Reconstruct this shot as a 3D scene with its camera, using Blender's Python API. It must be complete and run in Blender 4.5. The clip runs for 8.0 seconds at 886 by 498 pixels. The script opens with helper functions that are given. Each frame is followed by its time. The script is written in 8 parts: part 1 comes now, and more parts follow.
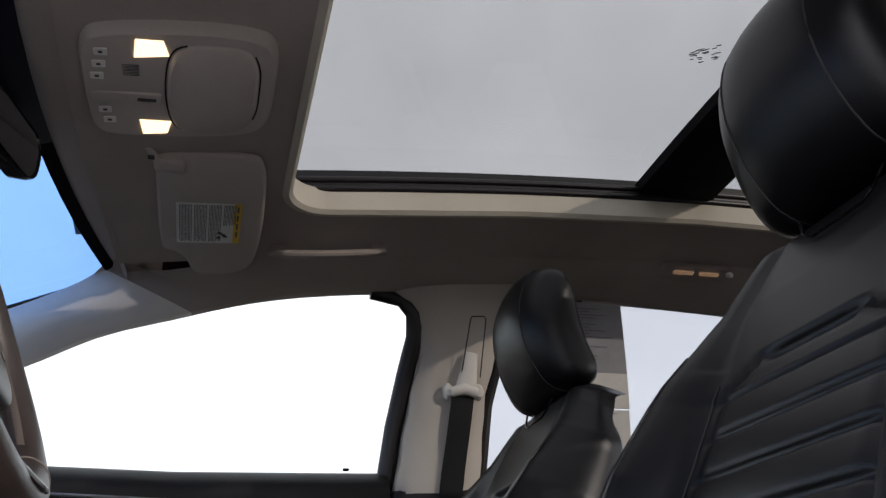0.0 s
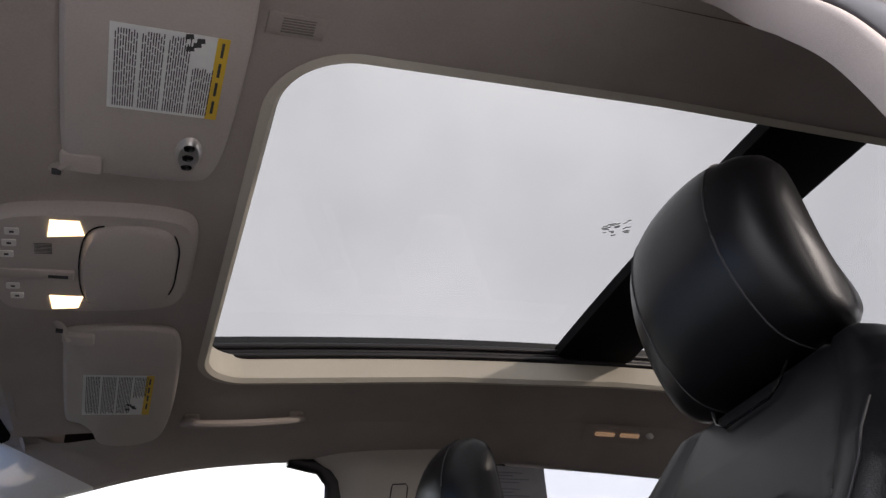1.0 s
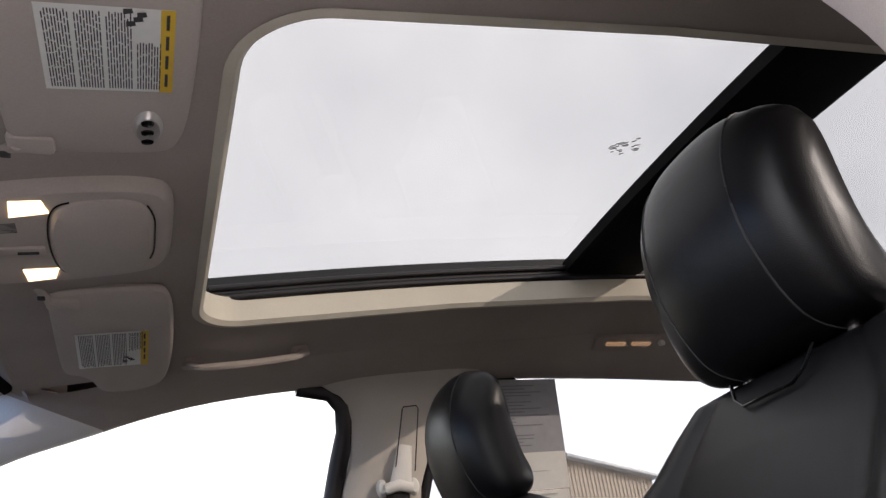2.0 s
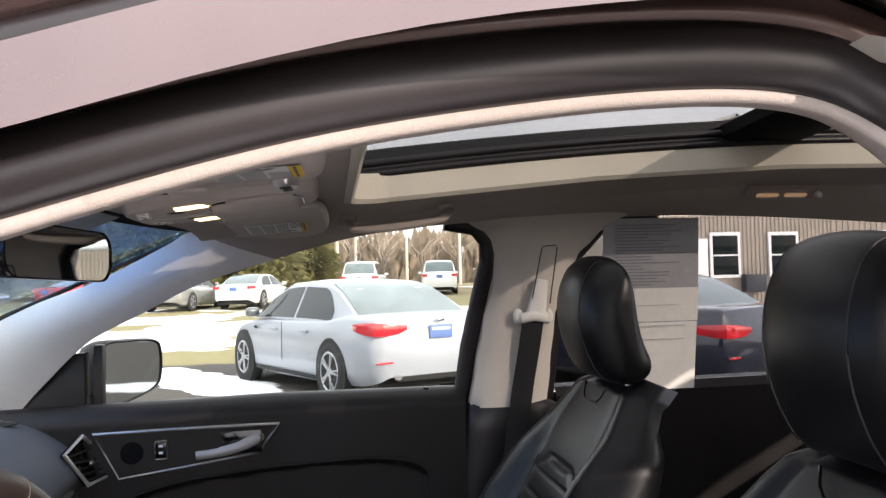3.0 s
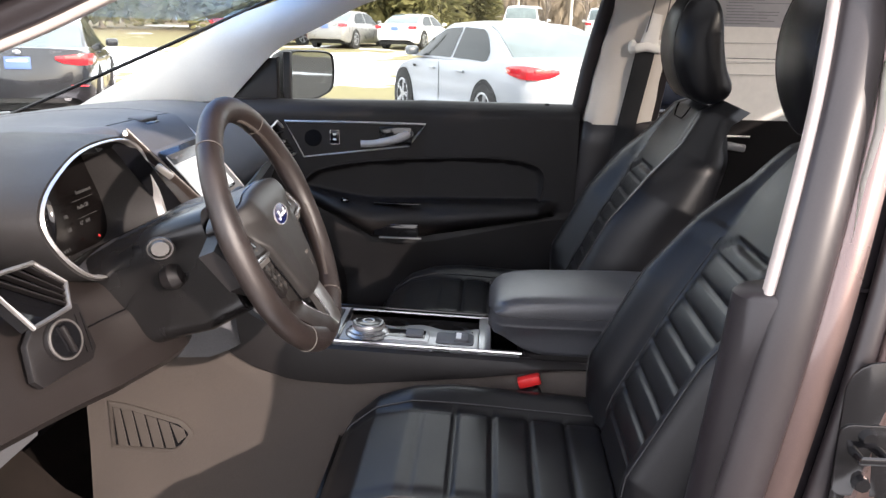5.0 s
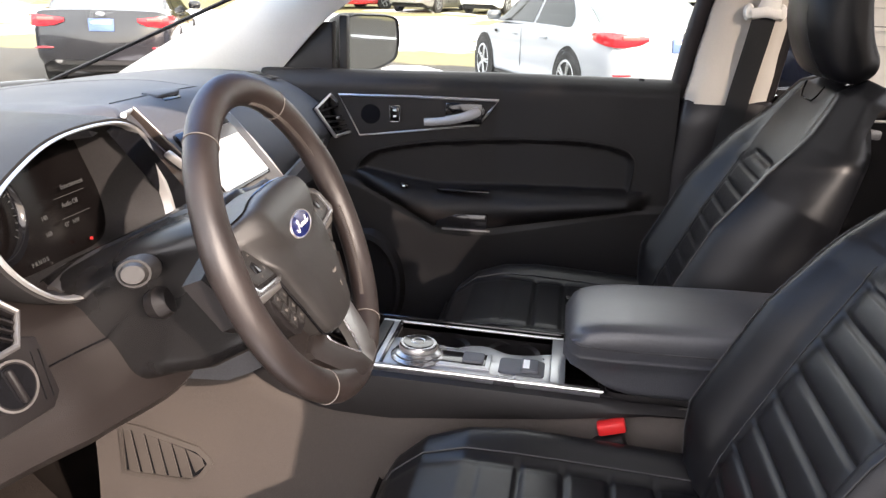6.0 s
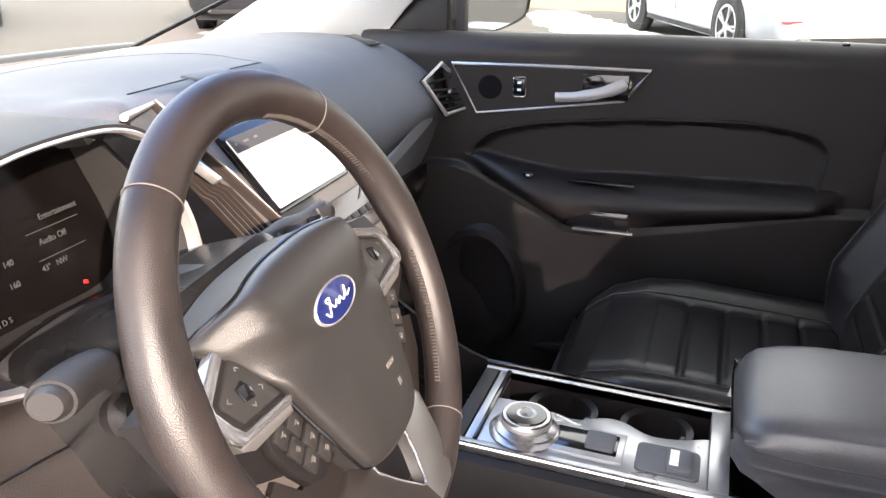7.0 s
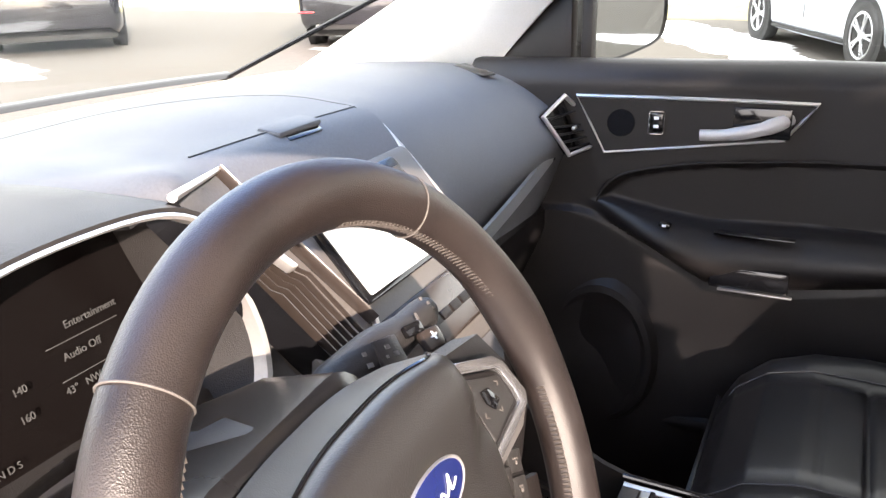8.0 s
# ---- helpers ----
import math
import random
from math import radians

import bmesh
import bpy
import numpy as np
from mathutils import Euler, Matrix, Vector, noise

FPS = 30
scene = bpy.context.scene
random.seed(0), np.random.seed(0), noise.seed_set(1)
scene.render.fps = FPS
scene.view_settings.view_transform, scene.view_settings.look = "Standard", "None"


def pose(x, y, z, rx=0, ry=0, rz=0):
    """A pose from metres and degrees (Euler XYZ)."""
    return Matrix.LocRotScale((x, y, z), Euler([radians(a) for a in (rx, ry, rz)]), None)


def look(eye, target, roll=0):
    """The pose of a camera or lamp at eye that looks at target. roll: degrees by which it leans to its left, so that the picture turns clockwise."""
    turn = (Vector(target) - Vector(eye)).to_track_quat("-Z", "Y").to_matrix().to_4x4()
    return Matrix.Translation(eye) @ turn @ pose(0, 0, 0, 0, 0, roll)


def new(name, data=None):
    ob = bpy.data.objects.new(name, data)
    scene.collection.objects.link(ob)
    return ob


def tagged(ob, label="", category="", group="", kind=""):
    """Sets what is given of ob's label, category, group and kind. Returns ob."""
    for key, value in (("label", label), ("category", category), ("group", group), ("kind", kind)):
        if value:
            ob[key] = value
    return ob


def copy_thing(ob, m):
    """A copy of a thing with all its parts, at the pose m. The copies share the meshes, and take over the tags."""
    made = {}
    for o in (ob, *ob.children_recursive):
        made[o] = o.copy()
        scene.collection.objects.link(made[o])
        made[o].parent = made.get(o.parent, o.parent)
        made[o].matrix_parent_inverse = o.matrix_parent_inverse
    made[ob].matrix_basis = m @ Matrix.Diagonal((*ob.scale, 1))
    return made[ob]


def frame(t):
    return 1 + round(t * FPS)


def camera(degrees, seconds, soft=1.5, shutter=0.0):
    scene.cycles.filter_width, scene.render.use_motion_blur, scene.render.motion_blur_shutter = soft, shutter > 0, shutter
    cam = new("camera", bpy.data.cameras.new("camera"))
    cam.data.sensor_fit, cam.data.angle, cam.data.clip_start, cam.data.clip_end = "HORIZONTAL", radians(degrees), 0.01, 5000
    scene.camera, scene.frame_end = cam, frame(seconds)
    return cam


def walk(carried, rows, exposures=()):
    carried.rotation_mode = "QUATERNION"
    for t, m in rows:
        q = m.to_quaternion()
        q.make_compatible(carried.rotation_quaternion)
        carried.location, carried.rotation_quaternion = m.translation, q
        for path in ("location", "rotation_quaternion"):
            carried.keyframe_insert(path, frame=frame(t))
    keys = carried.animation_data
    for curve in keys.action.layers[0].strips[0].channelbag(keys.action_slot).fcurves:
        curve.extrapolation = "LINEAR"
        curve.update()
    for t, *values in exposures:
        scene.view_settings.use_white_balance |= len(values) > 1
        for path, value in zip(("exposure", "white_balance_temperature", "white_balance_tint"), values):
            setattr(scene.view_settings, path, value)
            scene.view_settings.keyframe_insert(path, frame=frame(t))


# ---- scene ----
cam = camera(56.5, 8.0, soft=1.4)
PATH = [
    (0, (0.18, -0.956, 0.812), (0.692, 0.766, 1.692), -2.8),
    (0.5, (0.174, -0.975, 0.852), (0.747, 0.603, 1.939), -4.4),
    (1, (0.179, -0.984, 0.859), (0.832, 0.514, 2.012), -6.3),
    (1.2, (0.189, -0.986, 0.847), (0.859, 0.487, 2.022), -7.6),
    (2.3, (0.22, -0.988, 1.134), (0.849, 0.8, 1.773), -7.4),
    (2.5, (0.23, -1.014, 1.244), (0.772, 0.852, 1.716), -5.3),
    (2.6, (0.236, -1.033, 1.288), (0.724, 0.866, 1.684), -4.3),
    (2.7, (0.242, -1.053, 1.329), (0.674, 0.875, 1.64), -3.4),
    (2.8, (0.246, -1.075, 1.36), (0.623, 0.876, 1.59), -3.1),
    (3, (0.247, -1.148, 1.404), (0.515, 0.833, 1.479), -1.4),
    (3.5, (0.262, -1.336, 1.428), (0.371, 0.652, 1.234), -0.0),
    (4, (0.28, -1.47, 1.385), (0.288, 0.494, 1.003), 0.2),
    (4.5, (0.299, -1.538, 1.35), (0.245, 0.407, 0.889), 0.6),
    (4.7, (0.305, -1.56, 1.351), (0.225, 0.38, 0.869), 1.0),
    (5.8, (0.286, -1.35, 1.366), (0.08, 0.546, 0.767), 1.6),
    (6, (0.298, -1.261, 1.347), (0.015, 0.625, 0.745), 1.6),
    (6.5, (0.308, -1.071, 1.354), (-0.199, 0.74, 0.674), 0.5),
    (7, (0.26, -0.898, 1.349), (-0.339, 0.866, 0.621), 0.2),
    (7.2, (0.25, -0.829, 1.358), (-0.422, 0.907, 0.626), -0.5),
    (7.5, (0.198, -0.765, 1.373), (-0.529, 0.948, 0.64), -1.9),
    (8, (0.163, -0.697, 1.353), (-0.672, 0.979, 0.651), -1.5),
]
walk(cam, [(t, look(eye, target, roll)) for t, eye, target, roll in PATH],
     exposures=[(0.0, 0.35, 6500, 15), (1.2, 0.85, 6700, 18), (2.4, 1.13, 6800, 18), (3.0, 1.00, 6800, 18), (3.5, 0.52, 6650, 19), (4.7, 1.20, 6650, 17),
                (5.8, 1.70, 6950, 18), (6.5, 1.92, 7050, 19), (7.5, 2.45, 7100, 18), (8.0, 2.45, 7100, 18)])

# ---- light ----
SUN_DIR = Vector((0.65, -0.67, 0.36)).normalized()
world = bpy.data.worlds.new("world")
scene.world = world
world.use_nodes = True
wn, wl = world.node_tree.nodes, world.node_tree.links
wn.clear()
sky = wn.new("ShaderNodeTexSky")
sky.sky_type = "NISHITA"
sky.sun_disc = False
sky.sun_elevation = math.asin(SUN_DIR.z)
sky.sun_rotation = math.atan2(SUN_DIR.x, SUN_DIR.y)
sky.dust_density = 3.0
sky_coord = wn.new("ShaderNodeTexCoord")
cloud = wn.new("ShaderNodeTexNoise")
cloud.inputs["Scale"].default_value = 2.2
cloud.inputs["Detail"].default_value = 6.0
cloud_ramp = wn.new("ShaderNodeValToRGB")
cloud_ramp.color_ramp.elements[0].position = 0.25
cloud_ramp.color_ramp.elements[0].color = (0.55, 0.55, 0.55, 1)
cloud_ramp.color_ramp.elements[1].position = 0.7
cloud_ramp.color_ramp.elements[1].color = (0.95, 0.95, 0.95, 1)
cloud_mix = wn.new("ShaderNodeMix")
cloud_mix.data_type = "RGBA"
cloud_mix.inputs[7].default_value = (11.5, 12.0, 12.6, 1)
wbg = wn.new("ShaderNodeBackground")
wbg.inputs["Strength"].default_value = 0.15
wout = wn.new("ShaderNodeOutputWorld")
wl.new(sky_coord.outputs["Generated"], cloud.inputs["Vector"])
wl.new(cloud.outputs["Fac"], cloud_ramp.inputs["Fac"])
wl.new(cloud_ramp.outputs["Color"], cloud_mix.inputs[0])
wl.new(sky.outputs["Color"], cloud_mix.inputs[6])
wl.new(cloud_mix.outputs[2], wbg.inputs["Color"])
wl.new(wbg.outputs["Background"], wout.inputs["Surface"])
sun = new("sun", bpy.data.lights.new("sun", "SUN"))
sun.data.energy, sun.data.angle, sun.data.color = 3.0, radians(0.6), (1.0, 0.91, 0.80)
sun.matrix_world = look(tuple(SUN_DIR * 40), (0, 0, 0))


# ---- materials ----
def mat(name, color, rough=0.5, metal=0.0, var=0.12, grain=120.0, bump=0.0, blotch=6.0, coat=0.0, spec=0.5,
        alt=None, emit=None, power=0.0, trans=0.0, ior=1.45, alpha=1.0, sheen=0.0, rand=0.0):
    """A surface with a fine grain and a broad variation; alt is the colour of the broad variation."""
    m = bpy.data.materials.new(name)
    m.use_nodes = True
    nt = m.node_tree
    n, l = nt.nodes, nt.links
    p = n["Principled BSDF"]
    p.inputs["Roughness"].default_value = rough
    p.inputs["Metallic"].default_value = metal
    p.inputs["IOR"].default_value = ior
    p.inputs["Specular IOR Level"].default_value = spec
    p.inputs["Coat Weight"].default_value = coat
    p.inputs["Coat Roughness"].default_value = 0.06
    p.inputs["Transmission Weight"].default_value = trans
    p.inputs["Alpha"].default_value = alpha
    p.inputs["Sheen Weight"].default_value = sheen
    if emit:
        p.inputs["Emission Color"].default_value = (*emit, 1)
        p.inputs["Emission Strength"].default_value = power
    if var <= 0 and bump <= 0:
        p.inputs["Base Color"].default_value = (*color, 1)
        return m
    co = n.new("ShaderNodeTexCoord")
    fine, broad = n.new("ShaderNodeTexNoise"), n.new("ShaderNodeTexNoise")
    fine.inputs["Scale"].default_value, fine.inputs["Detail"].default_value = grain, 4.0
    broad.inputs["Scale"].default_value, broad.inputs["Detail"].default_value = blotch, 5.0
    for t in (fine, broad):
        l.new(co.outputs["Object"], t.inputs["Vector"])
    mixed = n.new("ShaderNodeMix")
    mixed.data_type = "RGBA"
    other = alt or tuple(min(1.0, c * (1 + 2.2 * var)) for c in color)
    mixed.inputs[6].default_value = (*[c * (1 - var) for c in color], 1)
    mixed.inputs[7].default_value = (*other, 1)
    add = n.new("ShaderNodeMath")
    add.operation = "MULTIPLY_ADD"
    add.inputs[1].default_value = 0.35
    l.new(fine.outputs["Fac"], add.inputs[0])
    half = n.new("ShaderNodeMath")
    half.operation = "MULTIPLY"
    half.inputs[1].default_value = 0.65
    l.new(broad.outputs["Fac"], half.inputs[0])
    l.new(half.outputs[0], add.inputs[2])
    ramp = n.new("ShaderNodeMapRange")
    ramp.inputs["From Min"].default_value, ramp.inputs["From Max"].default_value = 0.32, 0.68
    l.new(add.outputs[0], ramp.inputs["Value"])
    last = ramp.outputs["Result"]
    if rand > 0:
        info = n.new("ShaderNodeObjectInfo")
        jig = n.new("ShaderNodeMath")
        jig.operation = "MULTIPLY_ADD"
        jig.inputs[1].default_value = rand
        l.new(info.outputs["Random"], jig.inputs[0])
        l.new(last, jig.inputs[2])
        last = jig.outputs[0]
    l.new(last, mixed.inputs[0])
    l.new(mixed.outputs[2], p.inputs["Base Color"])
    rr = n.new("ShaderNodeMapRange")
    rr.inputs["From Min"].default_value, rr.inputs["From Max"].default_value = 0.3, 0.7
    rr.inputs["To Min"].default_value, rr.inputs["To Max"].default_value = max(0.02, rough * 0.85), min(1.0, rough * 1.18)
    l.new(broad.outputs["Fac"], rr.inputs["Value"])
    l.new(rr.outputs["Result"], p.inputs["Roughness"])
    if bump > 0:
        b = n.new("ShaderNodeBump")
        b.inputs["Strength"].default_value = min(1.0, bump)
        b.inputs["Distance"].default_value = 0.0012
        cell = n.new("ShaderNodeTexVoronoi")
        cell.inputs["Scale"].default_value = grain * 2.5
        l.new(co.outputs["Object"], cell.inputs["Vector"])
        l.new(cell.outputs["Distance"], b.inputs["Height"])
        l.new(b.outputs["Normal"], p.inputs["Normal"])
    return m


def glass_mat(name, tint, rough=0.0, reflect=0.12, edge=0.85):
    """Thin pane: tinted see-through with a mirror-like gloss at grazing angles."""
    m = bpy.data.materials.new(name)
    m.use_nodes = True
    n, l = m.node_tree.nodes, m.node_tree.links
    n.clear()
    out = n.new("ShaderNodeOutputMaterial")
    clear, gloss, mixer = n.new("ShaderNodeBsdfTransparent"), n.new("ShaderNodeBsdfGlossy"), n.new("ShaderNodeMixShader")
    clear.inputs["Color"].default_value = (*tint, 1)
    gloss.inputs["Roughness"].default_value = rough
    gloss.inputs["Color"].default_value = (0.9, 0.95, 1.0, 1)
    lw = n.new("ShaderNodeLayerWeight")
    lw.inputs["Blend"].default_value = 0.5
    steep = n.new("ShaderNodeMath")
    steep.operation = "POWER"
    steep.inputs[1].default_value = 5.0
    l.new(lw.outputs["Facing"], steep.inputs[0])
    share = n.new("ShaderNodeMapRange")
    share.inputs["To Min"].default_value, share.inputs["To Max"].default_value = reflect * 0.35, edge
    l.new(steep.outputs[0], share.inputs["Value"])
    l.new(share.outputs["Result"], mixer.inputs[0])
    l.new(clear.outputs[0], mixer.inputs[1])
    l.new(gloss.outputs[0], mixer.inputs[2])
    l.new(mixer.outputs[0], out.inputs["Surface"])
    return m


M = {
    "leather": mat("black_leather", (0.0050, 0.0050, 0.0062), 0.36, bump=0.12, grain=330, var=0.25, spec=0.36),
    "vinyl": mat("armrest_vinyl", (0.040, 0.041, 0.047), 0.33, bump=0.16, grain=300, var=0.15, spec=0.65),
    "wheel_leather": mat("wheel_leather", (0.0145, 0.0104, 0.0094), 0.40, bump=0.20, grain=520, var=0.3, alt=(0.026, 0.0190, 0.0172), blotch=14, spec=0.66),
    "thread": mat("grey_thread", (0.095, 0.084, 0.077), 0.7, grain=600),
    "stitch": mat("brown_grey_stitch", (0.055, 0.046, 0.041), 0.7, grain=600),
    "thread_dark": mat("charcoal_thread", (0.035, 0.034, 0.036), 0.7, grain=600),
    "dash": mat("charcoal_soft_plastic", (0.086, 0.088, 0.096), 0.58, bump=0.20, grain=330, var=0.12, spec=0.28),
    "plastic": mat("black_plastic", (0.0092, 0.0079, 0.0081), 0.46, bump=0.18, grain=300, var=0.18, spec=0.34),
    "knee": mat("brown_black_panel", (0.014, 0.0112, 0.0105), 0.36, bump=0.2, grain=330, var=0.15),
    "hood": mat("dark_grained_hood", (0.022, 0.0205, 0.0205), 0.50, spec=0.3, bump=0.25, grain=330, var=0.15),
    "hub": mat("hub_plastic", (0.020, 0.0185, 0.018), 0.38, bump=0.18, grain=480, var=0.12),
    "gloss": mat("gloss_black", (0.006, 0.006, 0.007), 0.10, var=0.05, spec=0.6),
    "gloss_soft": mat("semi_gloss_black", (0.008, 0.0075, 0.0078), 0.26, var=0.1, spec=0.5),
    "slat": mat("brown_black_slat", (0.030, 0.023, 0.020), 0.22, var=0.1),
    "beam": mat("matt_black", (0.0045, 0.0045, 0.0055), 0.85, var=0.2, spec=0.12),
    "brownplastic": mat("taupe_plastic", (0.085, 0.076, 0.070), 0.45, bump=0.15, grain=300, var=0.12),
    "satin": mat("satin_silver", (0.60, 0.58, 0.56), 0.34, metal=0.75, var=0.05, grain=500),
    "bracket": mat("dark_satin_metal", (0.30, 0.285, 0.275), 0.32, metal=0.75, var=0.05, grain=500),
    "deck": mat("brushed_deck", (0.33, 0.335, 0.345), 0.30, metal=0.7, var=0.06, grain=500),
    "channel": mat("bright_channel", (0.30, 0.30, 0.31), 0.22, metal=0.8, var=0.05, grain=500),
    "spoke_metal": mat("satin_spoke", (0.30, 0.285, 0.275), 0.30, metal=0.9, var=0.05, grain=500),
    "chrome": mat("chrome", (0.72, 0.72, 0.73), 0.12, metal=1.0, var=0.03),
    "liner": mat("headliner_fabric", (0.385, 0.338, 0.308), 0.95, grain=420, bump=0.35, var=0.07, spec=0.1),
    "trim": mat("pillar_trim", (0.76, 0.74, 0.70), 0.68, grain=420, bump=0.2, var=0.05, spec=0.25),
    "taupe": mat("taupe_pillar_trim", (0.54, 0.50, 0.45), 0.72, grain=420, bump=0.2, var=0.05, spec=0.25),
    "cream": mat("sunroof_lip", (0.56, 0.52, 0.44), 0.85, grain=420, bump=0.2, var=0.05),
    "visor": mat("visor_vinyl", (0.48, 0.43, 0.395), 0.8, grain=380, bump=0.3, var=0.06, spec=0.2),
    "carpet": mat("grey_carpet", (0.020, 0.016, 0.014), 1.0, grain=700, bump=0.9, var=0.35, spec=0.05),
    "rubber": mat("black_rubber", (0.0115, 0.0095, 0.0112), 0.36, grain=500, bump=0.03, var=0.15),
    "seal": mat("seal_rubber", (0.019, 0.0155, 0.017), 0.36, grain=500, bump=0.03, var=0.15, spec=0.60),
    "edge_trim": mat("taupe_edge_trim", (0.40, 0.35, 0.325), 0.7, grain=420, bump=0.2, var=0.06, spec=0.25),
    "bronze": mat("bronze_metallic_paint", (0.140, 0.096, 0.090), 0.30, metal=0.8, coat=1.0, var=0.08, grain=900),
    "belt": mat("seatbelt_webbing", (0.012, 0.012, 0.013), 0.85, grain=900, bump=0.5, var=0.2),
    "lever": mat("silver_lever", (0.38, 0.37, 0.365), 0.42, metal=0.35, var=0.04),
    "red": mat("red_button", (0.55, 0.02, 0.02), 0.35, var=0.08),
    "label": mat("white_label", (0.78, 0.78, 0.76), 0.6, var=0.04),
    "taupe_slot": mat("shallow_taupe_slot", (0.20, 0.175, 0.16), 0.9, var=0.1),
    "ink": mat("dark_ink", (0.05, 0.05, 0.05), 0.7, var=0.1),
    "yellow": mat("yellow_ink", (0.70, 0.46, 0.05), 0.6, var=0.05),
    "paper": mat("white_paper", (0.72, 0.70, 0.66), 0.85, var=0.05, grain=60),
    "paper_grey": mat("grey_page", (0.32, 0.32, 0.34), 0.85, var=0.08, grain=60),
    "blue": mat("badge_blue", (0.010, 0.016, 0.085), 0.2, coat=0.8, var=0.05),
    "white": mat("white_mark", (0.75, 0.75, 0.75), 0.5, var=0.03),
    "lamp": mat("lamp_lens", (0.9, 0.85, 0.7), 0.4, emit=(1.0, 0.74, 0.42), power=1.6, var=0.0),
    "amber": mat("reading_lens", (0.30, 0.20, 0.14), 0.25, var=0.1, emit=(1.0, 0.62, 0.36), power=0.12),
    # emission stands in for window glare mirrored in the screen
    "screen": mat("screen_glass", (0.30, 0.30, 0.29), 0.13, spec=0.6, var=0.0, emit=(1.0, 0.98, 0.92), power=0.19),
    "screen_dim": mat("screen_grey_field", (0.05, 0.05, 0.05), 0.13, spec=0.5, var=0.0, emit=(0.8, 0.8, 0.8), power=0.012),
    "gauge": mat("gauge_face", (0.0045, 0.0035, 0.0034), 0.22, var=0.04, spec=0.25),
    "dim": mat("dim_lettering", (0.05, 0.05, 0.05), 0.5, emit=(0.8, 0.82, 0.85), power=0.0045, var=0.0),
    "redlamp": mat("warning_lamp", (0.4, 0.02, 0.02), 0.4, emit=(1.0, 0.05, 0.03), power=0.05, var=0.0),
    "mirror": mat("mirror_glass", (0.42, 0.44, 0.45), 0.02, metal=1.0, var=0.0),
    "windshield": glass_mat("windshield_glass", (0.94, 0.97, 0.955), reflect=0.06, edge=0.12),
    "shade": glass_mat("shade_band_glass", (0.40, 0.56, 0.79), reflect=0.10, edge=0.4),
    "shade_soft": glass_mat("shade_band_lower_glass", (0.70, 0.82, 0.94), reflect=0.10, edge=0.4),
    "sideglass": glass_mat("side_glass", (0.90, 0.93, 0.91), reflect=0.08),
    "rearglass": glass_mat("privacy_glass", (0.60, 0.61, 0.62), reflect=0.08),
    "roofglass": glass_mat("tinted_roof_glass", (0.50, 0.50, 0.492), reflect=0.03, edge=0.3),
}


# ---- mesh helpers ----
def link_mesh(name, bm, material, parent=None, label="", smooth=True):
    me = bpy.data.meshes.new(name)
    bmesh.ops.recalc_face_normals(bm, faces=bm.faces)
    bm.to_mesh(me)
    bm.free()
    mats = material if isinstance(material, (list, tuple)) else [material]
    for mm in mats:
        me.materials.append(M[mm] if isinstance(mm, str) else mm)
    if smooth:
        me.shade_smooth()
        if smooth != "all":
            me.set_sharp_from_angle(angle=radians(38))
    ob = new(name, me)
    if parent:
        ob.parent = parent
    if label:
        ob["label"] = label
    return ob


def part(name, bm, material, parent, label="", smooth=True):
    return link_mesh(name, bm, material, parent, label, smooth)


def thing(name, label, category, group="", at=None, kind=""):
    ob = new(name)
    ob.empty_display_size = 0.05
    if at is not None:
        ob.matrix_world = at
    return tagged(ob, label, category, group, kind)


def rbox(size, bevel=0.004, at=None, seg=2, bm=None, taper=None):
    """A box with rounded edges, size (x, y, z), centred, then moved by at. taper scales the top face."""
    own = bmesh.new()
    bmesh.ops.create_cube(own, size=1.0)
    for v in own.verts:
        k = taper if (taper and v.co.z > 0) else (1.0, 1.0)
        v.co = Vector((v.co.x * size[0] * k[0], v.co.y * size[1] * k[1], v.co.z * size[2]))
    if bevel > 0:
        bmesh.ops.bevel(own, geom=own.edges[:], offset=min(bevel, min(size) * 0.49), segments=seg, profile=0.5, affect="EDGES")
    if at is not None:
        own.transform(at if isinstance(at, Matrix) else Matrix.Translation(at))
    return merge(bm, own)


def merge(bm, own):
    if bm is None:
        return own
    me = bpy.data.meshes.new("tmp")
    own.to_mesh(me)
    own.free()
    bm.from_mesh(me)
    bpy.data.meshes.remove(me)
    return bm


def grid_mesh(rows, close_u=False, close_v=False, bm=None, cap=False):
    """Quads between equal-length rows of points."""
    bm = bm or bmesh.new()
    vs = [[bm.verts.new(p) for p in r] for r in rows]
    nu, nv = len(vs), len(vs[0])
    for i in range(nu if close_u else nu - 1):
        for j in range(nv if close_v else nv - 1):
            a, b = vs[i], vs[(i + 1) % nu]
            k = (j + 1) % nv
            try:
                bm.faces.new((a[j], a[k], b[k], b[j]))
            except ValueError:
                pass
    if cap:
        for r in (vs[0], vs[-1]):
            try:
                bm.faces.new(r)
            except ValueError:
                pass
    return bm


def solid(rows, thick, axis):
    """A sheet from rows of points, given thickness along axis."""
    d = Vector(axis).normalized() * thick
    bm = grid_mesh(rows)
    faces = bm.faces[:]
    ret = bmesh.ops.extrude_face_region(bm, geom=faces, use_keep_orig=True)
    for v in [g for g in ret["geom"] if isinstance(g, bmesh.types.BMVert)]:
        v.co += d
    return bm


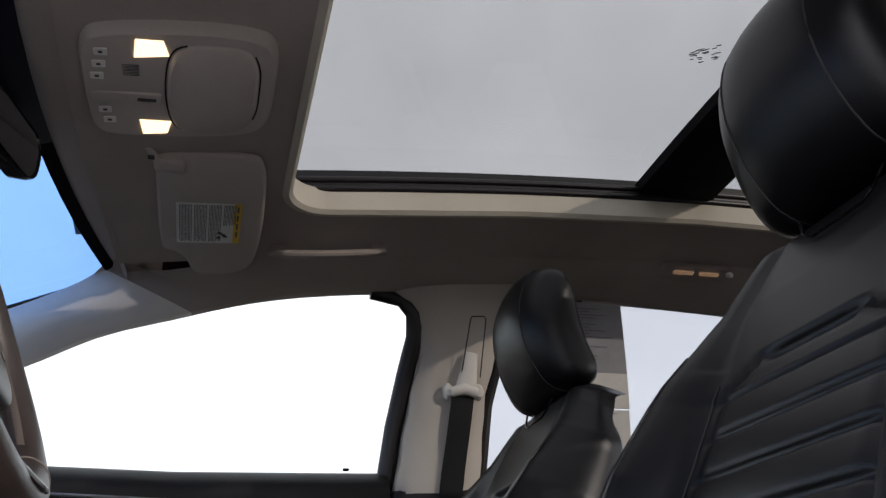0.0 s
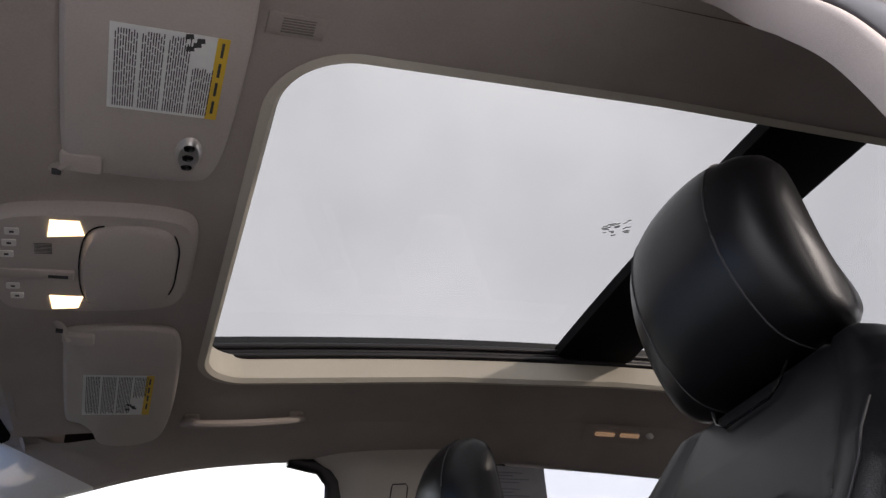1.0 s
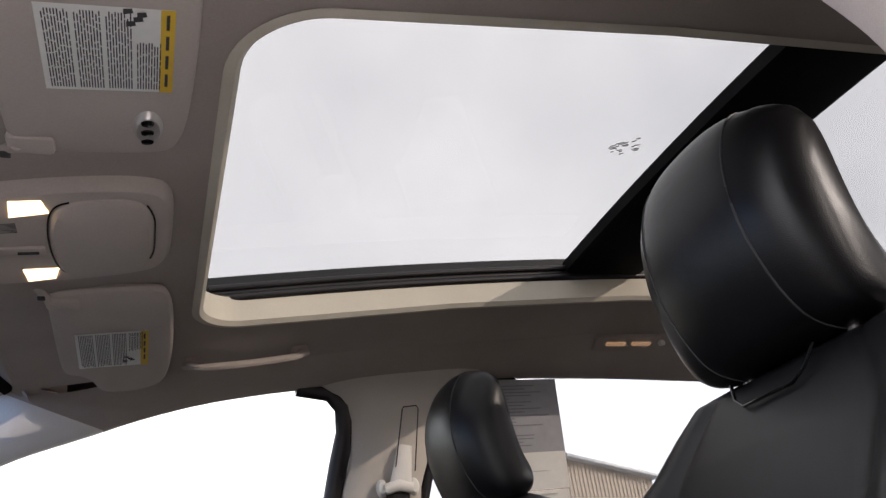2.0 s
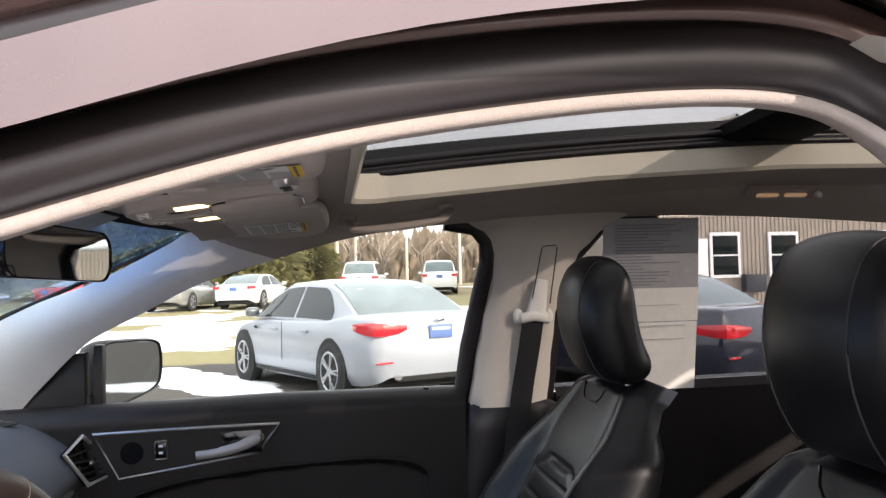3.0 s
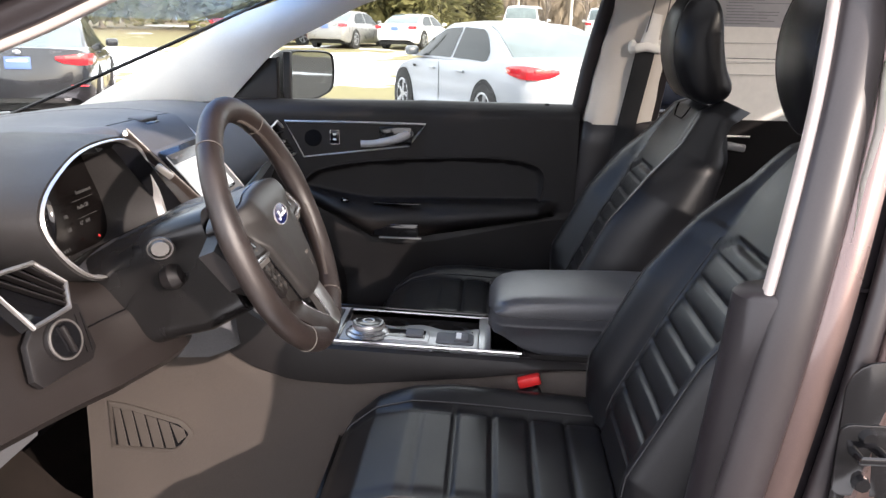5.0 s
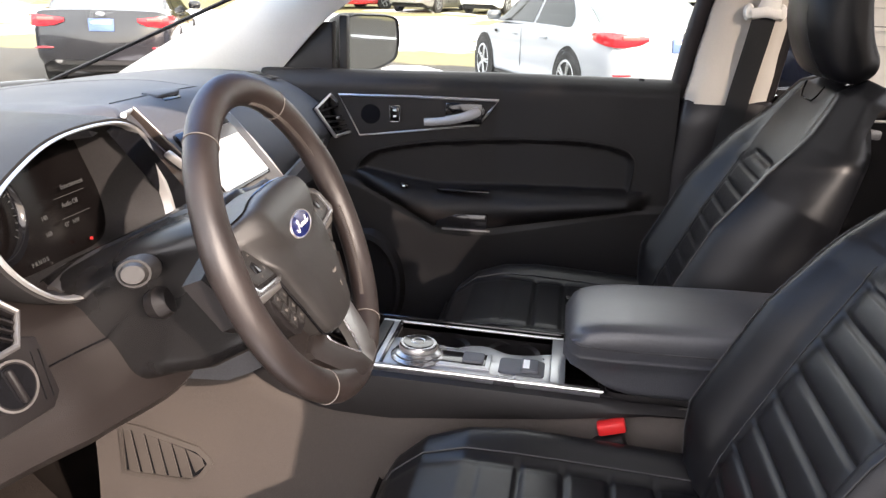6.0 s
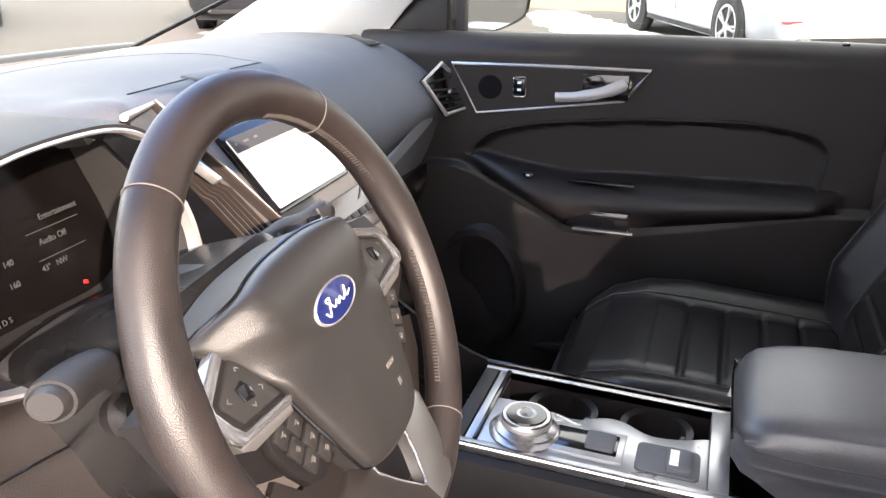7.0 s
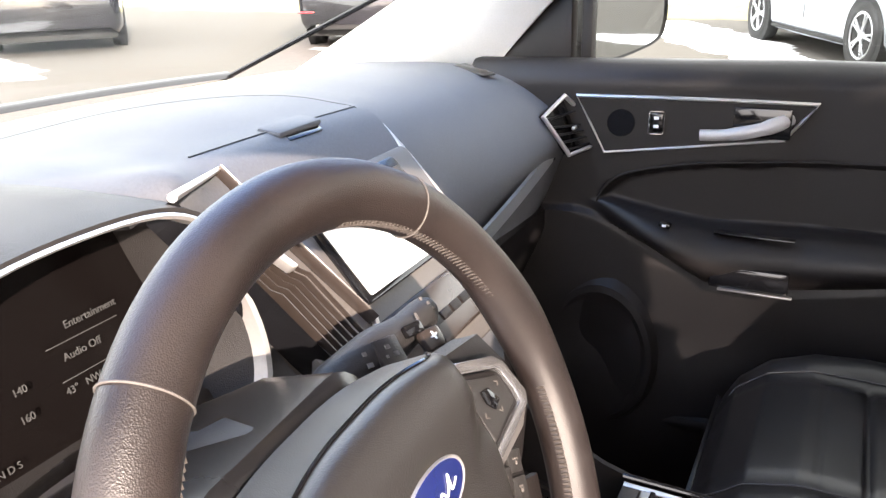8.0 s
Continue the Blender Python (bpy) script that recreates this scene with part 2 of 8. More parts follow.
def spline(pts, n, closed=False):
    """n points along a smooth curve through pts."""
    p = [Vector(q) for q in pts]
    out, k = [], len(p)
    segs = k if closed else k - 1
    for i in range(n):
        u = i / (n if closed else n - 1) * segs
        a = min(int(u), segs - 1)
        f = u - a
        def g(j):
            return p[j % k] if closed else p[max(0, min(k - 1, j))]
        p0, p1, p2, p3 = g(a - 1), g(a), g(a + 1), g(a + 2)
        out.append(0.5 * ((2 * p1) + (p2 - p0) * f + (2 * p0 - 5 * p1 + 4 * p2 - p3) * f * f + (3 * p1 - p0 - 3 * p2 + p3) * f ** 3))
    return out


def sweep(path, radii, side=None, sides=10, closed=False, offset=(0, 0), bm=None, cap=True):
    """A tube along path. radii: r or (r_n, r_b). side: reference direction; the profile's second axis lies near it."""
    p = [Vector(q) for q in path]
    n = len(p)
    if not isinstance(radii, list):
        radii = [radii] * n
    ref = Vector(side) if side else Vector((0, 0, 1))
    rows = []
    for i in range(n):
        a = p[(i - 1) % n] if (closed or i > 0) else p[i]
        b = p[(i + 1) % n] if (closed or i < n - 1) else p[i]
        t = (b - a).normalized()
        nn = ref.cross(t)
        nn = nn.normalized() if nn.length > 1e-6 else Vector((1, 0, 0))
        bb = t.cross(nn).normalized()
        r = radii[i] if isinstance(radii[i], tuple) else (radii[i], radii[i])
        c = p[i] + nn * offset[0] + bb * offset[1]
        rows.append([c + nn * r[0] * math.cos(2 * math.pi * j / sides) + bb * r[1] * math.sin(2 * math.pi * j / sides) for j in range(sides)])
    return grid_mesh(rows, close_u=closed, close_v=True, bm=bm, cap=cap and not closed)


def lathe(profile, n=32, at=None, bm=None, cap=False):
    """Turns (r, z) points round the z axis."""
    own = bmesh.new()
    rows = [[Vector((max(r, 1e-5) * math.cos(2 * math.pi * j / n), max(r, 1e-5) * math.sin(2 * math.pi * j / n), z)) for j in range(n)] for r, z in profile]
    grid_mesh(rows, close_v=True, bm=own, cap=cap)
    if at is not None:
        own.transform(at)
    return merge(bm, own)


def prism(outline, depth, at=None, bevel=0.0, bm=None):
    """A flat outline (x, y) raised along z by depth."""
    own = bmesh.new()
    f = own.faces.new([own.verts.new((x, y, 0)) for x, y in outline])
    ret = bmesh.ops.extrude_face_region(own, geom=[f], use_keep_orig=True)
    for v in [g for g in ret["geom"] if isinstance(g, bmesh.types.BMVert)]:
        v.co.z += depth
    if bevel > 0:
        top = [e for e in own.edges if all(abs(v.co.z - depth) < 1e-6 for v in e.verts)]
        bmesh.ops.bevel(own, geom=top, offset=bevel, segments=2, profile=0.5, affect="EDGES")
    if at is not None:
        own.transform(at)
    return merge(bm, own)


def rrect(w, h, r, n=5, cx=0.0, cy=0.0):
    """A rounded rectangle's outline."""
    out = []
    for k, (sx, sy) in enumerate(((1, 1), (-1, 1), (-1, -1), (1, -1))):
        for i in range(n + 1):
            a = math.pi / 2 * (k + i / n)
            out.append((cx + sx * (w / 2 - r) + r * math.cos(a), cy + sy * (h / 2 - r) + r * math.sin(a)))
    return out


def axes(o, x, y, z):
    """A pose from an origin and three directions."""
    m = Matrix((Vector(x).normalized(), Vector(y).normalized(), Vector(z).normalized())).transposed().to_4x4()
    return Matrix.Translation(o) @ m


def lerp_key(keys, u):
    """Linear values between (u, value...) keys."""
    if u <= keys[0][0]:
        return keys[0][1:]
    for a, b in zip(keys, keys[1:]):
        if u <= b[0]:
            f = (u - a[0]) / (b[0] - a[0])
            return tuple(p + (q - p) * f for p, q in zip(a[1:], b[1:]))
    return keys[-1][1:]


def smooth_key(keys, u):
    """Eased values between (u, value...) keys."""
    if u <= keys[0][0]:
        return keys[0][1:]
    for a, b in zip(keys, keys[1:]):
        if u <= b[0]:
            f = (u - a[0]) / (b[0] - a[0])
            f = f * f * (3 - 2 * f)
            return tuple(p + (q - p) * f for p, q in zip(a[1:], b[1:]))
    return keys[-1][1:]


def letters(text, size, m, material, parent, name="lettering", depth=0.0004):
    """Raised lettering in the built-in font as a mesh."""
    cu = bpy.data.curves.new(name, "FONT")
    cu.body, cu.size, cu.extrude = text, size, depth
    cu.align_x, cu.align_y = "CENTER", "CENTER"
    tmp = bpy.data.objects.new("tmp_text", cu)
    scene.collection.objects.link(tmp)
    dg = bpy.context.evaluated_depsgraph_get()
    me = bpy.data.meshes.new_from_object(tmp.evaluated_get(dg))
    bpy.data.objects.remove(tmp)
    bpy.data.curves.remove(cu)
    me.materials.clear()
    me.materials.append(M[material])
    me.transform(m)
    ob = new(name, me)
    ob.parent = parent
    return ob


# ---- the car's shell ----
def liner_z(x, y):
    z = 1.5127 + 0.1343 * x -0.0308 * x * x -0.0082 * x ** 3
    d = max(0.0, abs(y) - 0.40)
    return z - 0.9 * d * d


HOLE_X0, HOLE_X1, HOLE_Y = 0.282, 2.02, 0.392


def hole_outline(grow=0.0, n=10):
    return rrect(HOLE_X1 - HOLE_X0 + 2 * grow, 2 * (HOLE_Y + grow), 0.085 + grow, n, (HOLE_X0 + HOLE_X1) / 2, 0.0)


def outer_outline(x0, x1, y, n=10):
    """Points on a rectangle, one for each point of the hole's outline."""
    cx, out = (x0 + x1) / 2, []
    for hx, hy in hole_outline(0, n):
        dx, dy = (hx - (HOLE_X0 + HOLE_X1) / 2) / ((HOLE_X1 - HOLE_X0) / 2), hy / HOLE_Y
        k = 1 / max(abs(dx), abs(dy))
        out.append((cx + dx * k * (x1 - x0) / 2, dy * k * y))
    return out


def dense(outline, per=4):
    out = []
    for i, a in enumerate(outline):
        b = outline[(i + 1) % len(outline)]
        out += [(a[0] + (b[0] - a[0]) * k / per, a[1] + (b[1] - a[1]) * k / per) for k in range(per)]
    return out


def front_bow(y):
    """How far the front edge of the roof lining sweeps back towards the sides."""
    return 0.030 * (y / 0.545) ** 2


def build_headliner():
    inner, outer = dense(hole_outline()), dense(outer_outline(-0.040, 2.35, 0.545))
    rows = []
    for k in range(9):
        f = k / 8
        rows.append([Vector((a[0] + (b[0] - a[0]) * f, a[1] + (b[1] - a[1]) * f, 0)) for a, b in zip(inner, outer)])
    for r in rows:
        for p in r:
            p.x += front_bow(p.y) * max(0.0, min(1.0, (HOLE_X0 - p.x) / (HOLE_X0 + 0.040)))
            p.z = liner_z(p.x, p.y)
    bm = grid_mesh(rows, close_v=True)
    ob = link_mesh("ceiling", bm, "liner")
    tagged(ob, "taupe woven headliner with a panoramic sunroof opening", "ceiling", kind="structure")
    # cream lip round the opening
    a, b, c = dense(hole_outline(0.0)), dense(hole_outline(-0.006)), dense(hole_outline(0.012))
    rows = [[Vector((p[0], p[1], liner_z(*p) - 0.002)) for p in c], [Vector((p[0], p[1], liner_z(*p) - 0.004)) for p in a],
            [Vector((p[0], p[1], liner_z(*p) + 0.004)) for p in b],
            [Vector((p[0] + 0, p[1], liner_z(*p) + 0.052)) for p in a]]
    lip = link_mesh("trim_sunroof_lip", grid_mesh(rows, close_v=True), "cream")
    tagged(lip, "cream padded lip round the sunroof opening", "trim", kind="structure")


build_headliner()

sunroof = thing("sunroof", "tinted panoramic glass sunroof with black rails and a cross beam", "sunroof")


def roof_glass_z(x, y):
    return liner_z(x, 0) + 0.092 + 0.02 * (1 - (y / 0.45) ** 2)


for sgn in (1, -1):
    for k, (dy, dz, rr) in enumerate(((0.006, 0.052, 0.008), (0.010, 0.062, 0.007), (0.008, 0.073, 0.008))):
        bm = sweep([(x, sgn * (HOLE_Y - 0.004 + dy), liner_z(x, 0.3) + dz) for x in np.linspace(HOLE_X0 + 0.02, HOLE_X1, 24)], (rr, rr))
        part("rail", bm, "rubber", sunroof, "black rubber rail")
    bm = solid([[Vector((x, sgn * y, liner_z(x, 0.3) + 0.050 + z)) for x in np.linspace(HOLE_X0 - 0.01, HOLE_X1, 20)] for y, z in ((HOLE_Y + 0.012, 0.0), (HOLE_Y + 0.012, 0.05))], 0.006, (0, sgn, 0))
    part("rail_backing", bm, "gloss", sunroof)
for x0, x1 in ((HOLE_X0 - 0.03, 1.105), (1.115, HOLE_X1 + 0.02)):
    bm = solid([[Vector((x, y, roof_glass_z(x, y))) for y in np.linspace(-0.44, 0.44, 17)] for x in np.linspace(x0, x1, 17)], 0.004, (0, 0, 1))
    part("pane", bm, "roofglass", sunroof, "dark tinted glass panel")
rows = []
for x, dz in ((1.020, 0.062), (1.033, 0.054), (1.185, 0.054), (1.200, 0.062), (1.200, 0.085), (1.020, 0.085)):
    rows.append([Vector((x, y, liner_z(1.07, 0.3) + dz + 0.012 * (1 - (y / 0.42) ** 2))) for y in np.linspace(-0.40, 0.40, 15)])
part("cross_beam", grid_mesh(rows, close_u=True), "beam", sunroof, "black cross beam between the two glass panels")
bm = bmesh.new()
random.seed(4)
for k in range(26):
    u, v = random.uniform(-1, 1), random.uniform(-1, 1)
    x, y = 0.952 + 0.022 * u + 0.008 * v, 0.0 + 0.020 * v - 0.012 * u
    rbox((random.uniform(0.003, 0.012), 0.0022, 0.0006), 0, Matrix.Translation((x, y, roof_glass_z(x, y) - 0.0012)) @ pose(0, 0, 0, 0, 0, -30 + random.uniform(-12, 12)), bm=bm)
part("etched_mark", bm, mat("etched_grey", (0.42, 0.43, 0.45), 0.7), sunroof, "small grey etched maker's mark on the glass", smooth=False)

W_EDGE = [(-0.44, 0.745, 1.125), (-0.372, 0.73, 1.198), (-0.277, 0.712, 1.287), (-0.15, 0.70, 1.352), (-0.037, 0.69, 1.408), (0.10, 0.684, 1.450),
          (0.20, 0.68, 1.480), (0.31, 0.678, 1.505), (0.43, 0.675, 1.521), (0.545, 0.672, 1.530), (0.68, 0.67, 1.536), (0.85, 0.67, 1.537),
          (1.06, 0.67, 1.540), (1.37, 0.667, 1.528), (1.8, 0.645, 1.49), (2.30, 0.60, 1.40)]
U_EDGE = [(-0.84, 0.67, 1.115), (-0.60, 0.660, 1.250), (-0.485, 0.656, 1.314), (-0.36, 0.664, 1.376), (-0.241, 0.664, 1.420), (-0.10, 0.655, 1.490), (-0.015, 0.618, 1.532)]
U_EDGE += [(x, 0.545 if x > 0.1 else 0.585, liner_z(x, 0.545)) for x in (0.06, 0.22, 0.36, 0.50, 0.66, 0.84, 1.06, 1.37, 1.8, 2.35)]


def build_side_rail(sgn):
    n = 64
    lo, hi = spline(W_EDGE, n), spline(U_EDGE, n)
    rows = []
    for f in (0, 0.04, 0.2, 0.4, 0.6, 0.8, 0.96, 1.0):
        bulge = math.sin(math.pi * f)
        r = []
        for i, (a, b) in enumerate(zip(lo, hi)):
            p = a.lerp(b, f)
            k = 0.030 if i < n * 0.34 else 0.018
            lift = 0.022 * (1 - f) if sgn < 0 else 0.0
            r.append(Vector((p.x, sgn * (p.y - bulge * k * 0.75 - lift * 2), p.z - bulge * 0.004 + lift)))
        rows.append(r)
    edge = [Vector((p.x, sgn * (abs(p.y) + (0.03 if sgn > 0 else 0.01)), p.z + 0.004)) for p in rows[0]]
    full = [edge] + rows
    cut = int(n * 0.345)
    pa = link_mesh("trim_pillar", grid_mesh([r[:cut + 1] for r in full]), "trim")
    tagged(pa, "pale grey windscreen pillar trim", "trim", kind="structure")
    ra = link_mesh("trim_roof_rail", grid_mesh([r[cut:] for r in full]), "liner")
    tagged(ra, "taupe roof rail trim above the side windows", "trim", kind="structure")


for sgn in (1, -1):
    build_side_rail(sgn)


def build_b_pillar(sgn):
    keys = [(1.10, 0.556, 0.738, 0.745), (1.20, 0.573, 0.748, 0.738), (1.30, 0.590, 0.758, 0.728), (1.40, 0.614, 0.782, 0.712), (1.46, 0.612, 0.815, 0.700), (1.50, 0.592, 0.856, 0.688), (1.535, 0.55, 0.90, 0.668), (1.555, 0.52, 0.93, 0.62)]
    rows = []
    for z in np.linspace(1.108, 1.555, 20):
        x0, x1, y = smooth_key(keys, z)
        if sgn < 0:
            x0 += 0.075
        r = [Vector((x0 - 0.004, sgn * (y + 0.045), z))]
        for f in np.linspace(0, 1, 14):
            belly = 0.018 * (1 - (2 * f - 1) ** 4)
            r.append(Vector((x0 + (x1 - x0) * f, sgn * (y - belly), z)))
        r.append(Vector((x1 + 0.004, sgn * (y + 0.045), z)))
        rows.append(r)
    ob = link_mesh("trim_pillar", grid_mesh(rows), "taupe")
    tagged(ob, "pale taupe moulded door pillar trim", "trim", kind="structure")
    rows = []
    for z in np.linspace(0.30, 1.112, 14):
        x0, x1 = (0.47 + 0.085 * (z - 0.30) / 0.8, 0.76)
        if z < 0.8:
            x0 -= 0.0
        y = 0.745 + 0.012 * (1.1 - z)
        nose = [Vector((x0 + 0.022 - 0.034 * math.sin(u), sgn * (y + 0.022 + 0.034 * math.cos(u)), z)) for u in np.linspace(0.0, 2.7, 12)]
        rows.append(nose + [Vector((x0 + 0.02 + (x1 - x0 - 0.02) * f, sgn * (y - 0.010 - 0.008 * (1 - (2 * f - 1) ** 4)), z)) for f in np.linspace(0.08, 1, 9)] + [Vector((x1, sgn * (y + 0.05), z))])
    top = rows[-1]
    mid = Vector((0.64, sgn * 0.775, 0.0))
    for s, dz in ((0.93, 0.005), (0.80, 0.008), (0.02, 0.009)):
        rows.append([Vector((mid.x + (p.x - mid.x) * s, mid.y + (p.y - mid.y) * s, p.z + dz)) for p in top])
    ob = link_mesh("trim_pillar_lower", grid_mesh(rows), "rubber")
    tagged(ob, "black lower pillar trim with a rounded rubber edge", "trim", kind="structure")


for sgn in (1, -1):
    build_b_pillar(sgn)


# aperture of the driver's door: trim strip, rubber seal, painted flange and roof rail
APERTURE = [(-0.62, -0.785, 1.02), (-0.44, -0.742, 1.16), (-0.277, -0.715, 1.285), (-0.15, -0.70, 1.345), (-0.036, -0.690, 1.397), (0.099, -0.680, 1.442), (0.235, -0.664, 1.481), (0.37, -0.650, 1.505),
            (0.48, -0.638, 1.517), (0.555, -0.632, 1.516), (0.600, -0.634, 1.501), (0.630, -0.652, 1.468), (0.634, -0.672, 1.425), (0.624, -0.702, 1.372), (0.603, -0.745, 1.28), (0.572, -0.784, 1.14), (0.545, -0.80, 1.0), (0.50, -0.81, 0.75), (0.47, -0.81, 0.45)]


def aperture_frame(n=110):
    p = spline(APERTURE, n)
    out, mid = [], Vector((0.05, -0.72, 1.15))
    for i in range(n):
        t = (p[min(n - 1, i + 1)] - p[max(0, i - 1)]).normalized()
        bb = Vector((0, -1, 0.12))
        bb = (bb - t * bb.dot(t)).normalized()
        nn = bb.cross(t).normalized()
        if nn.dot(p[i] - mid) < 0:
            nn = -nn
        out.append((p[i], nn, bb))
    return out


AF = aperture_frame()


def band(profile, i0=0, i1=None):
    """A band along the door aperture; profile: (away from the opening, outwards) points."""
    rows = []
    for p, nn, bb in AF[i0:i1]:
        rows.append([p + nn * a + bb * b for a, b in profile])
    return grid_mesh(rows)


def ring_profile(ca, cb, ra, rb, n=14, a0=0, a1=360):
    return [(ca + ra * math.cos(radians(a0 + (a1 - a0) * k / n)), cb + rb * math.sin(radians(a0 + (a1 - a0) * k / n))) for k in range(n + 1)]


def aperture_index(x, z):
    return min(range(len(AF)), key=lambda i: (AF[i][0].x - x) ** 2 + (AF[i][0].z - z) ** 2)


i_joint_a, i_joint_b, i_end = aperture_index(0.099, 1.442), aperture_index(0.605, 1.50), aperture_index(0.572, 1.14)
for i0, i1, m in ((0, i_joint_a + 1, "edge_trim"), (i_joint_a + 1, i_joint_b + 1, "liner"), (i_joint_b + 1, i_end + 1, "edge_trim")):
    ob = link_mesh("trim_aperture", band([(0.010, -0.03), (0.000, -0.012)] + ring_profile(0.004, 0.0, 0.0055, 0.005, 8, 200, 40), i0, i1 + 1 if i1 < len(AF) else None), m)
    tagged(ob, "thin taupe trim edge along the open driver's doorway", "trim", kind="structure")
seal = thing("door_seal", "black rubber bulb seal round the open doorway", "door seal")
part("bulb", band(ring_profile(0.030, 0.004, 0.0235, 0.016, 20)), "seal", seal, "thick hollow rubber bulb")
part("lip", band([(0.047, -0.010), (0.050, 0.004), (0.053, 0.006), (0.055, 0.001)]), "gloss", seal, "thin black sealing lip")
flange = link_mesh("door_frame", band([(0.050, -0.012), (0.052, 0.002), (0.060, 0.008), (0.072, 0.009), (0.082, 0.004), (0.086, -0.010)]), "bronze")
tagged(flange, "bronze painted body flange round the open doorway", "door frame", kind="structure")
gap = link_mesh("door_frame", band([(0.086, -0.012), (0.090, -0.020), (0.112, -0.020), (0.116, -0.008)]), "rubber")
tagged(gap, "black rubber channel in the door frame", "door frame", kind="structure")
seal2 = link_mesh("door_seal", band(ring_profile(0.108, -0.006, 0.012, 0.010, 12)), "seal")
tagged(seal2, "slim black rubber weather strip on the body side", "door seal")
rail = link_mesh("roof_rail", band([(0.116, -0.012), (0.120, 0.006), (0.132, 0.016), (0.150, 0.012), (0.165, -0.004), (0.185, -0.030)]), "bronze")
tagged(rail, "glossy bronze painted outer roof rail", "car body", kind="structure")


def build_roof():
    def z_out(x, y):
        return liner_z(x, 0) + 0.098 - 0.10 * max(0, abs(y) - 0.3) ** 1.2
    inner, outer = dense(hole_outline(0.035)), dense(outer_outline(-0.10, 2.42, 0.60))
    rows = [[Vector((a[0] + (b[0] - a[0]) * f, a[1] + (b[1] - a[1]) * f, 0)) for a, b in zip(inner, outer)] for f in (0, 0.2, 0.4, 0.6, 0.8, 1)]
    for r in rows:
        for p in r:
            p.z = z_out(p.x, p.y)
    ob = link_mesh("roof", grid_mesh(rows, close_v=True), "bronze")
    tagged(ob, "bronze painted steel roof skin", "roof", kind="structure")
    # outer body sides, rear end and floor close the cabin
    for sgn in (1, -1):
        lo = spline(W_EDGE, 40)
        rows = [[Vector((p.x, sgn * (p.y + 0.035), p.z + 0.006)) for p in lo], [Vector((p.x, sgn * (p.y + 0.03), p.z + 0.05)) for p in lo],
                [Vector((p.x, sgn * min(p.y, 0.60), max(p.z + 0.07, z_out(p.x, 0.6)))) if p.x > 0.0 else Vector((p.x - 0.02, sgn * (p.y - 0.015), p.z + 0.062)) for p in lo]]
        # outer pillar skin added wide enough to block sun from the dash
        if sgn < 0:
            rows = [
                [Vector((p.x, -(p.y + 0.045), p.z + 0.035)) for p in lo], [Vector((p.x - 0.015, -(p.y + 0.015), p.z + 0.085)) for p in lo],
                [Vector((p.x - 0.025, -(p.y - 0.045), p.z + 0.100)) for p in lo], [Vector((p.x - 0.025, -(p.y - 0.085), p.z + 0.092)) for p in lo]]
            tagged(link_mesh("roof_rail", grid_mesh(rows), "bronze"), "bronze painted outer screen pillar and roof rail", "car body", kind="structure")
        if sgn > 0:
            tagged(link_mesh("roof_rail", grid_mesh(rows), "bronze"), "bronze painted outer roof rail", "car body", kind="structure")


build_roof()

# closing walls of the cabin: rear end, sides behind the front doors, floor, firewall
bm = bmesh.new()
rbox((0.05, 1.62, 0.85), 0.01, (2.36, 0, 0.72), bm=bm)
rbox((0.05, 0.28, 0.50), 0.01, (2.36, 0.70, 1.35), bm=bm)
rbox((0.05, 0.28, 0.50), 0.01, (2.36, -0.70, 1.35), bm=bm)
tagged(link_mesh("wall_rear", bm, "plastic"), "dark tailgate lining behind the rear seats", "wall", kind="structure")
bm = bmesh.new()
rbox((3.2, 1.60, 0.05), 0.01, (0.80, 0, 0.315), bm=bm)
tagged(link_mesh("floor", bm, "carpet"), "dark grey carpeted car floor", "floor", kind="structure")
bm = bmesh.new()
rbox((0.05, 1.56, 0.72), 0.01, (-0.93, 0, 0.68), bm=bm)
rbox((0.5, 0.05, 0.72), 0.01, (-0.66, 0.78, 0.70), bm=bm)
rbox((0.36, 0.05, 0.72), 0.01, (-0.74, -0.78, 0.70), bm=bm)
tagged(link_mesh("wall_firewall", bm, "carpet"), "carpeted bulkhead ahead of the footwells", "wall", kind="structure")


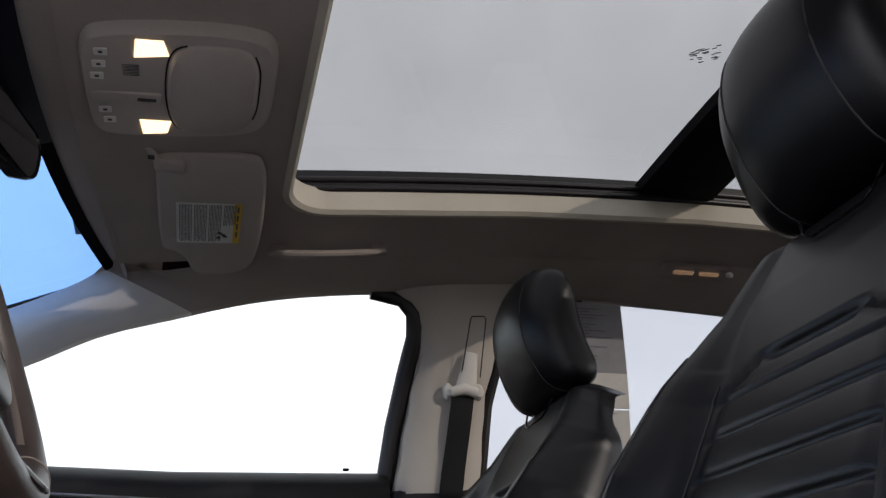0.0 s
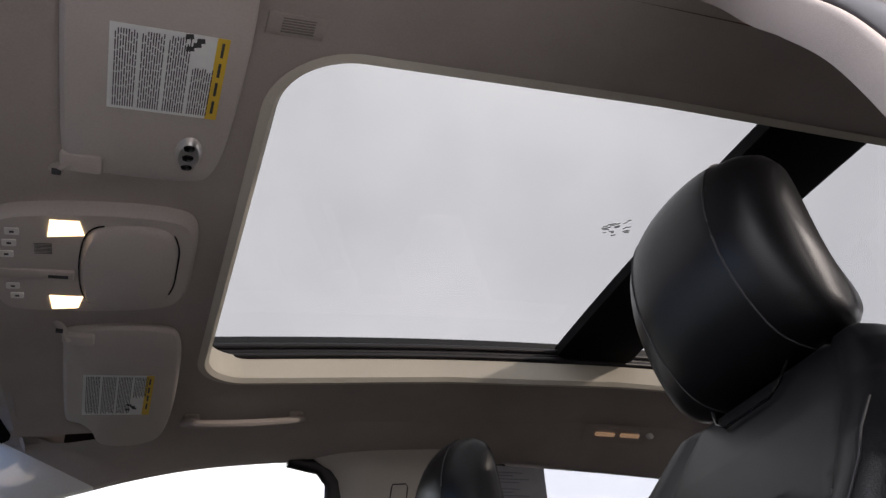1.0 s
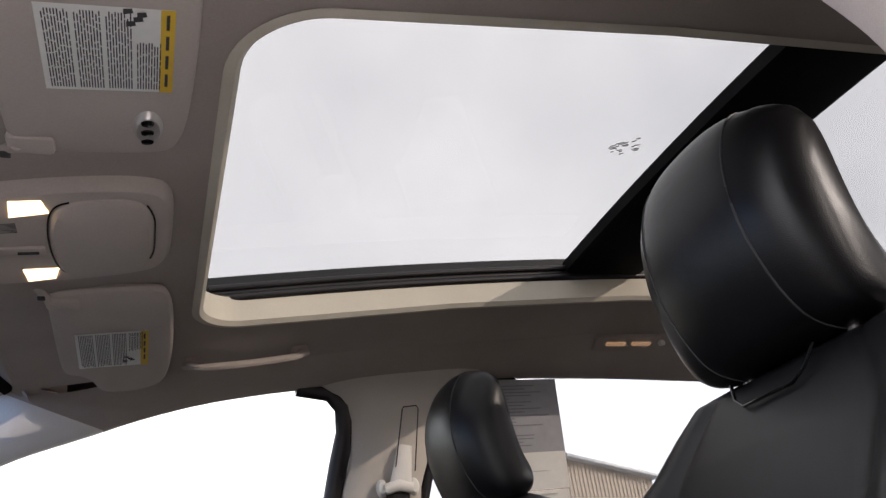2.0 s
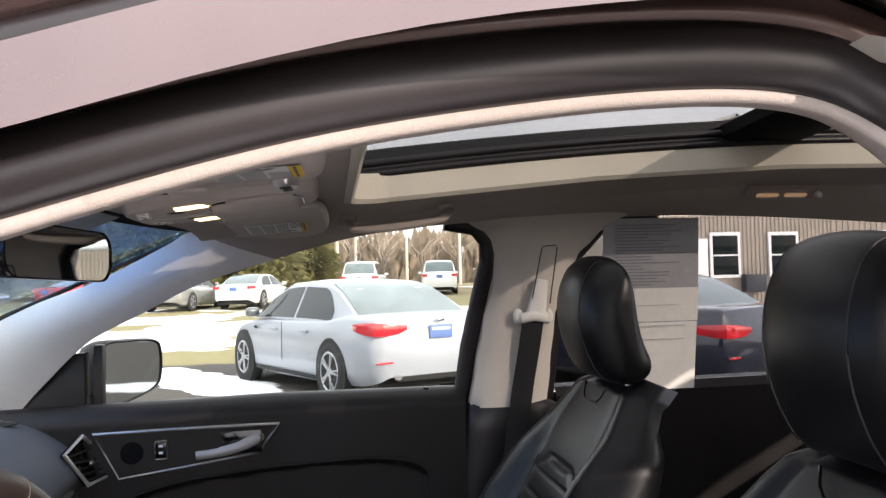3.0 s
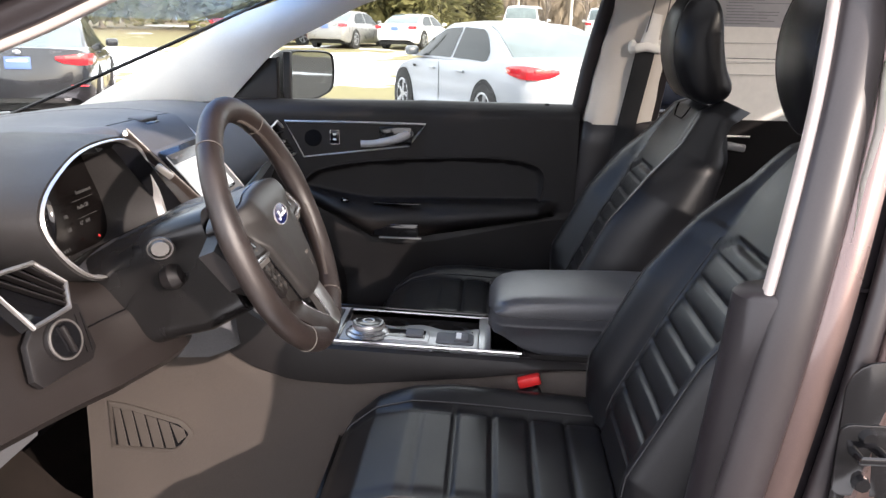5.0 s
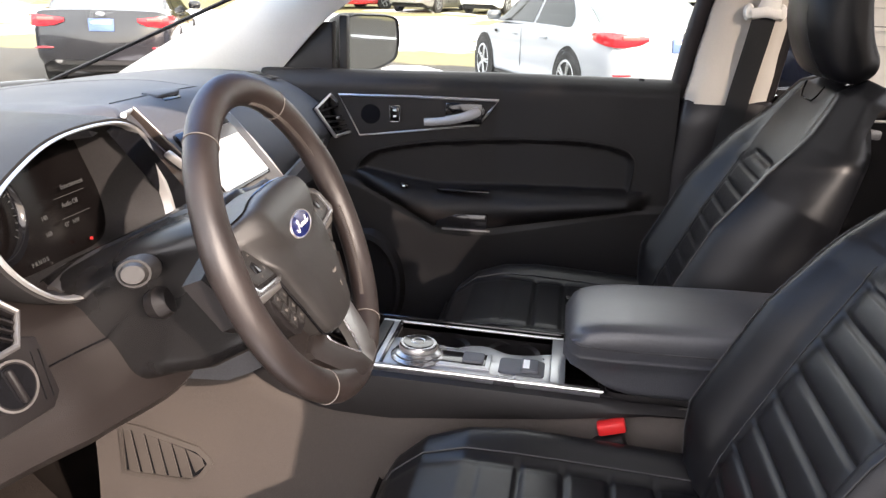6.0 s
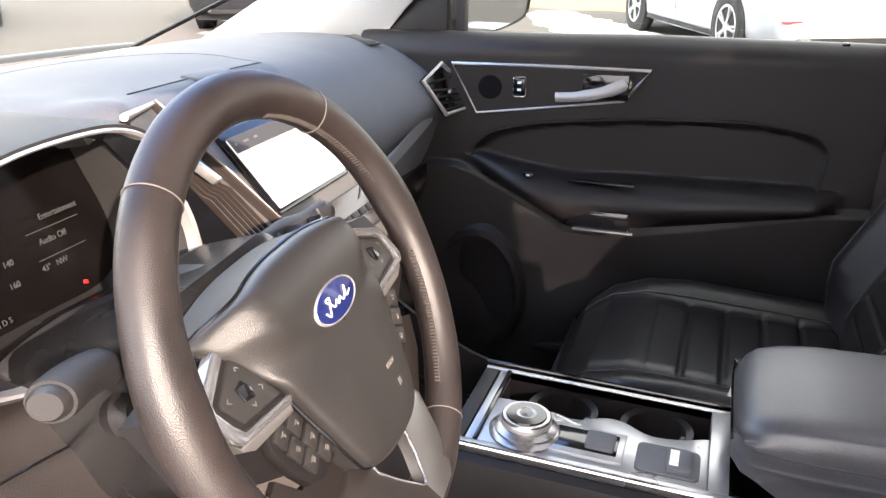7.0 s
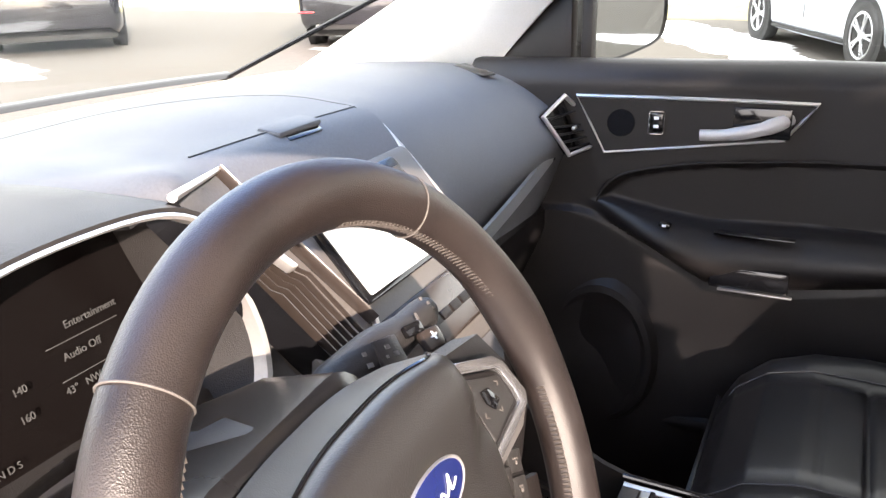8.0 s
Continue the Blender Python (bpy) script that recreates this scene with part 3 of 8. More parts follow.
def build_rear_side(sgn):
    bm = bmesh.new()
    rows = []
    for z, y in ((0.34, 0.80), (0.80, 0.775), (1.05, 0.765), (1.125, 0.752), (1.145, 0.765), (1.145, 0.83)):
        rows.append([Vector((x, sgn * y, z + (0.012 * (x - 0.78) if z > 1 else 0))) for x in np.linspace(0.765, 2.35, 14)])
    grid_mesh(rows, bm=bm)
    ob = link_mesh("door_3" if sgn > 0 else "door_4", bm, "plastic")
    tagged(ob, "closed rear door with a black lining", "door", kind="structure")
    bm = bmesh.new()
    rbox((0.16, 0.008, 0.006), 0.002, (0.93, sgn * 0.748, 1.085), bm=bm)
    rbox((0.006, 0.008, 0.05), 0.002, (0.86, sgn * 0.750, 1.062), bm=bm)
    part("trim_strip", bm, "satin", ob, "bright strip beside the rear door handle")
    bm = rbox((0.10, 0.012, 0.022), 0.006, Matrix.Translation((0.95, sgn * 0.742, 1.060)) @ pose(0, 0, 0, 0, 8, 0))
    part("handle", bm, "lever", ob, "silver rear door handle")
    # rear side glass
    lo = [(0.80, 0.775, 1.15), (2.25, 0.74, 1.16)]
    rows = []
    for f in np.linspace(0, 1, 6):
        rows.append([Vector((x, sgn * (0.775 + (0.69 - 0.775) * f), 1.14 + 0.40 * f - 0.03 * f * max(0, x - 1.3))) for x in np.linspace(0.755, 2.30, 8)])
    g = link_mesh("window_3" if sgn > 0 else "window_4", solid(rows, 0.004, (0, sgn, 0)), "rearglass")
    tagged(g, "tinted rear side window", "window", kind="structure")
    bm = sweep([(0.748, sgn * 0.775, 1.12), (0.768, sgn * 0.750, 1.30), (0.808, sgn * 0.722, 1.45), (0.87, sgn * 0.70, 1.52), (1.0, sgn * 0.69, 1.54)], (0.012, 0.016), sides=8)
    tagged(link_mesh("window_frame", bm, "rubber"), "black rear window surround", "window frame", kind="structure")
    bm = sweep([(1.70, sgn * 0.772, 1.14), (1.68, sgn * 0.69, 1.52)], (0.035, 0.02), sides=8)
    tagged(link_mesh("window_frame", bm, "plastic"), "black rear quarter post", "window frame", kind="structure")


for sgn in (1, -1):
    build_rear_side(sgn)

# windscreen with its tinted band
ws = thing("window_1", "raked laminated windscreen with a blue tinted top band", "window", kind="structure")
rows = []
for f in np.linspace(0, 1, 14):
    zz = 1.085 + (1.514 - 1.085) * f
    xx = -1.06 + (-0.060 + 1.06) * f
    w = 0.72 - 0.035 * f
    rows.append([Vector((xx - 0.10 * (1 - (v ** 2)) * (1 - 0.75 * f) + 0.045 * v * v * f ** 3, v * w, zz + 0.010 * (1 - v * v) + 0.020 * v * v * f ** 3)) for v in np.linspace(-1, 1, 17)])
g = part("pane", solid(rows[:9], 0.005, (-0.4, 0, 0.9)), "windshield", ws, "clear greenish windscreen glass")
g.visible_shadow = False
g = part("tinted_band", solid(rows[10:], 0.005, (-0.4, 0, 0.9)), "shade", ws, "blue sunshade band along the top")
g.visible_shadow = False
g = part("tinted_band", solid(rows[8:11], 0.005, (-0.4, 0, 0.9)), "shade_soft", ws, "paler lower edge of the blue band")
g.visible_shadow = False
bm = bmesh.new()
for sgn in (1, -1):
    sweep([(r[0 if sgn < 0 else -1].x, r[0 if sgn < 0 else -1].y * 0.985, r[0].z - 0.004) for r in rows], (0.005, 0.003), side=(0, 1, 0.3), sides=6, bm=bm)
sweep([p + Vector((0.012, 0, 0.006)) for p in rows[0]], (0.014, 0.005), side=(0.4, 0, 0.9), sides=6, bm=bm)
part("frit", bm, "gloss", ws, "black painted border")
inside = Vector((0.004, 0, -0.010))
edge_rows = [[p + inside * 0.6 for p in rows[-1]], [p + inside * 0.6 + Vector((-0.020, 0, -0.008)) for p in rows[-1]]]
part("frit", solid(edge_rows, 0.002, (0.4, 0, -0.9)), "beam", ws, "black painted band along the top edge")
mid_rows = [[p + inside for p in r if abs(p.y) < 0.18] for r in rows[11:]]
part("sensor_panel", solid(mid_rows, 0.003, (0.4, 0, -0.9)), mat("navy_black_frit", (0.006, 0.008, 0.018), 0.35, var=0.1), ws, "dark blue-black sensor patch behind the mirror")
# header between the glass and the headliner
top = [p for p in rows[-1] if p.y > -0.60]
head = [[p + Vector((-0.012, 0, -0.002)) for p in top], [p + Vector((0.012, 0, -0.006)) for p in top], [Vector((-0.030 + front_bow(min(abs(p.y), 0.56)), p.y, liner_z(-0.03, min(abs(p.y), 0.50)) + 0.002)) for p in top]]
tagged(link_mesh("trim_header", grid_mesh(head), "liner"), "taupe header strip above the windscreen", "trim", kind="structure")
tagged(link_mesh("roof_header", grid_mesh([[p + Vector((-0.02, 0, 0.012)) for p in top], [p + Vector((0.01, 0, 0.045)) for p in top], [p + Vector((0.05, 0, 0.078)) for p in top]]), "bronze"), "bronze roof edge above the windscreen", "roof", kind="structure")

# corner filler between header, pillar and roof lining
for sgn in (1,):
    rows = [[Vector((x, sgn * y, z)) for x, y, z in ((-0.10, 0.690, 1.490), (-0.03, 0.700, 1.505), (0.06, 0.70, 1.512))], [Vector((x, sgn * y, z)) for x, y, z in ((-0.030, 0.60, 1.530), (0.0, 0.55, 1.522), (0.07, 0.53, 1.528))]]
    tagged(link_mesh("trim_corner", grid_mesh(rows), "liner"), "taupe corner filler above the windscreen pillar", "trim", kind="structure")

# front passenger glass
rows = []
lo, hi = [(-0.40, 0.80, 1.12), (0.56, 0.80, 1.13)], None
for f in np.linspace(0, 1, 8):
    r = []
    for u in np.linspace(0, 1, 12):
        x = -0.42 + u * 1.0
        zt = 1.20 + 0.345 * min(1, max(0, (x + 0.42) / 0.6)) ** 0.8
        r.append(Vector((x, 0.80 - 0.085 * f * (zt - 1.12) / 0.42, 1.12 + (zt - 1.12) * f)))
    rows.append(r)
g = link_mesh("window_2", solid(rows, 0.004, (0, 1, 0)), "sideglass")
tagged(g, "clear front passenger side window", "window", kind="structure")
g.visible_shadow = False
# black door frame behind the pillar edge and the mirror sail
bm = sweep([(0.540, 0.775, 1.12), (0.560, 0.76, 1.25), (0.585, 0.735, 1.37), (0.601, 0.715, 1.44), (0.598, 0.70, 1.49), (0.570, 0.693, 1.522), (0.50, 0.69, 1.535)], (0.020, 0.016), sides=10, side=(0, 1, 0))
tagged(link_mesh("window_frame", bm, "rubber"), "black passenger door window frame", "window frame", kind="structure")
bm = prism([(-0.50, 1.10), (-0.29, 1.10), (-0.29, 1.265), (-0.315, 1.262), (-0.375, 1.205), (-0.46, 1.125)], 0.03, axes((0, 0.775, 0), (1, 0, 0), (0, 0, 1), (0, -1, 0)), bevel=0.006)
rbox((0.02, 0.03, 0.20), 0.004, (-0.265, 0.765, 1.18), bm=bm)
tagged(link_mesh("window_frame", bm, "plastic"), "black triangular mirror patch in the window corner", "window frame", kind="structure")


# ---- passenger door ----
def door_y(x):
    return 0.737 - 0.19 * max(0.0, 0.12 - x) - 0.02 * max(0, x - 0.45)


def build_passenger_door():
    door = thing("door_2", "closed front passenger door with a black padded lining", "door", kind="structure")
    xs = np.linspace(-0.44, 0.545, 130)
    zs = np.concatenate([np.linspace(0.34, 0.74, 14), np.linspace(0.745, 0.93, 64), np.linspace(0.935, 1.155, 40)])
    rows = []
    for z in zs:
        r = []
        for x in xs:
            y = door_y(x)
            # armrest: a long rounded shelf that rises to the rear
            ac, h = lerp_key([(-0.25, 0.912, 0.012), (-0.20, 0.902, 0.017), (-0.10, 0.864, 0.031), (-0.02, 0.832, 0.050), (0.12, 0.830, 0.051), (0.22, 0.840, 0.043), (0.46, 0.867, 0.022), (0.56, 0.872, 0.018)], x)
            d = (z - ac) / h
            fade = min(1, max(0, (x + 0.235) / 0.16)) * min(1, max(0, (0.50 - x) / 0.06))
            fade = fade * fade * (3 - 2 * fade)
            if abs(d) < 1:
                y -= 0.060 * fade * (1 - d * d) ** 0.5
            y -= 0.010 * min(1, max(0, (-d - 0.6) / 0.8))
            # recessed padded insert above the armrest
            zi0 = ac + h - 0.004
            zi1 = lerp_key([(-0.215, 0.915), (-0.20, 0.940), (-0.164, 0.967), (-0.10, 0.981), (-0.042, 0.989), (0.201, 1.002), (0.319, 1.005), (0.40, 0.995), (0.44, 0.980), (0.456, 0.955)], x)[0]
            if zi0 < z < zi1 and -0.215 < x < 0.455:
                e = min((z - zi0) / 0.010, (zi1 - z) / 0.010, (x + 0.215) / 0.02, (0.455 - x) / 0.012, 1)
                y += 0.013 * max(0, e)
            # rolled top
            if z > 1.115:
                y += 0.030 * ((z - 1.115) / 0.04) ** 2
            # lower pocket area bulges
            if z < 0.66:
                y -= 0.018 * math.sin(math.pi * min(1, (0.66 - z) / 0.32))
            r.append(Vector((x, y, z)))
        rows.append(r)
    bm = solid(rows, 0.03, (0, 1, 0))
    part("lining", bm, "plastic", door, "black moulded lining with padded armrest")

    def on(x, z, d=0.0):
        return Vector((x, door_y(x) - d, z))
    # handle recess and bright surround
    tl, tr, br, bl = (-0.252, 1.100), (0.124, 1.094), (0.078, 1.034), (-0.203, 1.004)
    rows = []
    for f in np.linspace(0, 1, 8):
        a, b = (tl[0] + (bl[0] - tl[0]) * f, tl[1] + (bl[1] - tl[1]) * f), (tr[0] + (br[0] - tr[0]) * f, tr[1] + (br[1] - tr[1]) * f)
        rows.append([on(a[0] + (b[0] - a[0]) * g, a[1] + (b[1] - a[1]) * g, 0.003) for g in np.linspace(0, 1, 14)])
    part("recess_panel", solid(rows, 0.004, (0, 1, 0)), "plastic", door, "satin black handle panel")
    path = [tl, (-0.1, 1.099), (0.05, 1.096), tr, (0.104, 1.068), br, (-0.03, 1.022), (-0.12, 1.0125), bl, (-0.226, 1.050)]
    bm = sweep([on(*p, 0.005) for p in path], [(0.0035, 0.0042)] * 4 + [(0.0030, 0.0035)] + [(0.0024, 0.0028)] * 3 + [(0.0020, 0.0024)] * 2, side=(0, 1, 0), sides=8, closed=True)
    part("bright_strip", bm, "satin", door, "brushed silver surround")
    bm = rbox((0.125, 0.004, 0.050), 0.002, Matrix.Translation(on(0.025, 1.062, 0.006)))
    part("handle_cup", bm, "gloss", door, "dark cup behind the handle")
    pts = spline([on(-0.050, 1.040, 0.010), on(-0.010, 1.043, 0.016), on(0.04, 1.053, 0.020), on(0.074, 1.066, 0.015), on(0.086, 1.073, 0.006)], 16)
    bm = sweep(pts, [(0.0095, 0.007)] * 5 + [(0.011, 0.008)] * 4 + [(0.0125, 0.0085)] * 4 + [(0.0115, 0.008)] * 2 + [(0.009, 0.006)], side=(0, 1, 0), sides=10)
    part("handle", bm, "lever", door, "silver pull lever")
    bm = rbox((0.022, 0.006, 0.034), 0.003, Matrix.Translation(on(-0.120, 1.058, 0.006)) @ pose(0, 0, 0, 0, 0, 0))
    lock = part("lock_switch", bm, "gloss", door, "lock switch with a bright rim")
    bm = sweep([on(-0.120 + a, 1.058 + b, 0.009) for a, b in rrect(0.024, 0.038, 0.004, 3)], 0.0013, side=(0, 1, 0), sides=6, closed=True)
    part("rim", bm, "chrome", lock)
    bm = bmesh.new()
    for dz in (0.008, -0.006):
        rbox((0.008, 0.002, 0.005), 0.0005, Matrix.Translation(on(-0.120, 1.058 + dz, 0.0098)), bm=bm)
    part("symbol", bm, "white", lock)
    # small round tweeter dots
    bm = bmesh.new()
    for k in range(60):
        a, rr = k * 2.39996, 0.0215 * math.sqrt(k / 60)
        x, z = -0.178 + rr * math.cos(a), 1.055 + rr * math.sin(a)
        rbox((0.0016, 0.0016, 0.0016), 0, Matrix.Translation(on(x, z, 0.0035)), bm=bm)
    lathe([(0.0, 0.0006), (0.0225, 0.0006), (0.0235, 0.0)], 28, axes(on(-0.178, 1.055, 0.0034), (1, 0.19, 0), (0, 0, 1), (0.19, -1, 0)), bm=bm)
    part("tweeter_grille", bm, "beam", door, "round perforated tweeter grille", smooth=False)
    # raised beads round the padded insert and along the armrest
    bead = spline([(-0.214, 0.912, 0), (-0.198, 0.944, 0), (-0.160, 0.969, 0), (-0.042, 0.990, 0), (0.201, 1.003, 0), (0.319, 1.006, 0), (0.415, 0.994, 0), (0.452, 0.972, 0), (0.456, 0.935, 0), (0.447, 0.886, 0)], 60)
    part("bead", sweep([on(p.x, p.y, 0.001) for p in bead], 0.0024, side=(0, 1, 0), sides=6), "plastic", door, "fine bead round the padded insert")
    crease = spline([(-0.237, 0.865, 0), (-0.165, 0.784, 0), (-0.06, 0.722, 0), (0.037, 0.669, 0), (0.135, 0.625, 0)], 30)
    part("bead", sweep([on(p.x, p.y, 0.006) for p in crease], (0.006, 0.003), side=(0, 1, 0), sides=6), "plastic", door, "soft crease above the speaker")
    # armrest switch, slot, pull pocket
    bm = rbox((0.020, 0.016, 0.008), 0.002, Matrix.Translation((-0.089, door_y(-0.089) - 0.038, 0.890)) @ pose(0, 0, 0, 0, 14, 0))
    wsw = part("window_switch", bm, "gloss", door, "small black window switch")
    part("symbol", rbox((0.007, 0.003, 0.004), 0.0005, Matrix.Translation((-0.089, door_y(-0.089) - 0.0465, 0.890))), "white", wsw, smooth=False)
    bm = rbox((0.128, 0.020, 0.003), 0.001, Matrix.Translation((0.053, door_y(0.05) - 0.040, 0.8795)) @ pose(0, 0, 0, 0, 0, 0))
    part("slot", bm, "gloss", door, "glossy slot in the armrest")
    bm = rbox((0.128, 0.02, 0.040), 0.006, Matrix.Translation((0.052, door_y(0.06) - 0.055, 0.807)))
    pk = part("pull_pocket", bm, "gloss", door, "dark pull pocket under the armrest")
    bm = rbox((0.118, 0.010, 0.0035), 0.0012, Matrix.Translation((0.064, door_y(0.06) - 0.064, 0.7865)))
    part("pocket_edge", bm, "bracket", pk)
    # speaker grille
    rows = []
    for rr, dd in ((0.0, 0.010), (0.05, 0.012), (0.085, 0.010), (0.095, 0.018), (0.105, 0.016), (0.115, 0.0)):
        rows.append([Vector((-0.195 + rr * 0.95 * math.cos(2 * math.pi * k / 28), door_y(-0.195) - dd - 0.006, 0.62 + rr * 1.35 * math.sin(2 * math.pi * k / 28))) for k in range(28)])
    part("speaker_grille", grid_mesh(rows, close_v=True, cap=True), "plastic", door, "raised oval speaker grille")
    bm = rbox((0.55, 0.05, 0.03), 0.012, (0.10, door_y(0.1) - 0.035, 0.50))
    part("map_pocket", bm, "plastic", door, "black lower map pocket")
    bm = bmesh.new()
    rbox((0.013, 0.006, 0.006), 0.002, (0.455, 0.742, 1.157), bm=bm)
    part("stop", bm, "gloss", door)


build_passenger_door()


# ---- outside mirror of the passenger side ----
def build_mirror():
    mir = thing("door_mirror", "black outside mirror reflecting snow and dark trees", "mirror")
    o, d, n = Vector((-0.235, 0.935, 1.203)), Vector((0.46, 0.89, 0)), Vector((0.88, -0.45, 0.015)).normalized()
    up = Vector((0, 0, 1))
    out = [(0.100, 0.045), (0.075, 0.068), (-0.02, 0.074), (-0.095, 0.068), (-0.105, 0.0), (-0.095, -0.072), (-0.04, -0.074), (0.07, -0.052), (0.10, -0.02)]
    pts = spline([(a, b, 0) for a, b in out], 48, closed=True)
    rows = []
    for s, dn in ((0.95, 0.0), (1.0, 0.006), (1.05, -0.004), (1.04, -0.04), (0.90, -0.075), (0.55, -0.095), (0.05, -0.10)):
        rows.append([o + d * p.x * s + up * p.y * s + n * dn for p in pts])
    part("housing", grid_mesh(rows, close_v=True), "plastic", mir, "black plastic housing")
    bm = bmesh.new()
    bm.faces.new([bm.verts.new(o + d * p.x * 0.95 + up * p.y * 0.95 + n * 0.001) for p in pts])
    part("mirror_glass", bm, "mirror", mir, "mirror glass", smooth=False)
    part("arm", rbox((0.10, 0.12, 0.04), 0.012, (-0.35, 0.82, 1.145)), "plastic", mir, "black mounting arm")


build_mirror()


# ---- outer skin of the car: sides, bonnet, nose, tail and wheels ----
def side_skin(x0, x1, sgn):
    rows = []
    for z, y in ((0.30, 0.82), (0.42, 0.865), (0.62, 0.885), (0.86, 0.895), (0.98, 0.885), (1.06, 0.875), (1.125, 0.835)):
        rows.append([Vector((x, sgn * (y - 0.05 * max(0.0, abs(x - 0.75) - 1.1) ** 2), z)) for x in np.linspace(x0, x1, 20)])
    return solid(rows, 0.012, (0, -sgn, 0))


tagged(link_mesh("body_side", side_skin(-0.46, 2.40, 1), "bronze"), "bronze painted body side with closed doors", "car body", kind="structure")
tagged(link_mesh("body_side", side_skin(0.86, 2.40, -1), "bronze"), "bronze painted rear body side", "car body", kind="structure")
for sgn in (1, -1):
    rows = []
    for z, y in ((0.30, 0.80), (0.45, 0.86), (0.70, 0.88), (0.80, 0.84), (0.86, 0.76)):
        rows.append([Vector((x, sgn * (y - 0.12 * max(0.0, -1.2 - x)), z + (0.09 * (x + 1.2) if z > 0.6 else 0))) for x in np.linspace(-1.98, -0.62, 16)])
    tagged(link_mesh("fender", solid(rows, 0.012, (0, -sgn, 0)), "bronze"), "bronze painted front fender", "car body", kind="structure")
rows = []
for f in np.linspace(0, 1, 12):
    x = -1.13 - 0.84 * f
    rows.append([Vector((x - 0.05 * (1 - v * v), v * (0.76 - 0.08 * f), 1.02 - 0.24 * f - 0.06 * f * f + 0.02 * (1 - v * v))) for v in np.linspace(-1, 1, 15)])
tagged(link_mesh("bonnet", solid(rows, 0.015, (0, 0, -1)), "bronze"), "bronze painted bonnet", "car body", kind="structure")
rows = [[Vector((-1.98 - 0.06 * (1 - v * v) + dx, v * 0.70, z)) for v in np.linspace(-1, 1, 15)] for z, dx in ((0.28, 0.05), (0.42, 0.0), (0.60, 0.0), (0.72, 0.02))]
tagged(link_mesh("nose", solid(rows, 0.02, (1, 0, 0)), "plastic"), "dark front end of the car", "car body", kind="structure")
rows = [[Vector((2.40 + 0.05 * (1 - v * v) + dx, v * 0.83, z)) for v in np.linspace(-1, 1, 15)] for z, dx in ((0.30, 0.0), (0.50, 0.04), (0.75, 0.03), (1.10, 0.0))]
tagged(link_mesh("tailgate", solid(rows, 0.02, (-1, 0, 0)), "bronze"), "bronze painted tailgate", "car body", kind="structure")
for x in (-1.15, 1.72):
    for sgn in (1, -1):
        wm = axes((x, sgn * 0.79, 0.355), (1, 0, 0), (0, 0, 1), (0, -1, 0)) if sgn < 0 else axes((x, sgn * 0.79, 0.355), (-1, 0, 0), (0, 0, 1), (0, 1, 0))
        w = thing("car_wheel", "black road wheel of the open car", "wheel", group="wheels")
        part("tyre", lathe([(0.24, 0.10), (0.26, 0.115), (0.34, 0.11), (0.355, 0.09), (0.355, -0.09), (0.33, -0.11)], 36, wm), "rubber", w, "black tyre")
        bm = lathe([(0.25, 0.108), (0.235, 0.112), (0.22, 0.07), (0.0, 0.06)], 30, wm)
        for k in range(5):
            rbox((0.20, 0.045, 0.02), 0.006, wm @ pose(0, 0, 0, 0, 0, 72 * k) @ Matrix.Translation((0.125, 0, 0.095)), bm=bm)
        part("rim", bm, "lever", w, "silver alloy rim")


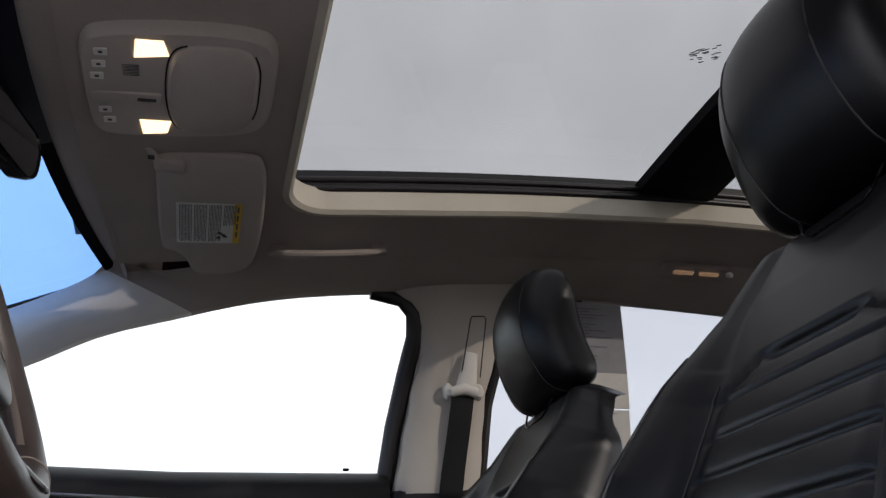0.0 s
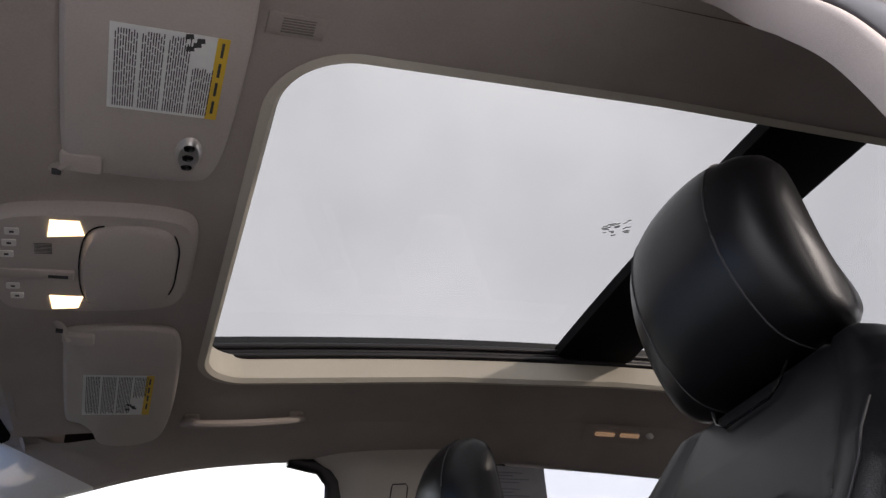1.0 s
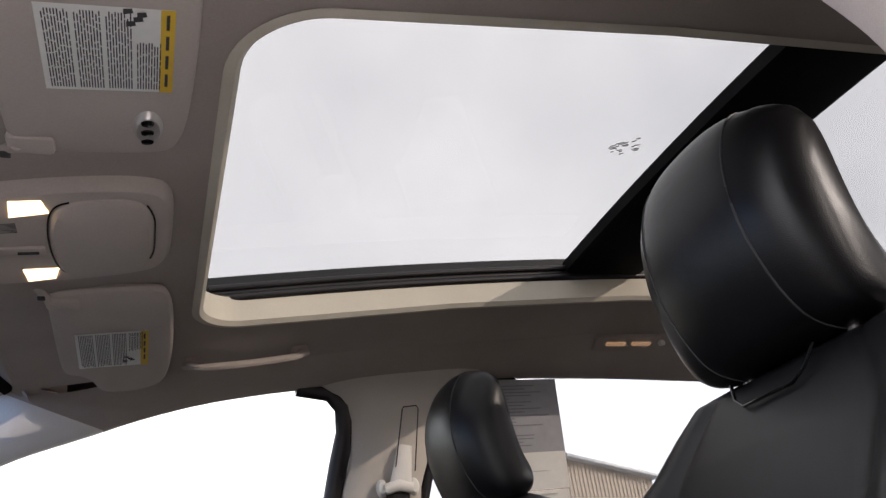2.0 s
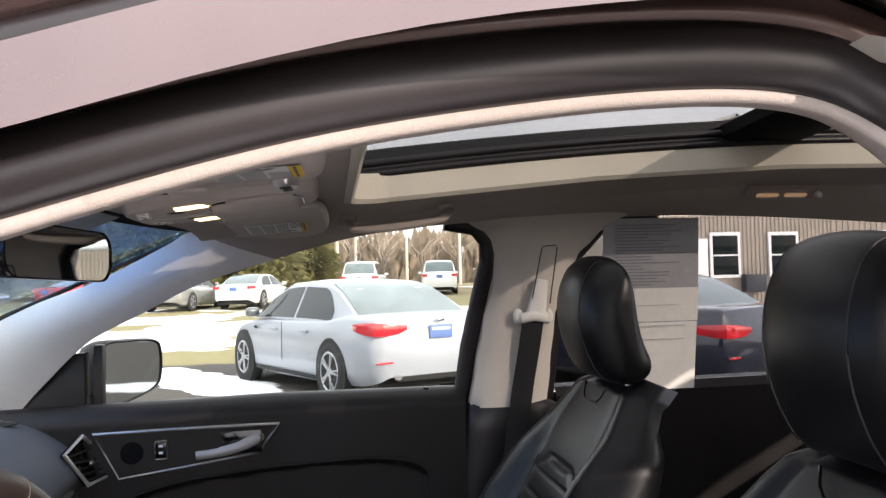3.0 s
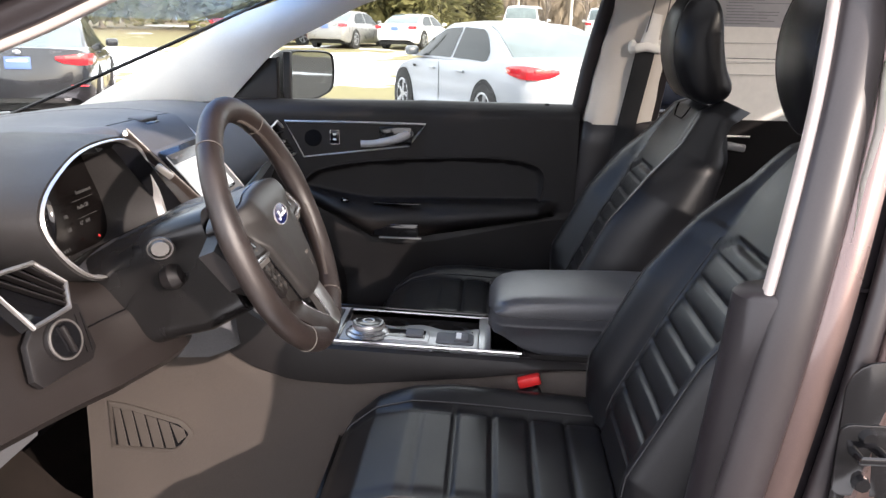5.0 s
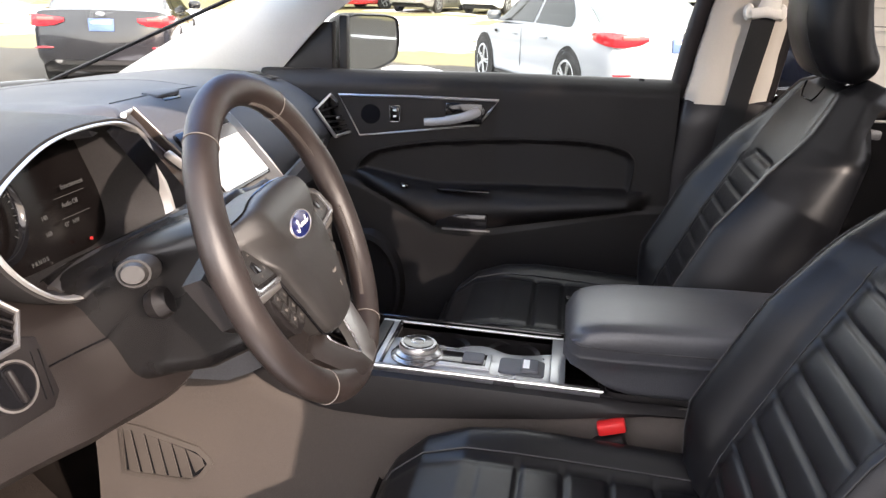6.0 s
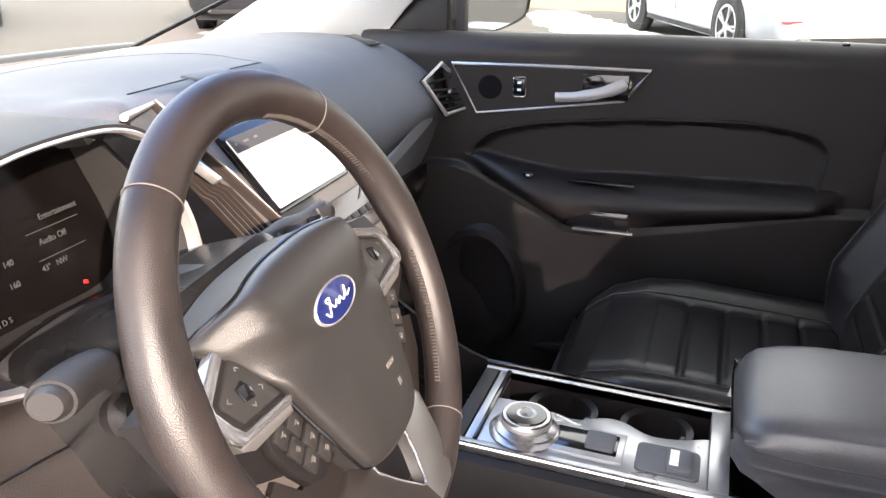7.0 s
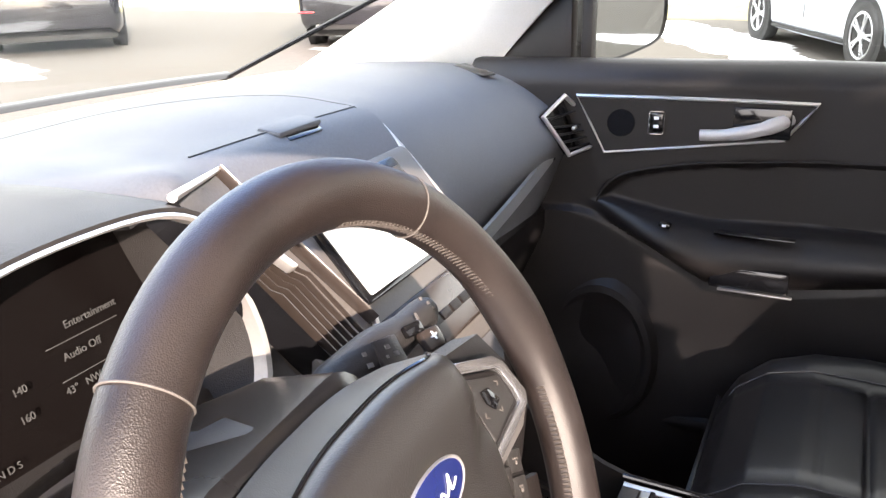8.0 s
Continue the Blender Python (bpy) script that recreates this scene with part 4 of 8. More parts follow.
# ---- dashboard ----
# profile keys: y, then (x, z) of ten points from the windscreen base over the top edge and down the face
DASH = [
    (-0.74, (-1.02, 1.08), (-0.85, 1.10), (-0.70, 1.115), (-0.52, 1.125), (-0.42, 1.105), (-0.385, 1.05), (-0.375, 0.98), (-0.37, 0.90), (-0.39, 0.80), (-0.50, 0.66)),
    (-0.62, (-1.05, 1.08), (-0.88, 1.11), (-0.70, 1.135), (-0.52, 1.145), (-0.40, 1.125), (-0.35, 1.06), (-0.33, 0.99), (-0.31, 0.91), (-0.30, 0.83), (-0.40, 0.64)),
    (-0.55, (-1.06, 1.08), (-0.88, 1.115), (-0.70, 1.145), (-0.52, 1.158), (-0.42, 1.155), (-0.40, 1.06), (-0.33, 0.985), (-0.28, 0.93), (-0.25, 0.83), (-0.36, 0.62)),
    (-0.385, (-1.09, 1.08), (-0.90, 1.12), (-0.70, 1.155), (-0.52, 1.172), (-0.43, 1.17), (-0.42, 1.06), (-0.35, 0.975), (-0.28, 0.93), (-0.24, 0.84), (-0.36, 0.62)),
    (-0.225, (-1.11, 1.08), (-0.92, 1.12), (-0.70, 1.158), (-0.52, 1.177), (-0.39, 1.180), (-0.300, 1.172), (-0.325, 1.02), (-0.29, 0.93), (-0.26, 0.83), (-0.36, 0.62)),
    (-0.200, (-1.12, 1.08), (-0.92, 1.12), (-0.70, 1.158), (-0.52, 1.175), (-0.39, 1.178), (-0.312, 1.168), (-0.290, 1.050), (-0.232, 0.965), (-0.21, 0.885), (-0.22, 0.76)),
    (-0.165, (-1.12, 1.08), (-0.92, 1.12), (-0.70, 1.158), (-0.52, 1.176), (-0.40, 1.175), (-0.329, 1.163), (-0.265, 1.055), (-0.20, 0.975), (-0.17, 0.90), (-0.15, 0.78)),
    (0.0, (-1.13, 1.08), (-0.92, 1.12), (-0.70, 1.16), (-0.52, 1.178), (-0.40, 1.176), (-0.336, 1.161), (-0.265, 1.055), (-0.195, 0.97), (-0.15, 0.90), (-0.12, 0.78)),
    (0.148, (-1.12, 1.08), (-0.92, 1.12), (-0.70, 1.158), (-0.52, 1.175), (-0.40, 1.173), (-0.338, 1.156), (-0.265, 1.055), (-0.20, 0.975), (-0.18, 0.90), (-0.17, 0.78)),
    (0.165, (-1.11, 1.08), (-0.92, 1.12), (-0.70, 1.157), (-0.52, 1.172), (-0.41, 1.160), (-0.345, 1.110), (-0.305, 1.02), (-0.30, 0.93), (-0.32, 0.82), (-0.42, 0.64)),
    (0.45, (-1.08, 1.08), (-0.90, 1.115), (-0.70, 1.15), (-0.52, 1.162), (-0.41, 1.143), (-0.34, 1.095), (-0.29, 1.01), (-0.31, 0.95), (-0.33, 0.84), (-0.44, 0.66)),
    (0.60, (-1.05, 1.08), (-0.88, 1.11), (-0.70, 1.143), (-0.52, 1.154), (-0.40, 1.140), (-0.33, 1.10), (-0.275, 1.03), (-0.29, 0.975), (-0.32, 0.86), (-0.44, 0.68)),
    (0.685, (-1.02, 1.08), (-0.86, 1.105), (-0.70, 1.132), (-0.52, 1.142), (-0.40, 1.13), (-0.32, 1.095), (-0.262, 1.04), (-0.275, 0.985), (-0.33, 0.88), (-0.46, 0.70)),
]
dash = thing("dashboard", "charcoal soft-touch dashboard with silver-edged vents and a centre screen", "dashboard")


def dash_profile(y):
    keys = [(k[0], *[c for p in k[1:] for c in p]) for k in DASH]
    v = lerp_key(keys, y)
    return spline([(v[2 * i], y, v[2 * i + 1]) for i in range(10)], 46)


def dash_body(y):
    """The profile, hollowed out behind the instruments."""
    pr = dash_profile(y)
    for p in pr:
        if -0.575 < y < -0.236 and 0.985 < p.z < 1.145 and p.x > -0.44:
            p.x = -0.44
        if y < -0.19 and p.z < 0.88:
            p.x = min(p.x, -0.50)
    return pr


rows = [dash_body(y) for y in np.linspace(-0.74, 0.685, 96)]
part("body", grid_mesh(rows), "dash", dash, "charcoal grained dash top")


# storage lid on top: a seam line and a finger pull
def top_pt(x, y, d=0.0006):
    pr = dash_profile(y)
    for a, b in zip(pr, pr[1:]):
        if a.x <= x <= b.x:
            f = (x - a.x) / (b.x - a.x)
            return a.lerp(b, f) + Vector((0, 0, d))
    return min(pr, key=lambda p: abs(p.x - x)) + Vector((0, 0, d))


path2 = [(-0.585, -0.43), (-0.625, -0.28), (-0.645, -0.12), (-0.640, 0.00), (-0.605, 0.075), (-0.53, 0.122), (-0.45, 0.138), (-0.359, 0.130)]
sp = spline([(x, y, 0) for x, y in path2], 60)
bm = sweep([top_pt(p.x, p.y, -0.0004) for p in sp], (0.0014, 0.0010), sides=6)
part("lid_seam", bm, "plastic", dash, "dark seam of the storage lid")
bm = sweep([top_pt(-0.362, y) for y in np.linspace(-0.150, 0.130, 20)], (0.0012, 0.0008), sides=6)
part("lid_seam", bm, "plastic", dash)
bm = bmesh.new()
rbox((0.030, 0.076, 0.008), 0.0038, Matrix.Translation(top_pt(-0.360, 0.000, -0.0004)) @ pose(0, 0, 0, 0, 6, 0), bm=bm)
part("lid_pull", bm, "dash", dash, "small raised finger pull")
bm = rbox((0.008, 0.060, 0.004), 0.0018, Matrix.Translation(top_pt(-0.344, 0.002, -0.0004)) @ pose(0, 0, 0, 0, 30, 0))
part("pull_slot", bm, "gloss", dash)
bm = sweep([top_pt(x, y) for x, y in [(-0.80 + 0.10 * (1 - v * v) * -1, 0.62 * v) for v in np.linspace(-1, 1, 40)]], (0.012, 0.0018), sides=6)
part("defrost_slot", bm, "gloss", dash, "long dark defroster slot")
# small sensor plate near the passenger end
c = top_pt(-0.415, 0.60, 0.001)
part("side_defroster", rbox((0.075, 0.030, 0.004), 0.002, Matrix.Translation(c) @ pose(0, 0, 0, 0, 8, -22)), "gloss", dash, "small black side defroster")


def frame_strip(points, r, parent, material="satin", name="bright_edge", closed=True, label=""):
    return part(name, sweep(points, r, side=(1, 0, 0.2), sides=8, closed=closed), material, parent, label)


def build_vent(corners, slats, label):
    """corners: outline of a vent on the face, as world points; slats across it."""
    v = part("vent", bmesh_face_panel(corners, 0.012), "gloss", dash, label)
    frame_strip(corners, 0.0045, v, closed=True)
    c = [Vector(p) for p in corners]
    mid = sum(c, Vector()) / len(c)
    return v, mid


def bmesh_face_panel(corners, depth):
    bm = bmesh.new()
    c = [Vector(p) for p in corners]
    n = (c[1] - c[0]).cross(c[2] - c[0]).normalized()
    if n.x < 0:
        n = -n
    f = bm.faces.new([bm.verts.new(p - n * depth) for p in c])
    g = [bm.verts.new(p) for p in c]
    b = list(f.verts)
    for i in range(len(c)):
        k = (i + 1) % len(c)
        bm.faces.new((b[i], b[k], g[k], g[i]))
    return bm


# passenger end vent: five-sided bright frame with four slats
pv = [(-0.290, 0.600, 1.072), (-0.270, 0.650, 1.100), (-0.245, 0.690, 1.062), (-0.222, 0.688, 1.012), (-0.250, 0.622, 1.006)]
v, mid = build_vent(pv, 4, "passenger end air vent with a bright five-sided frame")
for k in range(5):
    f = (k + 0.5) / 5
    a = Vector(pv[0]).lerp(Vector(pv[4]), f)
    b = Vector(pv[2]).lerp(Vector(pv[3]), f) if k > 0 else Vector(pv[1]).lerp(Vector(pv[2]), 0.75)
    bm = sweep([a + Vector((-0.004, 0.003, 0)), a.lerp(b, 0.5) + Vector((-0.002, 0, 0)), b + Vector((-0.004, -0.003, 0))], (0.0022, 0.006), side=(1, 0, 0.2), sides=6)
    part("slat", bm, "plastic", v)
part("tab", rbox((0.006, 0.016, 0.006), 0.002, Matrix.Translation(mid + Vector((0.004, 0, -0.004)))), "satin", v, "bright adjuster tab")

# centre stack: two tall vents beside a screen
SCR_N = Vector((0.75, 0, 0.66)).normalized()
SCR_U = Vector((-0.66, 0, 0.75)).normalized()
SCR_O = Vector((-0.250, 0.0, 1.068))


def stack(y, u, d=0.0):
    return SCR_O + Vector((0, y, 0)) + SCR_U * u + SCR_N * d


bm = prism([(-0.200, 0.070), (-0.140, 0.082), (0.140, 0.082), (0.148, 0.076), (0.142, -0.10), (0.120, -0.150), (-0.120, -0.150), (-0.185, -0.10)], 0.03, axes(stack(0, 0, -0.032), (0, 1, 0), SCR_U, SCR_N), bevel=0.006)
part("centre_panel", bm, "brownplastic", dash, "taupe centre stack panel")
bm = prism(rrect(0.196, 0.122, 0.008, 4), 0.006, axes(stack(0.004, 0.012, -0.003), (0, 1, 0), SCR_U, SCR_N), bevel=0.002)
scr = part("screen_bezel", bm, "gloss", dash, "gloss black screen surround")
# the white glow paints in the glare on the glass
bm = prism(rrect(0.178, 0.102, 0.003, 3), 0.002, axes(stack(0.004, 0.008, 0.0035), (0, 1, 0), SCR_U, SCR_N))
part("screen", bm, "screen", scr, "centre touch screen with its white glare painted in", smooth=False)
bm = prism([(-0.089, 0.038), (0.089, 0.038), (0.089, 0.0595), (-0.089, 0.0595)], 0.0006, axes(stack(0.004, 0.0, 0.0054), (0, 1, 0), SCR_U, SCR_N))
part("status_strip", bm, "screen_dim", scr, "dark grey status strip across the screen", smooth=False)
for k, w in enumerate((0.006, 0.014, 0.010)):
    part("status_mark", rbox((w * 0.8, 0.0032, 0.0004), 0, axes(stack(-0.076 + 0.022 * k, 0.049, 0.0062), (0, 1, 0), SCR_U, SCR_N)), "thread", scr, smooth=False)
for sgn in (-1,):
    co = [Vector((-0.280, -0.258, 1.178)), Vector((-0.331, -0.148, 1.167)), stack(-0.100, -0.062, 0.002), stack(-0.112, -0.080, 0.002), stack(-0.162, -0.082, 0.002), stack(-0.176, -0.072, 0.002)]
    v = part("vent", bmesh_face_panel(co, 0.030), "gloss", dash, "tall centre air vent with slanted slats")
    frame_strip(co, 0.0042, v, material="satin", closed=False)
    part("inner_band", sweep([co[1] + SCR_N * 0.001 + Vector((0, -0.004, 0)), co[1].lerp(co[2], 0.5) + SCR_N * 0.001 + Vector((0, -0.005, 0)), co[2] + SCR_N * 0.001 + Vector((0, -0.004, 0))], (0.009, 0.0030), side=(0, 1, 0), sides=10), "slat", v, "glossy brown band beside the screen")
    for k in range(6):
        f = (k + 1) / 7
        a, b = co[0].lerp(co[1], f), co[5].lerp(co[3], f)
        a = a.lerp(b, 0.16) - SCR_N * 0.016
        b = b - SCR_N * 0.006
        mid_ = a.lerp(b, 0.45)
        bm = sweep([a + SCR_N * 0.001, mid_ + SCR_N * 0.002, a.lerp(b, 0.5) + Vector((0, 0.006, 0)) + SCR_N * 0.002, b + SCR_N * 0.001], (0.0011, 0.007), side=SCR_N, sides=6)
        part("slat", bm, "slat", v)
    part("tab", rbox((0.012, 0.009, 0.034), 0.003, axes(co[0].lerp(co[1], 0.5).lerp(co[5].lerp(co[3], 0.5), 0.45) + SCR_N * 0.006, SCR_N, SCR_U.cross(SCR_N), SCR_U + Vector((0, -0.45, 0)))), "satin", v, "bright adjuster tab")
part("bright_edge", sweep(spline([(-0.362, 0.146, 1.162), (-0.335, 0.148, 1.145), (-0.29, 0.147, 1.102), (-0.24, 0.143, 1.050), (-0.20, 0.138, 1.000), (-0.175, 0.128, 0.962)], 24), (0.0035, 0.004), sides=8, side=(1, 0, 0.3)), "satin", dash, "bright edge of the centre stack")
# button plate under the screen
bm = prism(rrect(0.205, 0.060, 0.010, 4), 0.010, axes(stack(0.004, -0.098, -0.006), (0, 1, 0), SCR_U, SCR_N), bevel=0.003)
bp = part("control_plate", bm, "slat", dash, "gloss black audio control plate")
for k in range(8):
    bm = rbox((0.018, 0.010, 0.003), 0.001, axes(stack(-0.075 + 0.0225 * k, -0.102, 0.0050), (0, 1, 0), SCR_U, SCR_N))
    part("button", bm, "plastic", bp)
bm = sweep([stack(0.075, -0.085, 0.0052), stack(0.085, -0.080, 0.0052), stack(0.10, -0.072, 0.0052)], 0.001, sides=5)
part("mark", bm, "dim", bp)
# silver blade towards the passenger side
rows = [[Vector((-0.300 - 0.02 * f, 0.18 + 0.50 * f, z0 + dz)) for f in np.linspace(0, 1, 12) for z0 in [0.925 + 0.068 * f ** 1.5]] for dz in (0, 0.012, 0.03 )]
for r, dx in zip(rows, (0.012, 0.030, 0.026)):
    for k, p in enumerate(r):
        p.x += dx + 0.012 * (k / 11)
part("trim_blade", solid(rows, 0.006, (-1, 0, 0)), "deck", dash, "satin grey trim blade below the dash roll")
# glove box door
rows = [[Vector((-0.318 - 0.09 * max(0, (0.86 - z)) / 0.2, y, z)) for y in np.linspace(0.20, 0.64, 8)] for z in np.linspace(0.90, 0.66, 8)]
part("glove_box", solid(rows, 0.02, (1, 0, 0)), "plastic", dash, "black glove box door")

# instrument binnacle
RIM = [(-0.232, 1.115), (-0.243, 1.150), (-0.285, 1.170), (-0.360, 1.175), (-0.430, 1.170), (-0.490, 1.154), (-0.540, 1.132), (-0.564, 1.105), (-0.556, 1.072), (-0.525, 1.036), (-0.485, 1.012), (-0.430, 1.002), (-0.340, 1.000), (-0.265, 1.000), (-0.232, 1.018), (-0.222, 1.060)]
rim = spline([(0, y, z) for y, z in RIM], 72, closed=True)


def rim_pt(p, s=1.0, dx=0.0):
    cy, cz = -0.392, 1.085
    return Vector((-0.280 + 0.25 * (1.17 - p.z) + dx, cy + (p.y - cy) * s, cz + (p.z - cz) * s))


rows = [[rim_pt(p, 1.10, -0.16) for p in rim], [rim_pt(p, 1.10, -0.02) for p in rim], [rim_pt(p, 1.075, 0.006) for p in rim], [rim_pt(p, 1.035, 0.006) for p in rim], [rim_pt(p, 1.0, -0.004) for p in rim], [rim_pt(p, 0.93, -0.09) for p in rim]]
bn = part("binnacle", grid_mesh(rows, close_v=True), "hood", dash, "hooded instrument binnacle")
bm = grid_mesh([[rim_pt(p, 1.045, 0.0075) for p in rim], [rim_pt(p, 1.030, 0.0115) for p in rim], [rim_pt(p, 1.005, 0.0095) for p in rim], [rim_pt(p, 0.990, -0.002) for p in rim]], close_v=True)
part("bright_edge", bm, "satin", bn, "satin silver rim")
bm = bmesh.new()
bm.faces.new([bm.verts.new(rim_pt(p, 0.932, -0.088)) for p in rim])
part("gauge_face", bm, "gauge", bn, "dark instrument face", smooth=False)
GX = axes((-0.340, -0.392, 1.090), (0, 1, 0), (-0.27, 0, 0.96), (0.96, 0, 0.27))
for y in (-0.075,):
    bm = lathe([(0.050, 0.0), (0.055, 0.003), (0.058, 0.008), (0.060, 0.0)], 40, GX @ Matrix.Translation((y, -0.004, 0.002)))
    g = part("dial", bm, "gloss", bn, "round gauge ring")
    for k in range(25):
        a = radians(-130 + 260 * k / 24)
        part("tick", rbox((0.0010, 0.006 if k % 3 == 0 else 0.0035, 0.0006), 0, GX @ Matrix.Translation((y, -0.004, 0.004)) @ pose(0, 0, 0, 0, 0, -math.degrees(a)) @ Matrix.Translation((0, 0.046, 0))), "dim", g, smooth=False)
    bm = rbox((0.0022, 0.036, 0.0015), 0.0006, GX @ Matrix.Translation((y, -0.004, 0.007)) @ pose(0, 0, 0, 0, 0, 125) @ Matrix.Translation((0, 0.022, 0)))
    part("needle", bm, mat("needle_teal", (0.3, 0.5, 0.5), 0.4, emit=(0.3, 0.9, 1.0), power=0.03, var=0), g)
for t, y, z, s in (("Entertainment", 0.088, 0.002, 0.0085), ("Audio Off", 0.071, -0.020, 0.0085), ("43°   NW", 0.062, -0.044, 0.0080), ("P R N D S", -0.020, -0.072, 0.0075), ("160", 0.012, -0.046, 0.0080), ("140", 0.014, -0.026, 0.0080)):
    letters(t, s, GX @ Matrix.Translation((y, z, 0.006)), "dim", bn, "lettering")
part("warning_light", rbox((0.006, 0.004, 0.0008), 0.0003, GX @ Matrix.Translation((0.088, -0.073, 0.006)) @ pose(0, 0, 0, 0, 0, -20)), "redlamp", bn, "small red warning light")
for z, w in ((-0.009, 0.066), (-0.036, 0.060)):
    part("display_line", rbox((w, 0.0007, 0.0005), 0, GX @ Matrix.Translation((0.076, z, 0.006))), "dim", bn, smooth=False)
part("hood_lip", sweep(spline([(-0.290, -0.212, 0.981), (-0.286, -0.270, 0.984), (-0.280, -0.36, 0.985), (-0.282, -0.45, 0.992)], 20), (0.006, 0.006), sides=8, side=(1, 0, 0)), "gloss", bn, "gloss black lower lip")

# grey arch over the column, below the instruments
arch = spline([(-0.262, -0.462, 1.012), (-0.250, -0.430, 1.029), (-0.238, -0.390, 1.039), (-0.232, -0.335, 1.034), (-0.230, -0.277, 1.018)], 22)
rows = [[p + Vector((-0.012, 0, 0.001)) for p in arch], [p + Vector((-0.003, 0, 0.001)) for p in arch], arch, [p + Vector((0.004, 0, -0.003)) for p in arch], [p + Vector((0.012, 0, -0.020 * (1 - abs(2 * k / 21 - 1) ** 3) - 0.002)) for k, p in enumerate(arch)]]
part("column_arch", solid([[Vector(p) for p in r] for r in rows], 0.004, (-0.4, 0, -1)), "hood", dash, "grey arched cover above the column")

# lower column cover and knee panel
rows = []
KN = [(0.0, -0.275, 1.010), (0.2, -0.250, 0.992), (0.45, -0.232, 0.955), (0.7, -0.206, 0.905), (0.85, -0.198, 0.872), (0.93, -0.210, 0.856), (1.0, -0.30, 0.835)]
for f in np.linspace(0, 1, 22):
    r = []
    for y in np.linspace(-0.735, -0.17, 26):
        x, z = smooth_key(KN, f)
        x += 0.045 * math.exp(-((y + 0.385) / 0.12) ** 2) * min(1, f * 2) - 0.32 * max(0, -0.535 - y) - 0.05 * max(0, y + 0.26) / 0.09
        r.append(Vector((x, y, z + 0.10 * max(0, y + 0.30) * f)))
    rows.append(r)
part("knee_panel", solid(rows, 0.02, (-1, 0, 0)), "knee", dash, "brown-black knee panel below the column")
for y_ in (-0.575, -0.470):
    part("panel_gap", sweep([(smooth_key(KN, f)[0] + 0.045 * math.exp(-((y_ + 0.385) / 0.12) ** 2) * min(1, f * 2) + 0.0008, y_ + 0.05 * f, smooth_key(KN, f)[1]) for f in np.linspace(0.05, 0.42, 8)], 0.0012, sides=5), "gloss", dash)
part("panel_gap", sweep([(smooth_key(KN, 0.42)[0] + 0.045 * math.exp(-((y_ + 0.385) / 0.12) ** 2) * 0.84 + 0.0008, y_, smooth_key(KN, 0.42)[1]) for y_ in np.linspace(-0.60, -0.30, 14)], 0.0012, sides=5), "gloss", dash)
# outer end vent and light switch
ev = [(-0.262, -0.600, 1.062), (-0.236, -0.575, 1.030), (-0.218, -0.605, 1.008), (-0.216, -0.690, 1.012), (-0.258, -0.715, 1.075)]
v = part("vent", bmesh_face_panel(ev, 0.012), "gloss", dash, "driver's end air vent with bright frame")
frame_strip([Vector(p) + Vector((0.006, 0, 0)) for p in ev], 0.0035, v, material="bracket")
for k in range(4):
    f = (k + 0.5) / 4
    a, b = Vector(ev[1]).lerp(Vector(ev[2]), f), Vector(ev[0]).lerp(Vector(ev[4]), f)
    part("slat", sweep([a, b], (0.002, 0.006), side=(1, 0, 0.2), sides=6), "plastic", v)
SW = axes((-0.231, -0.604, 0.962), (0.28, 0.96, 0), (-0.29, 0.085, 0.953), (0.915, -0.267, 0.302))
bm = prism([(0.046, 0.036), (0.052, -0.026), (0.040, -0.040), (-0.046, -0.046), (-0.056, -0.034), (-0.050, 0.010), (-0.030, 0.030), (0.030, 0.042)], 0.010, SW @ Matrix.Translation((0.0, 0, -0.006)), bevel=0.003)
sw = part("switch_plate", bm, "plastic", dash, "headlamp switch plate")
part("knob", lathe([(0.027, 0.0), (0.027, 0.010), (0.024, 0.014), (0.0, 0.014)], 28, SW), "plastic", sw, "round headlamp knob")
part("knob_ring", lathe([(0.0262, 0.012), (0.0262, 0.0145), (0.0240, 0.0150), (0.0235, 0.0130)], 32, SW), "bracket", sw, "thin silver ring")
part("knob_face", lathe([(0.022, 0.0), (0.022, 0.0148), (0.0, 0.0155)], 24, SW), "gloss", sw)
part("knob_grip", rbox((0.007, 0.038, 0.008), 0.003, SW @ Matrix.Translation((0, 0, 0.018)) @ pose(0, 0, 0, 0, 0, 12)), "plastic", sw, "raised grip across the knob")
for a in (0.0335, 0.0425):
    part("panel_gap", rbox((0.0012, 0.052, 0.0012), 0, SW @ Matrix.Translation((a, -0.002, 0.0040))), "gloss", sw, smooth=False)
for k, (a, b) in enumerate(((-0.038, -0.005), (-0.038, -0.028), (0.038, 0.016), (0.039, -0.004))):
    part("symbol", rbox((0.006, 0.004, 0.0008), 0, SW @ Matrix.Translation((a, b, 0.003))), "thread", sw, smooth=False)


